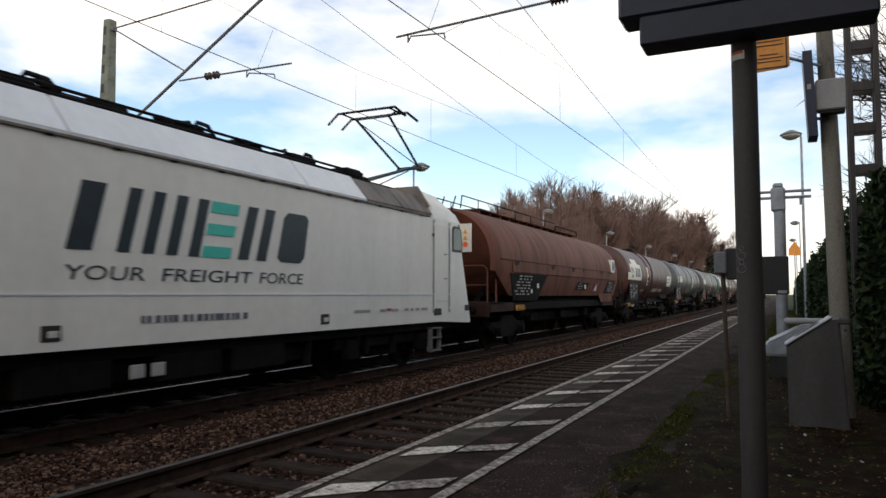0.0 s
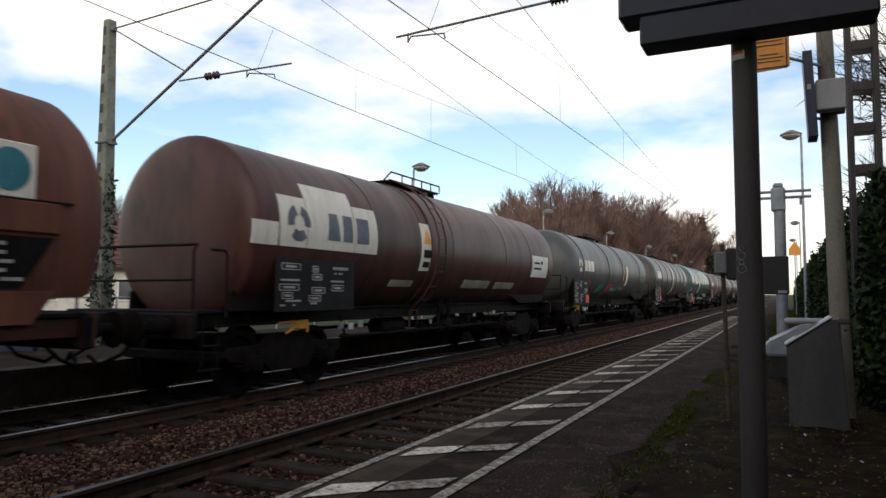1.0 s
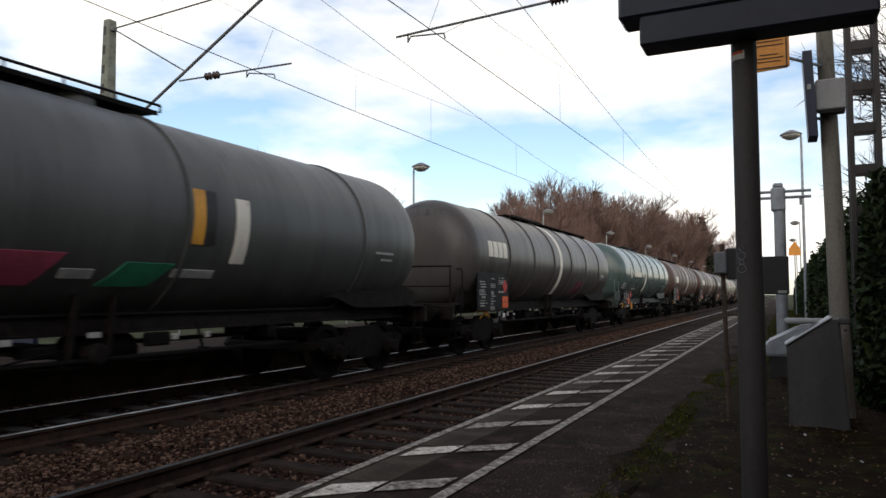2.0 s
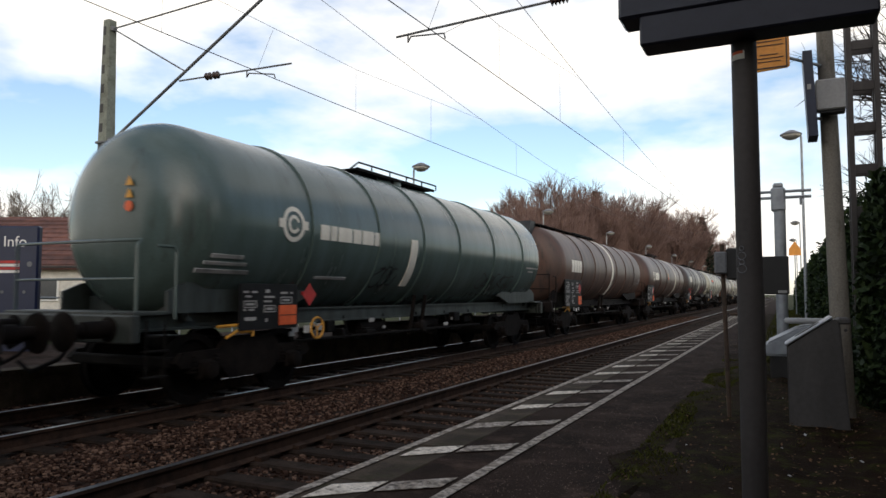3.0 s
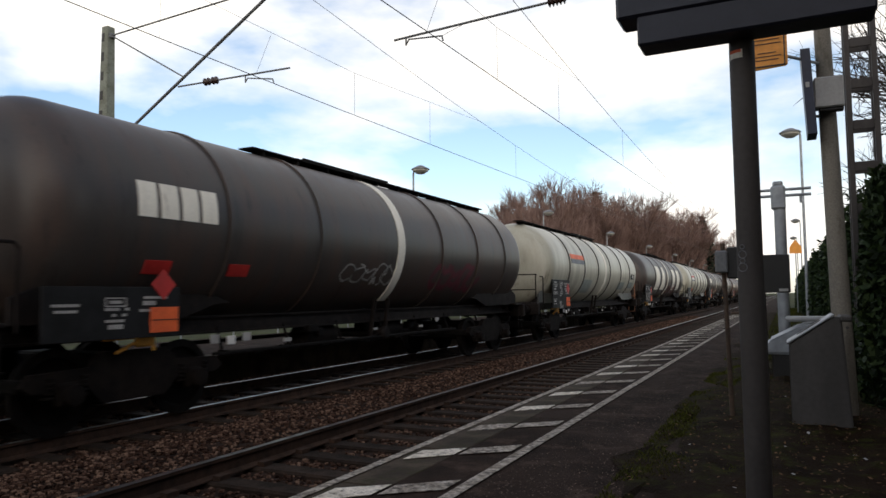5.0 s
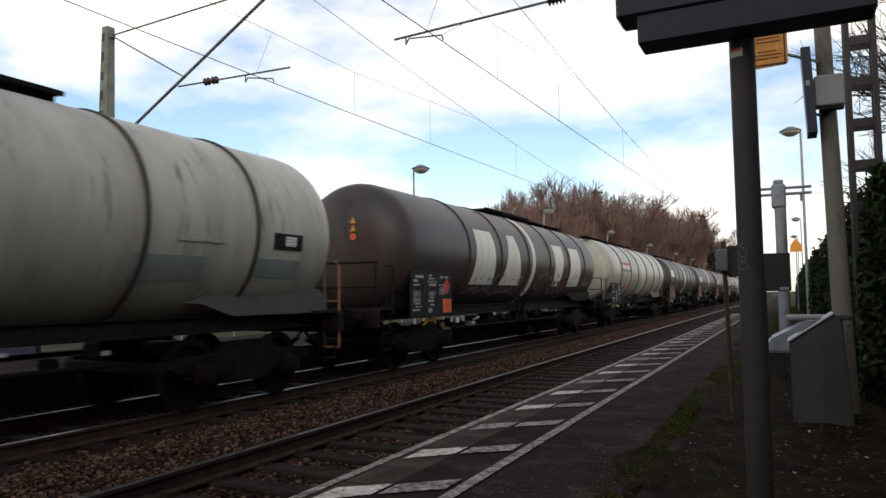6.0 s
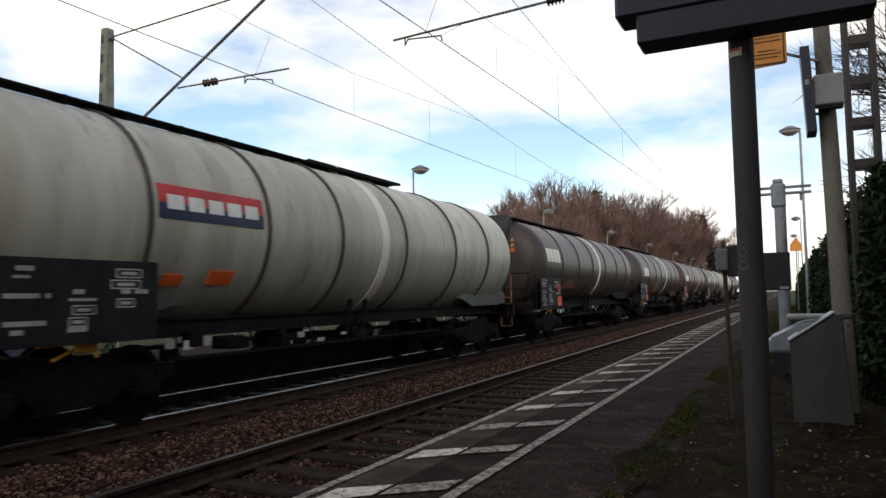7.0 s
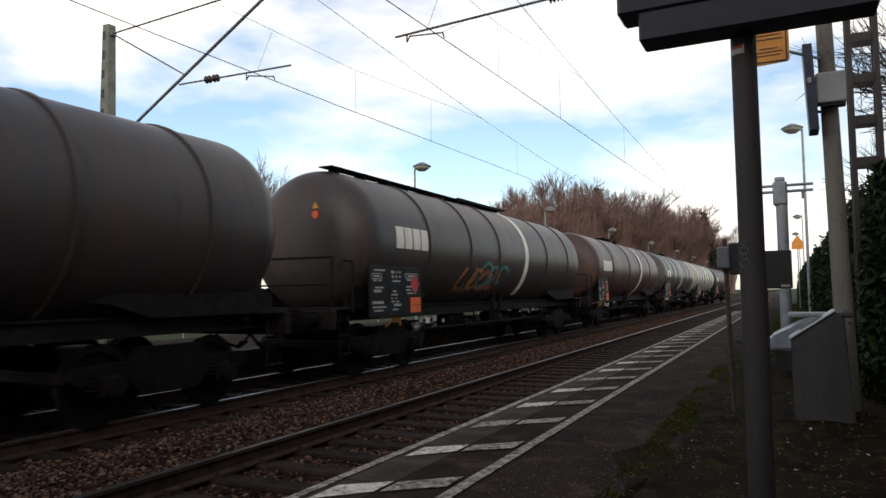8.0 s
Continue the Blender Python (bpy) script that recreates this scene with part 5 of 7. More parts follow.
SPECS = [
    dict(label="brown tank wagon with cream billboard and black lettering board, heavily grimed", mat="tank_brown", dome=0.20, square=0.32, ya=-6.75, R=1.42, zc=2.44, seams=(-3.2, -1.4, 0.1, 3.4, 5.4), rings=(-1.0,),
         panel=(-5.95, -3.85, 1.20, 2.02), panel_x=1.34, plate=False, diamond=False, walk=(-0.9, 1.5), walk_rail=0.28, ladder=-0.75,
         decals=(("billboard", "cream", ((-5.95, -5.3, 2.18, 2.95), (-5.28, -3.95, 2.18, 3.20), (-3.93, -3.2, 2.18, 2.98))), ("anchor_card", "cream", ((-6.55, -5.99, 2.18, 2.52),)),
                 ("logo_shape", "slate_logo", ((-4.75, -4.40, 2.34, 2.78, 0.0, 0.06), (-4.30, -4.02, 2.34, 2.78), (-3.88, -3.50, 2.34, 2.78))),
                 ("hazard_card", "cream", ((-1.45, -0.95, 1.95, 2.92),)), ("hazard_card_mark", "yellow", ((-1.38, -1.02, 2.5, 2.8, 0.0, 0.16),)), ("hazard_card_line", "panel_black", ((-1.36, -1.04, 2.22, 2.38), (-1.34, -1.06, 2.02, 2.14))),
                 ("pale_card", "white", ((5.55, 7.0, 1.98, 2.60),)), ("card_line", "panel_black", ((5.7, 6.2, 2.36, 2.42), (5.7, 6.4, 2.2, 2.26), (6.3, 6.5, 2.36, 2.46))),
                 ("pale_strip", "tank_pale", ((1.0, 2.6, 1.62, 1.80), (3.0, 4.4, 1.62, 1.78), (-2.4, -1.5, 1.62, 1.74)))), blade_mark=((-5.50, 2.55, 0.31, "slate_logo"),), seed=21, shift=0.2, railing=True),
    dict(label="dark grey tank wagon with white lettering shapes, green and pink marks", mat="tank_grey", dome=0.95, square=0.64, rings=(-5.4, -1.22, 1.6, 5.7), 
         panel=(-6.5, -4.45, 1.10, 2.02), walk=(-1.4, 2.0), walk_rail=0.2, stripe=(2.55, -25, 12), diamond=False,
         decals=(("logo_shape", "cream", ((-5.2, -4.86, 2.34, 2.74, 0.0, 0.05), (-4.76, -4.38, 2.34, 2.74), (-4.28, -3.85, 2.34, 2.74))),
                 ("green_mark", "green_mark", ((-2.6, -1.9, 1.56, 1.86, 0.3), (0.5, 1.2, 1.56, 1.84, 0.3))), ("pink_mark", "pink_mark", ((-1.2, -0.3, 1.56, 1.90, 0.3),)), ("red_mark", "red", ((-4.4, -4.0, 1.78, 1.98),)),
                 ("valve_board", "yellow", ((1.6, 1.85, 2.1, 2.8),)), ("valve_board_inner", "sign_black", ((1.85, 2.05, 2.1, 2.8),)), ("side_text", "info_lines", ((6.1, 6.7, 2.2, 2.24), (6.3, 6.7, 2.08, 2.12), (0.0, 0.4, 1.64, 1.74), (1.5, 2.2, 1.68, 1.78)))), blade_mark=((-5.82, 2.54, 0.27, "cream"),), seed=22),
    dict(label="slate-grey tank wagon with white letter blocks and faded pink stripes", mat="tank_slate", dome=0.7, rings=(-4.2, -2.1, -0.1, 1.9, 3.87, 5.86), stripe=(0.64, -45, 75), catwalk=(-2.0, 7.4), walk=(-1.2, 1.8),
         panel=(-6.3, -4.2, 1.06, 2.0), decals=(("letter_block", "cream", blocks(-5.75, 2.42, 0.40, 4, 0.28, 0.06)), ("faded_stripe", "maroon_mark", ((2.75, 3.10, 1.52, 1.92, 0.22), (3.22, 3.62, 1.52, 1.92, 0.22))),
                                             ("side_text", "info_lines", ((6.25, 6.6, 2.12, 2.26), (6.66, 6.85, 2.14, 2.22), (6.2, 7.0, 2.05, 2.07)))), seed=23),
    dict(label="grey-green tank wagon with white ring badge and pale frame", mat="tank_green", dome=0.8, square=0.57, rings=(-3.82, -1.79, 0.01, 1.78, 3.88, 6.05), frame="frame_green", skirt="frame_green", walk=(-0.9, 2.6), walk_rail=0.22, marks=(0.35, 2.95, 3),
         stripe=(-0.45, -38, 2), panel=(-5.2, -3.9, 0.95, 1.62), panel_x=1.16, rail_mat="tank_green", beside=True, zc=2.50, R=1.41,
         decals=(("word_block", "cream", word_bars(-3.62, 2.34, 0.24, (0.24, 0.16, 0.40, 0.24, 0.36, 0.22), 0.05)),
                 ("faint_text", "spray", ((-5.9, -5.3, 1.95, 2.0), (-6.0, -5.2, 1.86, 1.9), (-6.1, -5.1, 1.75, 1.8), (-3.5, -2.6, 1.72, 1.76), (6.4, 7.4, 2.2, 2.24), (6.6, 7.0, 2.1, 2.14)))),
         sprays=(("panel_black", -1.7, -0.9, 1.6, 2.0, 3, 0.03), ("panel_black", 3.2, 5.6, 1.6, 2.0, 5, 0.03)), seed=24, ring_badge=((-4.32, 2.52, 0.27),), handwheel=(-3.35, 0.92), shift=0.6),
    dict(label="brown tank wagon with grey end hood and white letter blocks", mat="tank_umber", dome=0.6, rings=(-3.95, -2.05, -0.20, 1.84, 3.76, 5.77), stripe=(1.07, -50, 80), catwalk=(-6.3, 2.0), walk=(-1.4, 1.8), end_box=True, marks=(0.45, 3.2, 2),
         panel=(-6.07, -3.93, 1.05, 1.98), decals=(("letter_block", "cream", blocks(-5.41, 2.25, 0.42, 4, 0.28, 0.06)), ("side_text", "info_lines", ((6.6, 7.2, 2.0, 2.04), (7.0, 7.2, 2.1, 2.24)))), sprays=(("spray", 6.0, 7.0, 1.9, 2.4, 3, 0.02),), seed=25),
    dict(label="rust-streaked tank wagon with white logo shapes and scrawled end", mat="tank_russet", dome=0.6, rings=(-2.95, -0.58, 5.43), seams=(1.20,), stripe=(3.38, -65, 75), walk=(-0.9, 2.4), walk_rail=0.16,
         panel=(-7.0, -5.0, 1.05, 1.98), decals=(("logo_shape", "cream", ((-4.80, -4.42, 2.30, 2.72, 0.0, 0.06), (-4.36, -4.00, 2.30, 2.72), (-3.94, -3.60, 2.30, 2.72))),
                 ("pale_panel", "tank_umber", ((-0.12, 0.40, 1.86, 3.02),)), ("valve_slot", "sign_black", ((-0.52, -0.18, 2.2, 2.75),)), ("marks_yellow", "yellow", ((0.02, 0.24, 2.62, 2.78, 0, 0.08),)), ("marks_red", "orange", ((0.02, 0.24, 2.40, 2.54),))),
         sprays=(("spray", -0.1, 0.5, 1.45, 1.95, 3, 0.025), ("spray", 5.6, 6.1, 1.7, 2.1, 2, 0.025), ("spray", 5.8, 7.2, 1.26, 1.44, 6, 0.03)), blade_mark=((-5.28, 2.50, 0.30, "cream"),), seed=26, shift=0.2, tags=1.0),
    dict(label="sooty dark tank wagon with white letter blocks and red grime", mat="tank_soot", dome=0.75, rings=(-3.99, -1.91, 2.53, 4.46, 6.3), stripe=(0.69, -50, 75), catwalk=(-2.5, 7.0), walk=(-1.0, 2.0),
         panel=(-6.6, -4.8, 1.03, 1.62), decals=(("letter_block", "cream", blocks(-5.5, 2.44, 0.42, 4, 0.27, 0.06)), ("red_mark", "red", ((-5.3, -4.9, 1.78, 1.94), (-3.9, -3.5, 1.78, 1.94)))),
         sprays=(("spray", -1.2, 0.6, 1.7, 2.1, 5, 0.03), ("maroon_mark", 2.2, 4.6, 1.6, 2.2, 5, 0.12)), seed=27),
    dict(label="pale grey-green tank wagon with repaint patches and coloured name board", mat="tank_pale", dark_rings=True, dome=0.7, rings=(-4.4, -2.4, -0.3, 1.78, 3.92, 5.84), stripe=(1.03, -62, 80), catwalk=(-6.6, 2.0), walk=(-0.2, 3.6),
         panel=(-6.2, -4.2, 1.05, 1.98), frame="frame_dark", skirt="tank_grey", decals=(("name_board", "orange", ((-4.15, -2.42, 2.74, 2.90),)), ("name_board_base", "slate_logo", ((-4.15, -2.42, 2.58, 2.72),)), ("repaint_patch", "pale_patch", ((-2.3, -1.06, 1.56, 2.04), (3.75, 4.95, 1.70, 2.02), (5.85, 6.9, 1.76, 2.04))),
                 ("black_square", "panel_black", ((6.2, 6.85, 2.18, 2.42),)), ("white_square", "white", ((6.45, 6.70, 2.24, 2.38),)), ("side_text", "info_lines", ((4.4, 5.2, 2.2, 2.23),))), rear_step="ladder_orange", seed=28),
    dict(label="charcoal tank wagon with very large cream letter blocks and graffiti", mat="tank_soot", dome=0.7, rings=(-4.05, -1.98, 0.17, 2.22, 4.33, 6.40), stripe=(0.58, -62, 75), walk=(-0.6, 3.2), walk_rail=0.12, catwalk=(0.5, 6.6), marks=(0.3, 3.0, 3),
         panel=(-6.9, -5.0, 1.05, 1.98), decals=(("large_block", "cream", ((-3.78, -2.38, 1.74, 3.08, 0.0, 0.15), (-1.82, -0.36, 1.74, 3.08, 0.0, 0.46), (2.82, 3.50, 1.74, 3.05, 0.0, -0.22), (4.45, 5.86, 1.74, 3.05, 0.0, 0.14))), ),
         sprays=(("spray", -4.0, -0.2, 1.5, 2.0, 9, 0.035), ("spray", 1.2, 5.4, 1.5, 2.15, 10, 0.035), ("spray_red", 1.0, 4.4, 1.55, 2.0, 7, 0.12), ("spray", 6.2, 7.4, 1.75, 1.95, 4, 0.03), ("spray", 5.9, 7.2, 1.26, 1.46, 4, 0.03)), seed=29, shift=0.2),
    dict(label="pale cream-green tank wagon with red and blue name board", mat="tank_pale", dark_rings=True, dome=0.7, rings=(-4.5, -2.39, -0.52, 1.69, 3.97, 5.87), stripe=(0.9, -62, 80), catwalk=(-7.0, 2.2), walk=(0.0, 3.4), marks=(0.4, 3.0, 3), R=1.41, zc=2.48, skirt="tank_grey",
         panel=(-6.24, -4.3, 1.03, 1.93), decals=(("name_board", "red", ((-4.38, -2.52, 2.66, 2.88),)), ("name_board_base", "info_blue", ((-4.38, -2.52, 2.46, 2.65),)), ("name_block", "white", tuple((a, b, c, d, e) for a, b, c, d, e in blocks(-4.25, 2.58, 0.18, 5, 0.26, 0.08))), ("red_mark", "orange", ((-3.4, -2.95, 1.68, 1.86), (-4.15, -3.83, 1.66, 1.80)))), rear_step="ladder_orange", plate=False, diamond=False, seed=30),
    dict(label="charcoal-brown tank wagon with grey end hood, letter blocks and orange scrawl", mat="tank_soot", dome=0.6, rings=(-4.0, -1.95, 0.05, 2.1, 4.25, 6.2), stripe=(1.1, -50, 80), catwalk=(-6.0, 2.4), walk=(-0.6, 2.6), end_box=True, marks=(0.45, 3.2, 3),
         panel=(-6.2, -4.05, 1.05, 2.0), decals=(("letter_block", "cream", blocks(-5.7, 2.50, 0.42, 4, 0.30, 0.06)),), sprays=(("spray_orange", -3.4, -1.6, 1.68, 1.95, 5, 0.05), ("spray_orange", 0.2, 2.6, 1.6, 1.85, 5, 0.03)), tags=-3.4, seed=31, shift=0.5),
    dict(label="dark tank wagon with letter blocks and teal and orange graffiti", mat="tank_soot", dome=0.7, rings=(-4.09, -1.95, -0.13, 3.83, 6.1), stripe=(1.94, -50, 80), catwalk=(-6.3, 2.4), walk=(-0.4, 3.0), marks=(0.4, 3.1, 2),
         panel=(-6.38, -4.42, 1.05, 2.0), decals=(("letter_block", "cream", blocks(-5.52, 2.35, 0.42, 4, 0.28, 0.06)),), sprays=(("spray_orange", -2.2, 0.0, 1.5, 2.1, 4, 0.10), ("spray_teal", -1.2, 0.5, 1.6, 2.25, 3, 0.08)), seed=32),
    dict(label="russet tank wagon with pale letter shapes", mat="tank_russet", dome=0.6, rings=(-3.7, -0.3, 2.2, 5.0), stripe=(2.6, -65, 75), walk=(-0.9, 2.4), panel=(-6.2, -4.5, 1.05, 1.98), decals=(("logo_shape", "cream", blocks(-5.5, 2.3, 0.42, 4, 0.3, 0.08)),), seed=33),
    dict(label="slate-grey tank wagon with light hoops", mat="tank_slate", dome=0.7, rings=(-5, -3, -1, 1, 3, 5), stripe=(0.9, -60, 75), walk=(-1, 2), panel=(-6.3, -4.2, 1.06, 2.0), decals=(("logo_shape", "cream", blocks(-5.5, 2.3, 0.42, 3, 0.35, 0.08)),), seed=34),
    dict(label="pale tank wagon, far along the train", mat="tank_pale", dark_rings=True, dome=0.7, rings=(-5, -3, -1, 1, 3, 5), stripe=(0.9, -60, 75), walk=(-1, 2), panel=(-6.3, -4.2, 1.06, 2.0), seed=35),
    dict(label="sooty tank wagon, far along the train", mat="tank_soot", dome=0.7, rings=(-5, -3, -1, 1, 3, 5), walk=(-1, 2), panel=(-6.3, -4.2, 1.06, 2.0), decals=(("logo_shape", "cream", blocks(-5.5, 2.3, 0.42, 4, 0.3, 0.08)),), seed=36),
]
TRAIN = [(locomotive(6.55), 6.55)]
TRAIN.append((hopper_wagon((JOINTS[0] + JOINTS[1]) / 2, JOINTS[1] - JOINTS[0]), (JOINTS[0] + JOINTS[1]) / 2))
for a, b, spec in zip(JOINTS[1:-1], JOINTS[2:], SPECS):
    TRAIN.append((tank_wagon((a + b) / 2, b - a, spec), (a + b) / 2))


# ---------------- overhead line ----------------
def wire_mesh(name, pts, r, n=5):
    bm = B()
    for a, b in zip(pts[:-1], pts[1:]):
        rod(bm, a, b, r, n)
    return bm


def overhead(name, contact, x_of, low, sag, ym, reach, group_label):
    """Contact wire, carrying rope with its stitch rope, and droppers between them, one span after another."""
    t = thing(name, Matrix(), group_label, "overhead line", kind="structure")
    span = 62.0
    ys = np.arange(-20, 260, 4.0)
    rope = lambda y: contact + low + sag * ((((y - ym) % span) / span) * 2 - 1) ** 2
    part("contact_wire", wire_mesh("contact_wire", [(x_of(y), y, contact) for y in ys], 0.0075), M["wire"], t)
    part("carrying_rope", wire_mesh("carrying_rope", [(x_of(y), y, rope(y)) for y in np.arange(-20, 260, 2.0)], 0.006), M["wire"], t)
    for k in range(-1, 3):
        y0 = ym + k * span
        a, b = y0 - reach, y0 + reach
        part("stitch_rope", wire_mesh("stitch_rope", [(x_of(a), a, rope(a)), (x_of(y0 - 2.6), y0 - 2.6, contact + 0.93), (x_of(y0 + 2.62), y0 + 2.62, contact + 0.93), (x_of(b), b, rope(b))], 0.004), M["wire"], t)
        for d in (-2.6, 2.62, 6.03):
            y = y0 + d
            top = contact + 0.92 + max(abs(d) - 2.62, 0) * 0.055
            part("dropper", wire_mesh("dropper", [(x_of(y), y, contact), (x_of(y), y, top)], 0.0035, 4), M["wire"], t)
        for d in np.arange(12, 54, 8.0):
            y = y0 + d
            part("dropper", wire_mesh("dropper", [(x_of(y), y, contact), (x_of(y), y, rope(y))], 0.0035, 4), M["wire"], t)
    return t


overhead("overhead_line_far", 5.02, lambda y: -8.376 + 0.0312 * (y - 10.15) if y > 10.15 else -8.376 + 0.006 * (y - 10.15), 0.42, 1.75, 10.15, 9.2, "contact wire and carrying rope over the far track")
overhead("overhead_line_near", 4.80, lambda y: -4.42 + 0.0235 * (y - 8.6), 0.45, 1.6, 8.6, 7.7, "contact wire and carrying rope over the near track")


def insulator(bm, a, b, r=0.075, n=5):
    a, b = Vector(a), Vector(b)
    d = (b - a).normalized()
    q = d.to_track_quat("Z", "Y").to_matrix().to_4x4()
    L = (b - a).length
    prof = []
    for k in range(n):
        z = L * k / n
        prof += [(r * 0.45, z), (r, z + L / n * 0.35), (r * 0.45, z + L / n * 0.8)]
    b2 = B()
    spin(b2, prof, 12, "Z")
    me = bpy.data.meshes.new("tmp")
    b2.to_mesh(me)
    b2.free()
    me.transform(Matrix.Translation(a) @ q)
    bm.from_mesh(me)
    bpy.data.meshes.remove(me)


def far_mast(y, ivy=False):
    """Concrete mast beyond the far track, with its hinged cantilever."""
    x = -12.868
    t = thing("catenary_mast", Matrix.Translation((x, y, 0)), "tapered green-grey concrete mast with cantilever" + (", ivy up its foot" if ivy else ""), "catenary mast", "masts along the far platform")
    bm = B()
    rings = []
    for z, s in ((-0.2, 0.165), (3.4, 0.135), (6.90, 0.098)):
        rings.append([bm.verts.new((sx * s, sy * s, z)) for sx, sy in ((-1, -1), (1, -1), (1, 1), (-1, 1))])
    for a, b in zip(rings[:-1], rings[1:]):
        for i in range(4):
            bm.faces.new((a[i], a[(i + 1) % 4], b[(i + 1) % 4], b[i]))
    bm.faces.new(rings[0])
    bm.faces.new(rings[-1])
    bmesh.ops.recalc_face_normals(bm, faces=bm.faces)
    bmesh.ops.bevel(bm, geom=[e for e in bm.edges if abs((e.verts[0].co - e.verts[1].co).z) > 1], offset=0.02, segments=1, affect="EDGES")
    part("shaft", bm, M["mast_green"], t)
    for z in np.arange(1.2, 6.7, 0.42):
        bm = B()
        s = 0.165 - z * 0.0096
        box(bm, -0.03, -s - 0.001, z, s * 0.8, 0.012, 0.19, 0.004)
        part("climbing_slot", bm, M["sign_black"], t)
    bm = B()
    rod(bm, (0.14, 0, 4.27), (4.72, -0.1, 6.86), 0.030, 10)
    part("cantilever_tube", bm, M["steel_grey"], t)
    bm = B()
    rod(bm, (0.1, 0, 6.71), (4.72, -0.1, 6.86), 0.018, 8)
    rod(bm, (0.12, 0, 6.70), (2.26, -0.05, 5.476), 0.015, 8)
    part("stay", bm, M["steel_grey"], t)
    bm = B()
    rod(bm, (2.17, -0.1, 5.278), (4.92, -0.1, 5.237), 0.018, 8)
    path_rod(bm, [Vector((3.885, -0.1, 5.24)), Vector((3.885, -0.1, 5.12)), Vector((3.94, -0.1, 5.19)), Vector((4.53, -0.1, 5.09)), Vector((4.54, -0.08, 5.025))], 0.013, 6)
    rod(bm, (4.14, -0.1, 5.24), (4.47, -0.08, 5.93), 0.004, 4)
    part("registration_arm", bm, M["steel_grey"], t)
    bm = B()
    insulator(bm, (2.86, -0.1, 5.268), (3.03, -0.1, 5.266), 0.075, 2)
    insulator(bm, (3.06, -0.1, 5.266), (3.22, -0.1, 5.264), 0.075, 2)
    part("insulator", bm, M["insulator"], t)
    bm = B()
    box(bm, 0.15, 0, 4.27, 0.12, 0.16, 0.14, 0.01)
    part("foot_bracket", bm, M["steel_grey"], t)
    bm = B()
    box(bm, 0.11, 0, 6.70, 0.08, 0.14, 0.10, 0.01)
    part("clamp_ring", bm, M["steel_grey"], t)
    bm = B()
    box(bm, 0.0, 0, 4.25, 0.32, 0.32, 0.05, 0.01)
    part("bracket", bm, M["steel_grey"], t)
    if ivy:
        rng = np.random.default_rng(5)
        v, f = [], []
        for k in range(1400):
            z = rng.uniform(-0.1, 3.6)
            a = rng.uniform(0, 6.28)
            r = 0.15 + rng.uniform(0, 0.12) * (1.1 - z / 4)
            p = np.array((r * math.cos(a), r * math.sin(a), z))
            u, w2 = rng.normal(0, 0.035, 3), rng.normal(0, 0.035, 3)
            v += [p, p + u, p + u + w2, p + w2]
            f.append((4 * k, 4 * k + 1, 4 * k + 2, 4 * k + 3))
        part("ivy", fast_mesh("ivy", [tuple(q) for q in v], f, M["leaf"]), None, t, "dark ivy leaves")
    return t


mast_a = far_mast(10.2, True)
far_mast(10.2 + 186)


def lattice_mast(x, y):
    t = thing("lattice_mast", Matrix.Translation((x, y, 0)), "dark steel lattice mast beside the platform hedge", "catenary mast")
    w = 0.13
    for sx in (-1, 1):
        for sy in (-1, 1):
            bm = B()
            box(bm, sx * w, sy * w * 0.8, 3.6, 0.055, 0.055, 7.4, 0.005)
            part("leg", bm, M["post_dark"], t)
    for k in range(16):
        z = 0.133 + k * 0.462
        for sy in (-1, 1):
            bm = B()
            box(bm, 0, sy * w * 0.8, z, 2 * w, 0.02, 0.105, 0.004)
            part("batten", bm, M["post_dark"], t)
    bm = B()
    rod(bm, (-0.1, 0.13, 5.24), (-3.535, 0.13, 5.076), 0.026, 8)
    rod(bm, (-3.535, 0.13, 5.076), (-6.04, 0.13, 4.957), 0.019, 8)
    rod(bm, (0, 0.13, 6.9), (-5.4, 0.13, 6.8), 0.026, 8)
    rod(bm, (0, 0.13, 5.2), (-5.0, 0.13, 6.75), 0.034, 8)
    path_rod(bm, [Vector((-5.84, 0.13, 4.966)), Vector((-5.84, 0.13, 4.85)), Vector((-5.79, 0.13, 4.93)), Vector((-5.24, 0.13, 4.89)), Vector((-5.22, 0.13, 4.81))], 0.013, 6)
    rod(bm, (-5.24, 0.13, 4.89), (-4.82, 0.13, 5.02), 0.004, 4)
    rod(bm, (-5.5, 0.13, 4.98), (-5.15, 0.13, 5.8), 0.004, 4)
    part("cantilever", bm, M["steel_grey"], t)
    bm = B()
    insulator(bm, (-3.62, 0.13, 5.072), (-3.36, 0.13, 5.084))
    part("insulator", bm, M["insulator"], t)
    return t


lattice_mast(0.83, 9.0)


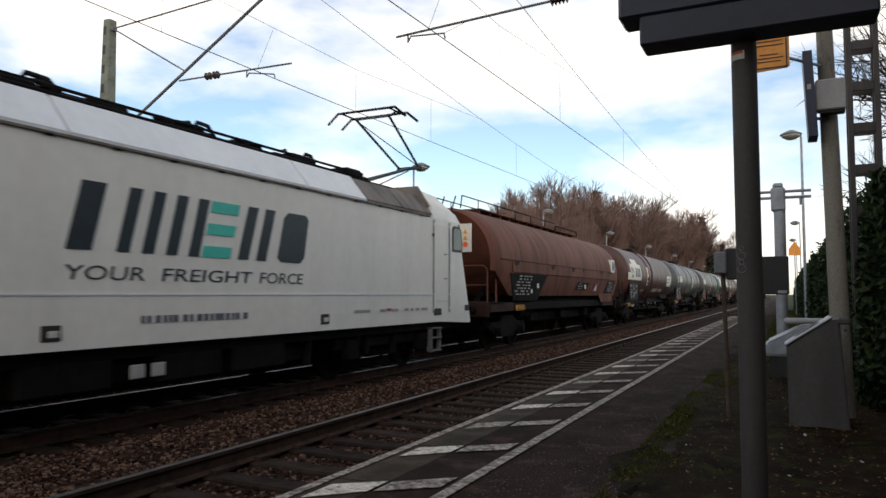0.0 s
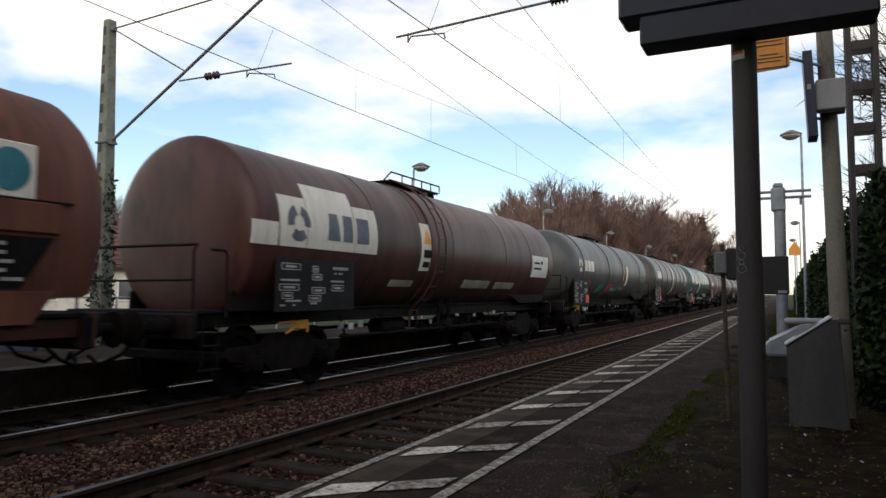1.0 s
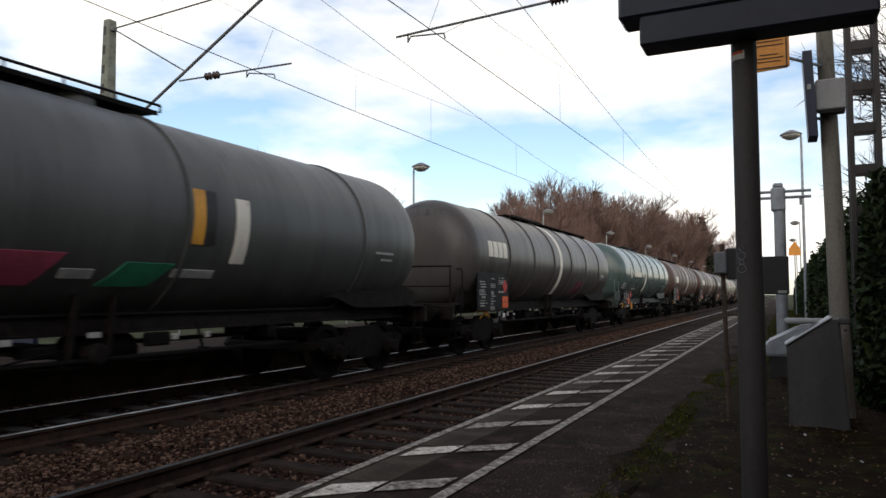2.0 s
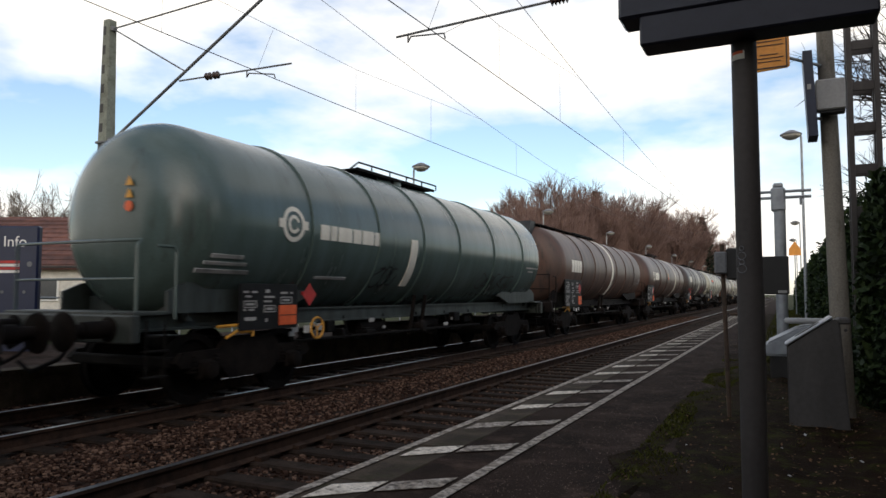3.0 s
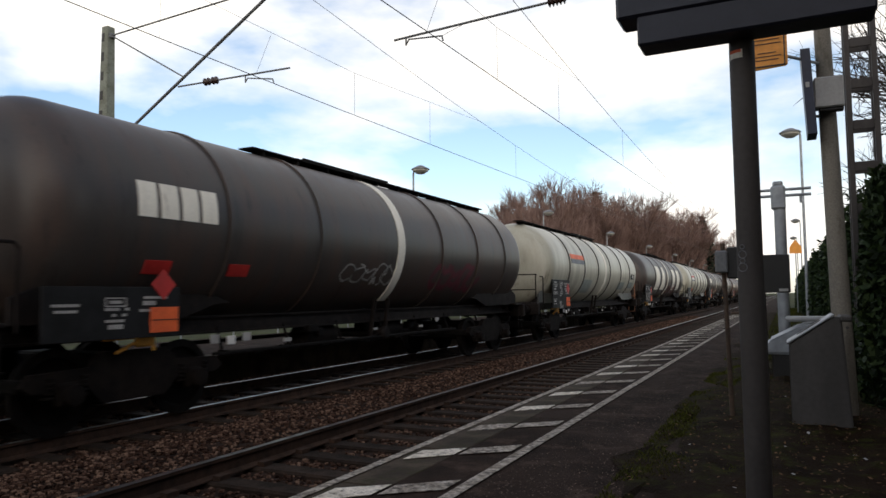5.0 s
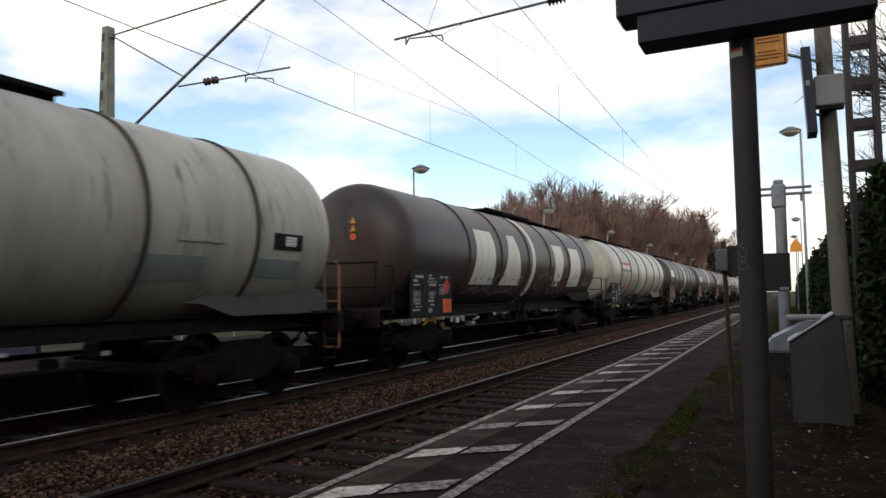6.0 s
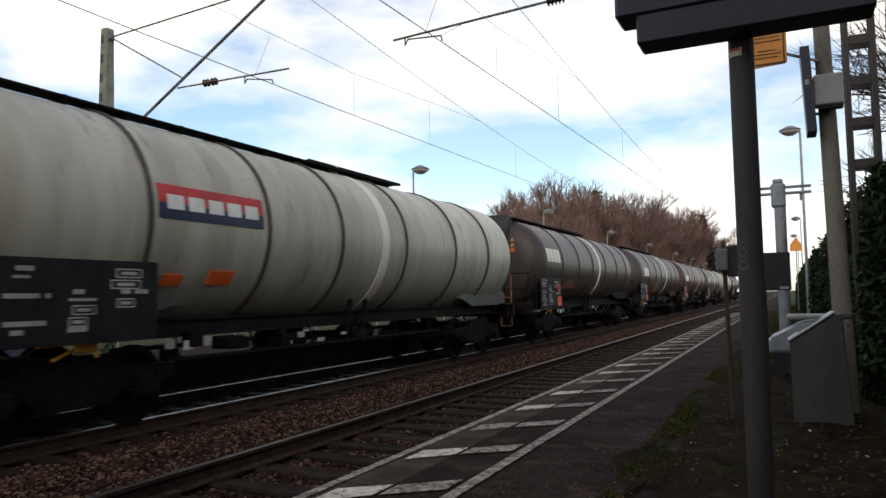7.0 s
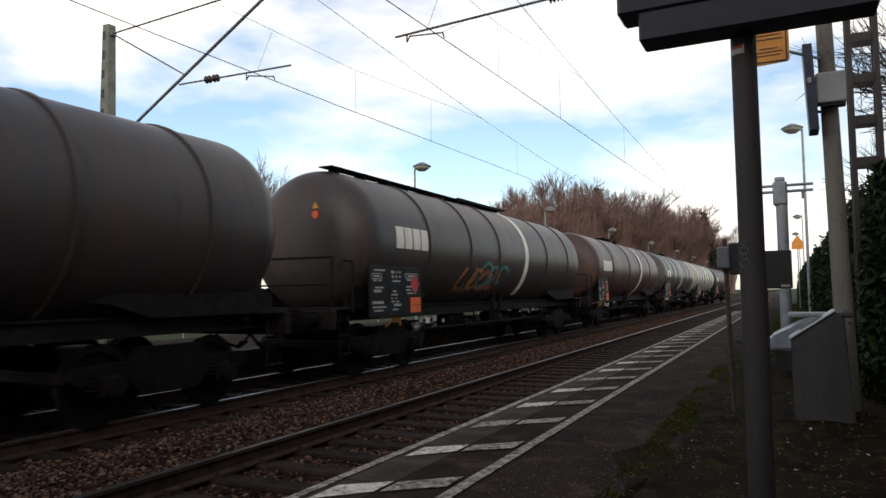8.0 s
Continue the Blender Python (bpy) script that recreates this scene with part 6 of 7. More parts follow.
# ---------------- things on the near platform ----------------
def foreground_board():
    t = thing("departure_board", Matrix.Translation((-0.15, 3.62, 0)), "dark navy departure board overhead on a grey steel post", "display board")
    bm = B()
    rod(bm, (0, 0, -0.05), (0, 0, 2.6), 0.057, 28)
    part("post", bm, M["post_dark"], t)
    bm = B()
    box(bm, 0.045, -0.10, 2.345, 1.0, 0.18, 0.15, 0.01)
    lower = part("lower_case", bm, M["display_navy"], t)
    bm = B()
    box(bm, 0.03, -0.10, 2.72, 1.17, 0.20, 0.62, 0.015)
    part("upper_case", bm, M["display_navy"], t)
    bm = B()
    ring_band(bm, 0.0565, 0.0580, -0.022, 0.018, 12, 210, 275)
    st = part("sticker", bm, M["cream"], t, "small torn red and white sticker", at=Matrix.Translation((0, 0, 2.205)) @ Matrix(((1, 0, 0, 0), (0, 0, 1, 0), (0, 1, 0, 0), (0, 0, 0, 1))))
    bm = B()
    ring_band(bm, 0.0575, 0.0586, 0.004, 0.018, 8, 212, 268)
    sr = part("sticker_top", bm, M["orange"], st)
    bm = B()
    for cy, r in ((1.25, 0.018), (1.19, 0.02), (1.22, 0.012), (1.285, 0.01)):
        prev = None
        for i in range(10):
            a = i * 0.75
            q = Vector((-0.03 + r * math.cos(a), -0.052 - 0.002, cy + r * math.sin(a)))
            q.y = -math.sqrt(max(0.0585 ** 2 - q.x ** 2, 0))
            if prev:
                rod(bm, prev, q, 0.002, 4)
            prev = q
    part("scratched_tag", bm, M["steel_grey"], t)
    return t


foreground_board()


def thin_post_box():
    t = thing("validator_post", Matrix.Translation((-0.455, 6.53, 0)), "thin rusty post with small grey and black boxes", "post")
    bm = B()
    rod(bm, (0, 0, -0.05), (-0.03, 0, 1.5), 0.019, 10)
    rod(bm, (0.02, 0, 0.9), (0.16, 0.05, 0.9), 0.012, 6)
    part("post", bm, M["thin_rust"], t)
    bm = B()
    box(bm, -0.04, -0.03, 1.34, 0.10, 0.10, 0.19, 0.012)
    part("grey_box", bm, M["steel_grey"], t)
    bm = B()
    box(bm, 0.06, 0.02, 1.33, 0.12, 0.12, 0.27, 0.012)
    part("black_box", bm, M["sign_black"], t)


thin_post_box()


def litter_bin():
    t = thing("litter_bin", Matrix.Translation((0.21, 6.56, 0)), "grey sheet-metal litter bin with slanted lid and oval opening", "litter bin")
    bm = B()
    m = Matrix(((1, 0, 0, 0), (0, 0, 1, -0.16), (0, 1, 0, 0), (0, 0, 0, 1)))
    prism(bm, [(-0.21, 0.0), (0.22, 0.0), (0.17, 0.87), (0.10, 0.87), (-0.215, 0.655)], 0.34, m)
    bmesh.ops.bevel(bm, geom=list(bm.edges), offset=0.014, segments=2, affect="EDGES")
    part("body", bm, M["bin_grey"], t)
    bm = B()
    ang = math.atan2(0.215, 0.315)
    mm = Matrix.Translation((-0.055, 0.01, 0.775)) @ Matrix.Rotation(-ang, 4, "Y")
    box(bm, 0, 0, 0, 0.42, 0.36, 0.018, 0.008)
    for v in bm.verts:
        v.co = mm @ v.co
    lid = part("lid", bm, M["bin_lid"], t, "pale metal lid")
    bm = B()
    spin(bm, [(0.02, 0.0), (0.13, 0.0), (0.13, 0.006), (0.02, 0.008)], 24, "Z")
    for v in bm.verts:
        v.co = mm @ Vector((v.co.x * 0.85, v.co.y * 0.55, v.co.z + 0.008))
    part("opening", bm, M["sign_black"], lid)
    bm = B()
    box(bm, 0.20, 0.0, 0.86, 0.09, 0.36, 0.05, 0.012)
    rod(bm, (0.205, -0.19, 0.79), (0.205, -0.165, 0.79), 0.012, 10)
    part("hinge_bar", bm, M["bin_grey"], t)


litter_bin()


def signal_post():
    t = thing("speaker_post", Matrix.Translation((0.415, 7.05, 0)), "weathered concrete post with grey box, blue case and orange notice", "post")
    bm = B()
    rod(bm, (0.02, 0, -0.05), (-0.06, 0, 4.4), 0.083, 20, 0.062)
    part("shaft", bm, M["concrete"], t)
    bm = B()
    box(bm, -0.02, -0.13, 2.80, 0.23, 0.14, 0.27, 0.012)
    part("grey_box", bm, M["box_grey"], t)
    bm = B()
    box(bm, -0.005, -0.12, 2.655, 0.19, 0.1, 0.03, 0.006)
    part("box_foot", bm, M["sign_black"], t)
    bm = B()
    m = Matrix(((1, 0, 0, -0.20), (0, 0, 1, -0.28), (0, 1, 0, 0), (0, 0, 0, 1)))
    prism(bm, [(-0.03, 3.18), (0.045, 3.18), (0.06, 2.8), (0.075, 2.43), (0.0, 2.43)], 0.30, m)
    case = part("blue_case", bm, M["case_blue"], t, "slim dark blue display case")
    bm = B()
    box(bm, -0.185, -0.283, 2.86, 0.03, 0.006, 0.045)
    part("small_plate", bm, M["box_grey"], case)
    bm = B()
    rod(bm, (-0.05, 0, 3.10), (-0.34, -0.4, 3.10), 0.014, 8)
    part("bracket_arm", bm, M["galvanised"], t)
    bm = B()
    rod(bm, (-0.05, 0, 2.62), (-0.18, -0.15, 2.62), 0.014, 8)
    part("bracket_arm", bm, M["galvanised"], t)
    bm = B()
    ring_band(bm, 0.06, 0.072, -0.02, 0.02, 16)
    part("collar", bm, M["galvanised"], t)
    # orange notice
    bm = B()
    prism(bm, [(-0.72, 2.955), (-0.35, 2.975), (-0.332, 2.99), (-0.332, 3.27), (-0.37, 3.36), (-0.47, 3.43), (-0.72, 3.43)], 0.02, Matrix(((1, 0, 0, 0), (0, 0, 1, -0.56), (0, 1, 0, 0), (0, 0, 0, 1))))
    sign = part("notice_sign", bm, M["sign_orange"], t, "orange notice with black border")
    bm = B()
    for z in (2.985, 3.28):
        box(bm, -0.50, -0.563, z, 0.30, 0.006, 0.010)
    for x in (-0.645, -0.355):
        box(bm, x, -0.563, 3.13, 0.010, 0.006, 0.30)
    box(bm, -0.50, -0.563, 3.325, 0.26, 0.006, 0.014)
    box(bm, -0.45, -0.563, 3.39, 0.10, 0.006, 0.05)
    for z, wd in ((3.215, 0.20), (3.18, 0.22), (3.10, 0.14), (3.07, 0.22), (3.04, 0.18)):
        box(bm, -0.49, -0.563, z, wd, 0.005, 0.006)
    part("notice_print", bm, M["sign_black"], sign)


signal_post()


def bench_block():
    t = thing("planter_bench", Matrix.Translation((0.12, 10.2, 0)), "low grey moulded bench block with a rounded lid", "bench")
    bm = B()
    m = Matrix(((1, 0, 0, 0), (0, 0, 1, -0.4), (0, 1, 0, 0), (0, 0, 0, 1)))
    prism(bm, [(-0.42, 0.30), (-0.36, 0.46), (0.02, 0.66), (0.45, 0.72), (0.45, 0.30)], 0.9, m)
    bmesh.ops.bevel(bm, geom=list(bm.edges), offset=0.03, segments=2, affect="EDGES")
    part("shell", bm, M["galvanised"], t)
    bm = B()
    box(bm, 0.06, 0.05, 0.15, 0.76, 0.8, 0.34, 0.02)
    part("base", bm, M["sign_black"], t)
    bm = B()
    box(bm, 0.1, 0.1, 0.73, 0.5, 0.5, 0.06, 0.02)
    part("lid", bm, M["box_grey"], t)


bench_block()


def camera_post():
    t = thing("platform_post", Matrix.Translation((-0.043, 11.6, 0.06)), "blue-grey steel post with head box and cross arms", "post")
    bm = B()
    rod(bm, (-0.01, 0, -0.11), (-0.005, 0, 2.25), 0.080, 18)
    part("shaft", bm, M["galvanised"], t)
    bm = B()
    box(bm, -0.02, 0, 2.42, 0.20, 0.20, 0.36, 0.03)
    box(bm, -0.02, 0, 2.63, 0.14, 0.14, 0.07, 0.02)
    part("head_box", bm, M["galvanised"], t)
    for sx in (-1, 1):
        bm = B()
        for z in (2.54, 2.45):
            rod(bm, (sx * 0.1 - 0.02, 0, z), (sx * 0.44 - 0.02, 0, z), 0.022, 8)
        rod(bm, (sx * 0.30 - 0.02, 0, 2.45), (sx * 0.30 - 0.02, 0, 2.33), 0.02, 6)
        part("cross_arm", bm, M["galvanised"], t)
    b = thing("timetable_case", Matrix.Translation((-0.13, 8.6, 0)), "black timetable case seen from behind, on a dark post", "display case")
    bm = B()
    box(bm, 0.0, 0, 1.28, 0.34, 0.05, 0.42, 0.01)
    part("case", bm, M["sign_black"], b)
    bm = B()
    box(bm, 0.10, -0.03, 1.10, 0.09, 0.008, 0.03)
    part("label_plate", bm, M["box_grey"], b)
    bm = B()
    rod(bm, (-0.1, 0, -0.05), (-0.1, 0, 1.2), 0.02, 8)
    part("stand", bm, M["post_dark"], b)


camera_post()


def street_lamp(x, y, h, group):
    t = thing("platform_lamp", Matrix.Translation((x, y, 0)), "slim platform lamp with a hat-shaped head", "lamp post", group)
    bm = B()
    rod(bm, (0, 0, -0.05), (0, 0, h - 0.1), 0.055, 12, 0.035)
    path_rod(bm, [Vector((0, 0, h - 0.12)), Vector((-0.03, 0, h + 0.02)), Vector((-0.2, 0, h + 0.05))], 0.03, 8)
    part("pole", bm, M["galvanised"], t)
    bm = B()
    spin(bm, [(0.05, 0.16), (0.12, 0.14), (0.33, 0.03), (0.34, 0.0)], 20, "Z", (-0.30, 0, h))
    hood = part("hood", bm, M["steel_grey"], t)
    bm = B()
    spin(bm, [(0.30, 0.0), (0.28, -0.06), (0.14, -0.15), (0.04, -0.17)], 20, "Z", (-0.30, 0, h))
    part("lens", bm, M["lamp_glass"], t, "pale lamp bowl")
    return t


street_lamp(0.60, 26.0, 6.38, "lamps along the near platform")
for y in (57.0, 75.0):
    street_lamp(1.05, y, 6.25, "lamps along the near platform")
for y in (22.9, 38.5, 54.3, 71.3, 89.0, 106.0, 124.0):
    lamp = street_lamp(-12.0 + 0.30, y, 5.75, "lamps along the far platform")
    lamp.rotation_euler = (0, 0, math.pi)
    lamp.location.x = -12.3

# a far warning triangle on its post
tri = thing("warning_sign", Matrix.Translation((0.5, 42, 0)), "orange triangular warning sign on a post", "road sign")
bm = B()
rod(bm, (0, 0, -0.05), (0, 0, 3.3), 0.03, 8)
part("post", bm, M["galvanised"], tri)
bm = B()
prism(bm, [(-0.3, 3.15), (0.3, 3.15), (0.28, 3.5), (0, 3.9), (-0.28, 3.5)], 0.03, Matrix(((1, 0, 0, 0), (0, 0, 1, -0.05), (0, 1, 0, 0), (0, 0, 0, 1))))
part("plate", bm, M["sign_orange"], tri)


# ---------------- beyond the far platform ----------------
def info_column():
    t = thing("info_column", Matrix.Translation((-13.0, 8.45, 0)) @ Matrix.Rotation(radians(-62), 4, "Z"), "dark blue information column with white lettering", "information sign")
    bm = B()
    box(bm, 0, 0, 1.12, 0.16, 0.86, 2.44, 0.03)
    part("body", bm, M["info_blue"], t)
    me = letters("Info", 0.20)
    me.materials.append(M["white"])
    part("lettering", me, None, t, at=Matrix(((0, 0, 1, 0.083), (1, 0, 0, -0.22), (0, 1, 0, 1.95), (0, 0, 0, 1))))
    for z, mn in ((1.66, "red"), (1.60, "white"), (1.54, "red"), (1.48, "white")):
        bm = B()
        box(bm, 0.083, -0.08, z, 0.006, 0.36, 0.05)
        part("notice_strip", bm, M[mn], t)
    bm = B()
    rod(bm, (0.08, 0.28, 1.62), (0.09, 0.28, 1.62), 0.05, 14)
    for y, z in ((-0.2, 1.1), (0.2, 1.1), (0.05, 0.75), (0.05, 0.6)):
        rod(bm, (0.08, y, z), (0.09, y, z), 0.03, 10)
    part("button", bm, M["steel_grey"], t)


info_column()


def cottage(x, y, turn, L, W, eave, ridge, wall_mat, label):
    t = thing("house", Matrix.Translation((x, y, -0.06)) @ Matrix.Rotation(radians(turn), 4, "Z"), label, "house")
    bm = B()
    prism(bm, [(-W / 2, 0), (W / 2, 0), (W / 2, eave), (0, ridge - 0.15), (-W / 2, eave)], L, Matrix(((0, 0, 1, -L / 2), (1, 0, 0, 0), (0, 1, 0, 0), (0, 0, 0, 1))))
    part("wall", bm, M[wall_mat], t, smooth=0)
    slope = math.atan2(ridge - eave, W / 2)
    run = math.hypot(ridge - eave, W / 2) + 0.4
    for sy in (-1, 1):
        n = 12
        for k in range(n):
            bm = B()
            d = (k + 0.5) / n * run
            yy = sy * d * math.cos(slope)
            zz = ridge - d * math.sin(slope)
            box(bm, 0, yy, zz + 0.05, L + 0.5, run / n + 0.05, 0.05, 0.0, Matrix.Rotation(-sy * (slope - 0.09), 4, "X"))
            part("tile_course", bm, M["roof_tile"], t, smooth=0)
    bm = B()
    box(bm, L * 0.28, -0.5, ridge + 0.1, 0.7, 0.5, 1.3, 0.02)
    box(bm, L * 0.28, -0.5, ridge + 0.78, 0.8, 0.6, 0.08, 0.01)
    part("chimney", bm, M["concrete"], t)
    for u in (-L * 0.36, -L * 0.12, L * 0.10, L * 0.34):
        bm = B()
        box(bm, u, -W / 2 - 0.03, eave * 0.55, 1.0, 0.08, eave * 0.42, 0.01)
        fr = part("window", bm, M["white"], t)
        bm = B()
        box(bm, u, -W / 2 - 0.07, eave * 0.55, 0.84, 0.03, eave * 0.36)
        part("pane", bm, M["glass_dark"], fr)
    bm = B()
    box(bm, 0, -W / 2 - 0.35, eave - 0.05, L + 0.5, 0.10, 0.10, 0.02)
    part("gutter", bm, M["post_dark"], t)
    return t


cottage(-32.5, 23.5, 26, 15, 8, 2.35, 4.9, "render_white", "low white-rendered house with a red-brown tiled roof")
cottage(-30.0, 52.0, 60, 12, 8, 3.0, 6.2, "brick_red", "red brick house behind the far platform")

# low fence and hedge behind the far platform
fence = thing("platform_fence", Matrix.Translation((-14.6, 0, 0)), "low grey railing behind the far platform", "fence")
for y in np.arange(-6, 70, 2.0):
    bm = B()
    rod(bm, (0, y, -0.06), (0, y, 1.0), 0.025, 6)
    part("fence_post", bm, M["galvanised"], fence)
for z in (0.5, 0.98):
    bm = B()
    rod(bm, (0, -6, z), (0, 70, z), 0.02, 6)
    part("fence_rail", bm, M["galvanised"], fence)


# ---------------- trees, hedge, ground cover ----------------
def limb_quads(v, f, a, b, r0, r1):
    """A three-sided tapering twig from a to b."""
    d = b - a
    L = np.linalg.norm(d)
    if L < 1e-6:
        return
    d = d / L
    h = np.array((0.0, 0.0, 1.0)) if abs(d[2]) < 0.9 else np.array((1.0, 0.0, 0.0))
    u = np.cross(d, h)
    u /= np.linalg.norm(u)
    w = np.cross(d, u)
    k = len(v)
    for p, r in ((a, r0), (b, r1)):
        for i in range(3):
            c, s = math.cos(2.094 * i), math.sin(2.094 * i)
            v.append(tuple(p + (u * c + w * s) * r))
    for i in range(3):
        j = (i + 1) % 3
        f.append((k + i, k + j, k + 3 + j, k + 3 + i))


def bare_tree(seed, height, spread, levels=5, forks=(3, 4), upright=0.5, trunk=0.16, fine=0.02):
    """Meshes of a leafless tree: trunk with limbs, and the crown of twigs."""
    rng = np.random.default_rng(seed)
    tv, tf, cv, cf = [], [], [], []
    def grow(a, d, L, r, lev):
        bend = rng.normal(0, 0.12, 3)
        mid = a + d * L * 0.5
        d2 = d + bend
        d2 /= np.linalg.norm(d2)
        b = mid + d2 * L * 0.5
        v, f = (tv, tf) if lev < 2 else (cv, cf)
        if lev < 3:
            limb_quads(v, f, a, mid, r, r * 0.8)
            limb_quads(v, f, mid, b, r * 0.8, r * 0.62)
        else:
            limb_quads(v, f, a, b, r, r * 0.55)
        if lev >= levels:
            return
        for k in range(rng.integers(forks[0], forks[1] + 1)):
            t = 1.0 if k == 0 else rng.uniform(0.35, 1.0)
            p = a + (b - a) * t
            nd = d2 + rng.normal(0, spread, 3) + np.array((0, 0, upright * 0.25))
            nd /= np.linalg.norm(nd)
            grow(p, nd, L * rng.uniform(0.58, 0.80), max(r * 0.60, fine), lev + 1)
    stems = 1 if trunk > 0.1 else 5
    for s in range(stems):
        d = np.array((rng.normal(0, 0.12), rng.normal(0, 0.12), 1.0))
        grow(np.array((rng.normal(0, 0.25) * (stems > 1), rng.normal(0, 0.25) * (stems > 1), -0.1)), d / np.linalg.norm(d), height * 0.30, trunk, 0)
    return tv, tf, cv, cf


def tree_kind(name, seed, height, spread, levels, forks, upright, trunk, twig, fine=0.02):
    tv, tf, cv, cf = bare_tree(seed, height, spread, levels, forks, upright, trunk, fine)
    return fast_mesh(name + "_trunk", tv, tf, M["bark"]), fast_mesh(name + "_crown", cv, cf, M[twig]), max(q[2] for q in cv)


def plant(kind, x, y, h, turn, label, group):
    s = h / kind[2]
    t = thing("tree", Matrix.Translation((x, y, -0.06)) @ Matrix.Rotation(turn, 4, "Z") @ Matrix.Scale(s, 4), label, "tree", group)
    part("trunk", kind[0], None, t)
    part("crown", kind[1], None, t)
    return t


KINDS = [tree_kind("grove", 40 + k, 13.0, 0.30, 6, (3, 5), 1.0, 0.15, "twig", 0.013) for k in range(4)]
PALE = [tree_kind("garden", 60 + k, 9.5, 0.38, 6, (3, 4), 0.8, 0.14, "twig_pale", 0.009) for k in range(2)]
NEAR_TREE = tree_kind("branchy", 71, 8.0, 0.42, 6, (3, 4), 0.5, 0.10, "twig_dark", 0.004)
rnd = random.Random(7)
# reddish-brown grove beyond the far platform, running along the line
row = [(-21.5, 55.5, 8.6), (-20.6, 57.5, 9.8), (-20.3, 60.5, 11.0), (-20.2, 65, 11.6), (-20, 70, 12.2), (-19.2, 75, 12.6), (-19, 80, 13.2), (-18.4, 84, 13.2), (-18, 88, 13.4), (-17.4, 92, 13.2), (-17, 97, 13.2), (-16.6, 103, 13.4),
       (-16.2, 109, 13.6), (-16, 116, 13.8), (-15.6, 124, 14.4), (-15.2, 132, 14.8), (-14.8, 140, 15.2), (-14.5, 150, 15.5), (-14.2, 160, 15.6), (-14, 172, 15.6), (-14, 186, 15.4), (-14, 200, 15.0), (-14, 214, 14.2)]
for i, (x, y, h) in enumerate(row):
    plant(KINDS[i % 4], x + rnd.uniform(-0.4, 0.4), y, h * (min(0.94 + 0.03 * i, 1.08) - 0.012 * max(i - 11, 0)) * rnd.uniform(0.96, 1.05), rnd.uniform(0, 6.28), "leafless red-brown tree in a trackside grove", "grove along the line")
for i, (x, y, h) in enumerate(row[:18]):
    plant(KINDS[(i + 2) % 4], x - rnd.uniform(2, 4), y + 4 + rnd.uniform(-1, 1), h * (min(0.88 + 0.03 * i, 1.05) - 0.012 * max(i - 11, 0)) * rnd.uniform(0.98, 1.08), rnd.uniform(0, 6.28), "leafless red-brown tree deep in the grove", "grove along the line")
# bare garden trees behind the houses
for i, (x, y, h) in enumerate([(-46, 22, 9.0), (-47, 30, 9.5), (-45, 36, 10), (-50, 26, 9.5), (-45, 52, 14.0), (-48, 17, 8.0), (-46, 42, 10), (-44, 33, 9.0), (-46, 78, 15)]):
    plant(PALE[i % 2], x, y, h, rnd.uniform(0, 6.28), "leafless garden tree with pale twigs", "garden trees")
# bare trees over the hedge on the near side
plant(NEAR_TREE, 4.6, 15.0, 8.5, 1.0, "leafless tree standing over the hedge", "trees over the hedge")
plant(NEAR_TREE, 4.0, 11.0, 7.5, 2.6, "leafless tree standing over the hedge", "trees over the hedge")


def brush(name, boxes, seed, label):
    """Thicket of upright twigs filling the foot of the grove."""
    rng = np.random.default_rng(seed)
    v, f = [], []
    for x0, x1, y0, y1, h, n in boxes:
        for _ in range(n):
            a = np.array((rng.uniform(x0, x1), rng.uniform(y0, y1), -0.06))
            L = h * rng.uniform(0.45, 1.0)
            b = a + np.array((rng.normal(0, 0.25), rng.normal(0, 0.25), L))
            limb_quads(v, f, a, b, 0.022, 0.008)
            for _ in range(3):
                p = a + (b - a) * rng.uniform(0.3, 0.95)
                limb_quads(v, f, p, p + np.array((rng.normal(0, 0.4), rng.normal(0, 0.4), rng.uniform(0.2, 0.9))), 0.011, 0.005)
    ob = new(name, fast_mesh(name, v, f, M["twig"]))
    tagged(ob, label, "undergrowth", kind="stuff")


boxes = [(-23, -19.5, 58, 66, 7.4, 2200), (-22, -18, 66, 80, 9.6, 3400), (-20, -16.5, 80, 105, 11.6, 4200), (-18.5, -15, 105, 140, 11.4, 4200), (-17, -14, 140, 175, 11.4, 3400), (-16, -13.5, 175, 215, 11, 3000)]
brush("undergrowth", boxes, 3, "dense red-brown undergrowth below the grove")


def conifer(x, y, h, r, label):
    t = thing("conifer", Matrix.Translation((x, y, -0.06)), label, "tree", "dark conifers")
    rng = np.random.default_rng(int(h * 10))
    bm = B()
    rod(bm, (0, 0, 0), (0, 0, h * 0.95), 0.2, 8, 0.03)
    part("trunk", bm, M["bark"], t)
    v, f = [], []
    for k in range(2600):
        z = h * (0.12 + 0.88 * rng.random() ** 0.8)
        rr = r * (1 - (z / h) ** 1.6) * rng.uniform(0.35, 1.05) + 0.1
        a = rng.uniform(0, 6.28)
        p = np.array((rr * math.cos(a), rr * math.sin(a), z))
        u, w2 = rng.normal(0, 0.22, 3), rng.normal(0, 0.22, 3)
        i = len(v)
        v += [tuple(p), tuple(p + u), tuple(p + u + w2), tuple(p + w2)]
        f.append((i, i + 1, i + 2, i + 3))
    part("crown", fast_mesh("conifer_crown", v, f, M["conifer"]), None, t)


conifer(-14.6, 148, 16.2, 3.6, "dark rounded conifer among bare trees")
conifer(-25, 104, 16.2, 1.3, "slender dark spruce above the grove")


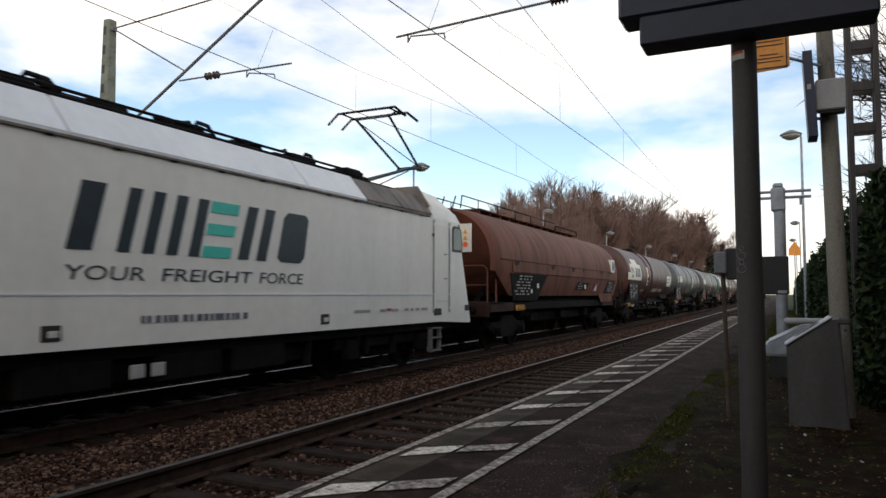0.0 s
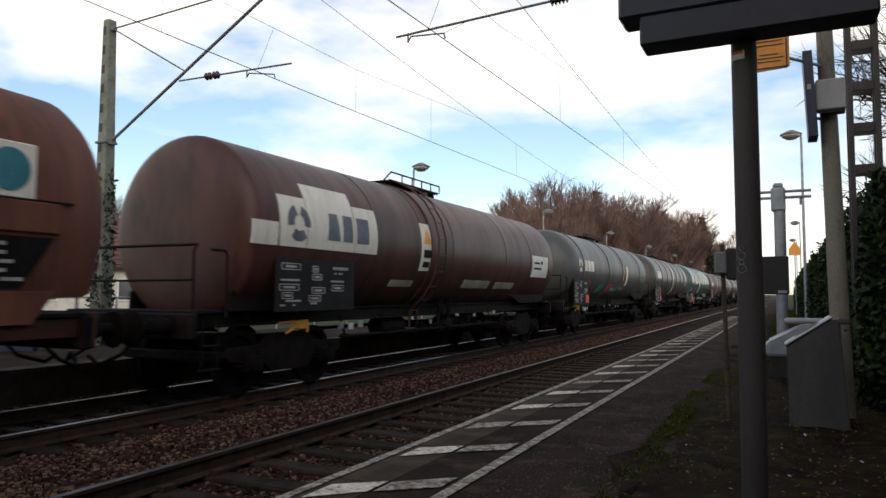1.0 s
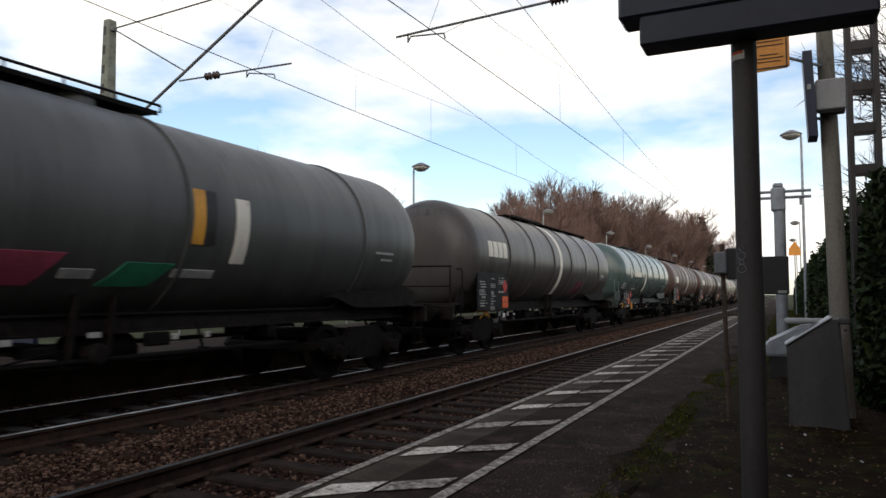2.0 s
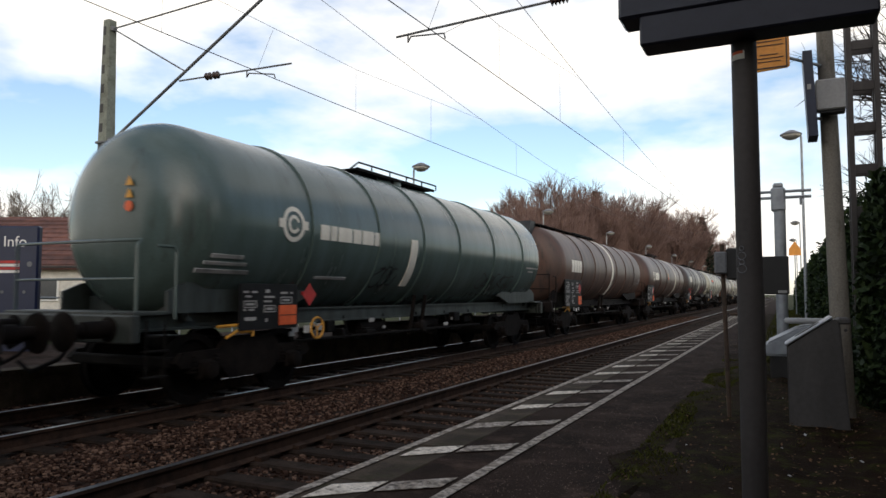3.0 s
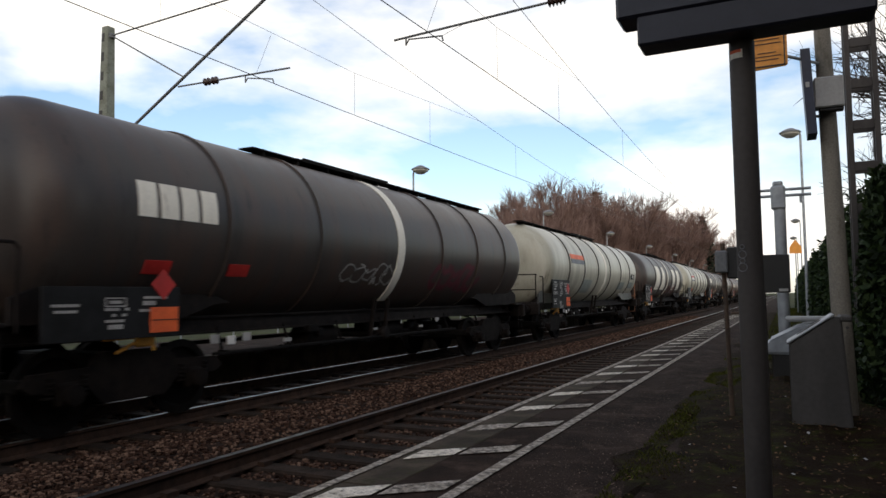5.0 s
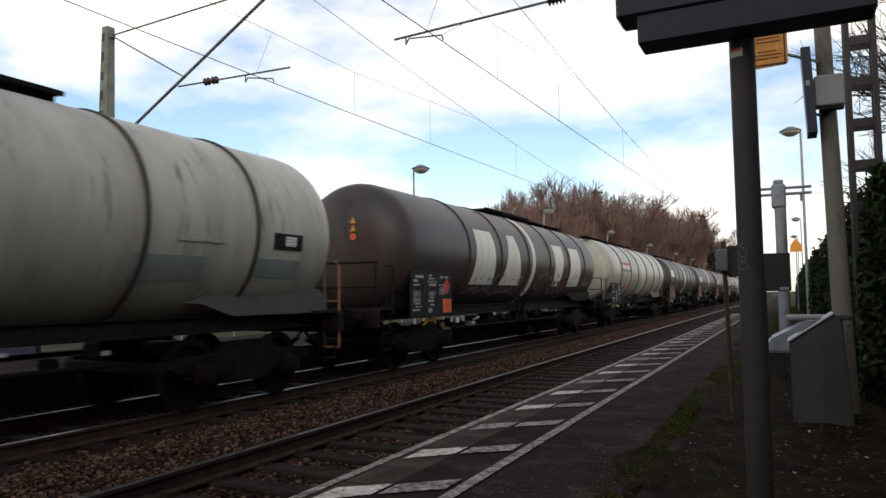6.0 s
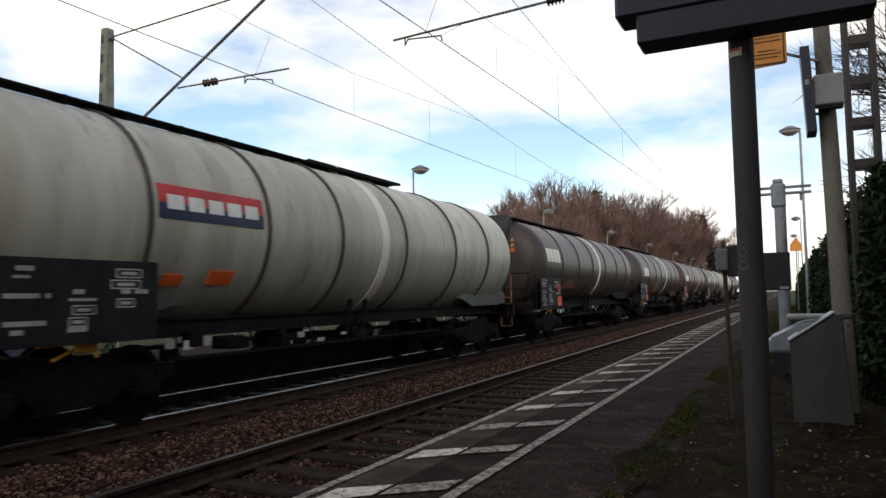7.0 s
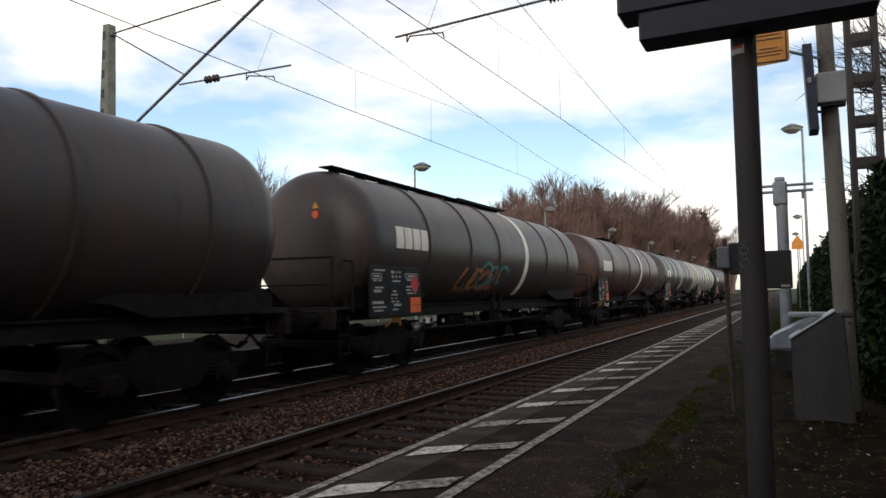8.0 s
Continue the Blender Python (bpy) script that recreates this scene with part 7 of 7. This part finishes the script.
def hedge():
    """Evergreen hedge with overlapping small leaves on an uneven face."""
    t = thing("hedge", Matrix.Translation((0, 0, 0)), "dense dark evergreen hedge beside the platform", "hedge")
    rng = np.random.default_rng(11)
    bm = B()
    prof = [(0.92, -0.05), (0.88, 1.0), (1.0, 2.0), (1.5, 2.3), (3.0, 2.35), (4.6, 2.0), (4.8, -0.05)]
    sweep(bm, prof, 6.9, 70, 20)
    part("inner_growth", bm, M["conifer"], t)
    v, f = [], []
    for k in range(42000):
        y = 6.6 + 58 * rng.random() ** 2.2
        bump = 0.10 * math.sin(y * 2.1) + 0.07 * math.sin(y * 5.3 + 1)
        if rng.random() < 0.72:
            z = rng.uniform(0, 2.25)
            x = 0.80 + bump + 0.16 * (z / 2.2) ** 3 + abs(rng.normal(0, 0.06)) - 0.06
        else:
            x = rng.uniform(0.9, 3.2)
            z = 2.28 + bump + rng.normal(0, 0.09) + 0.15 * math.sin(x * 2 + y)
        if y < 7.0:
            x = rng.uniform(0.85, 3.0)
        s = rng.uniform(0.025, 0.05) * (1 + y / 22)
        n1, n2 = rng.normal(0, 1, 3), rng.normal(0, 1, 3)
        n1 *= s / np.linalg.norm(n1)
        n2 *= 0.6 * s / np.linalg.norm(n2)
        p = np.array((x, y, z))
        i = len(v)
        v += [tuple(p - n1), tuple(p + n2), tuple(p + n1), tuple(p - n2)]
        f.append((i, i + 1, i + 2, i + 3))
    lv = part("leaves", fast_mesh("hedge_leaves", v, f, M["leaf"]), None, t)
    lv["kind"] = "stuff"
    # plain hedge block out of view, added to keep sky light off the platform
    bm = B()
    sweep(bm, [(1.9, -0.05), (1.8, 2.0), (2.4, 2.6), (5.0, 2.6), (5.2, -0.05)], -14, 6.6, 8)
    part("unseen_shade_growth", bm, M["conifer"], t)


hedge()


def tufts(name, n, region, mat, seed, h, label, kind_cat, flat=False, lift=0.04):
    rng = np.random.default_rng(seed)
    v, f = [], []
    for _ in range(n):
        x, y = region(rng)
        a = rng.uniform(0, 6.28)
        i = len(v)
        if flat:
            s = rng.uniform(0.4, 1.0) * h
            u, w2 = np.array((math.cos(a), math.sin(a), rng.normal(0, 0.25))) * s, np.array((-math.sin(a), math.cos(a), rng.normal(0, 0.25))) * s * 0.6
            p = np.array((x, y, lift))
            v += [tuple(p - u), tuple(p + w2), tuple(p + u), tuple(p - w2)]
            f.append((i, i + 1, i + 2, i + 3))
        else:
            hh = h * rng.uniform(0.4, 1.0)
            w2 = 0.0025 + 0.0006 * y
            lean = rng.normal(0, hh * 0.5, 2)
            v += [(x - w2 * math.cos(a), y - w2 * math.sin(a), 0.0), (x + w2 * math.cos(a), y + w2 * math.sin(a), 0.0), (x + lean[0], y + lean[1], hh)]
            f.append((i, i + 1, i + 2))
    ob = new(name, fast_mesh(name, v, f, M[mat]))
    tagged(ob, label, kind_cat, kind="stuff")


def mossy(rng):
    while True:
        x, y = -0.95 + 1.5 * rng.random(), 3.0 + 9.5 * rng.random()
        if noise.noise(Vector((x * 1.3, y * 0.9, 3.1))) > 0.02:
            return x, y


tufts("verge_grass", 26000, mossy, "grass", 4, 0.030, "short mossy grass in patches on the verge", "grass")
tufts("far_grass", 6000, lambda r: (-0.5 + 1.2 * r.random(), 12 + 40 * r.random() ** 1.5), "grass", 5, 0.10, "strip of grass between platform and hedge", "grass")
tufts("dead_leaves", 2200, lambda r: (-1.0 + 1.9 * r.random() ** 0.7, 3.0 + 7 * r.random()), "litter", 6, 0.016, "scattered dead leaves on the verge", "leaf litter", True)
tufts("platform_grit", 9000, lambda r: (-1.62 + 0.85 * r.random() ** 0.8, 2.6 + 16 * r.random() ** 1.7), "grit", 9, 0.0065, "fine pale grit strewn on the worn asphalt", "grit", True, 0.003)
tufts("white_scraps", 26, lambda r: (-0.9 + 1.4 * r.random(), 4.0 + 6 * r.random()), "info_lines", 8, 0.022, "small pale scraps of litter on the verge", "litter", True)


# ---------------- platform edge, painted lines, sleepers ----------------
rng = np.random.default_rng(21)
bm = B()
box(bm, 0, 0, 0, 0.378, 0.988, 0.10, 0.008)
STONE = to_mesh("edge_stone", bm, M["kerb"])
for k in range(75):
    part("edge_stone", STONE, None, plat_near, at=Matrix.Translation((EDGE + 0.19 + rng.normal(0, 0.003), 1.0 + k * 1.0, -0.046 + rng.normal(0, 0.002))))
bm = B()
box(bm, EDGE + 0.19, 113, -0.046, 0.38, 74, 0.10)
box(bm, EDGE + 0.19, -15, -0.046, 0.38, 31, 0.10)
part("edge_rest", bm, M["kerb"], plat_near)
bm = B()
box(bm, -9.92, 60, -0.046, 0.36, 180, 0.10)
part("edge_rest", bm, M["kerb"], plat_far)

marks = thing("platform_markings", Matrix(), "worn white hatched safety strip and line along the platform", "road marking", kind="structure")


def paint(name, pts, mat, z=0.007):
    b = B()
    prism(b, pts, 0.003, Matrix.Translation((0, 0, z)))
    part(name, b, M[mat], marks)


seg = 2.0
for k in range(36):
    y = 1.0 + k * seg
    paint("safety_line", [(-1.70, y), (-1.625, y), (-1.625, y + seg - 0.01), (-1.70, y + seg - 0.01)], "line_paint")
    paint("edge_line", [(EDGE + 0.012, y), (EDGE + 0.075, y), (EDGE + 0.075, y + seg - 0.01), (EDGE + 0.012, y + seg - 0.01)], "line_paint")
for k in range(62):
    y = 3.05 + k * 1.05
    sl = 0.25
    w = 0.28
    ya = y + 0.02
    xe, xm, xi = EDGE + 0.13, -2.06, -1.74
    ma = "line_paint_new" if k % 3 != 2 else "line_paint"
    paint("hatch_outer", [(xe, ya), (xm, ya + sl), (xm, ya + sl + w * 0.8), (xe, ya + w)], ma)
    paint("hatch_inner", [(xm + 0.03, ya + sl + 0.02), (xi, ya + 2 * sl), (xi, ya + 2 * sl + w * 0.8), (xm + 0.03, ya + sl + w * 0.8)], "line_paint")

bm = B()
box(bm, 0, 0, -0.235, 2.5, 0.25, 0.13, 0.02)
SLEEPER = to_mesh("sleeper", bm, M["sleeper"])
for t in (track_near, track_far):
    for k in range(130):
        part("sleeper", SLEEPER, None, t, at=Matrix.Translation((rng.normal(0, 0.015), -1.0 + 0.6 * k, rng.normal(0, 0.004))) @ Matrix.Rotation(rng.normal(0, 0.008), 4, "Z"))
bm = B()
for side in (-0.752, 0.752):
    for k in range(70):
        box(bm, side - 0.11, -1.0 + 0.6 * k, -0.150, 0.08, 0.13, 0.05)
        box(bm, side + 0.11, -1.0 + 0.6 * k, -0.150, 0.08, 0.13, 0.05)
clip = part("rail_fastenings", bm, M["rail_side"], track_near)
clip["kind"] = "stuff"


def motions():
    for wagon, y in TRAIN:
        walk(wagon, [(t, pose(TRACK_FAR, y - SPEED * t, RAIL)) for t in (0.0, 2.0, 4.0, 6.0, 8.0)])


motions()
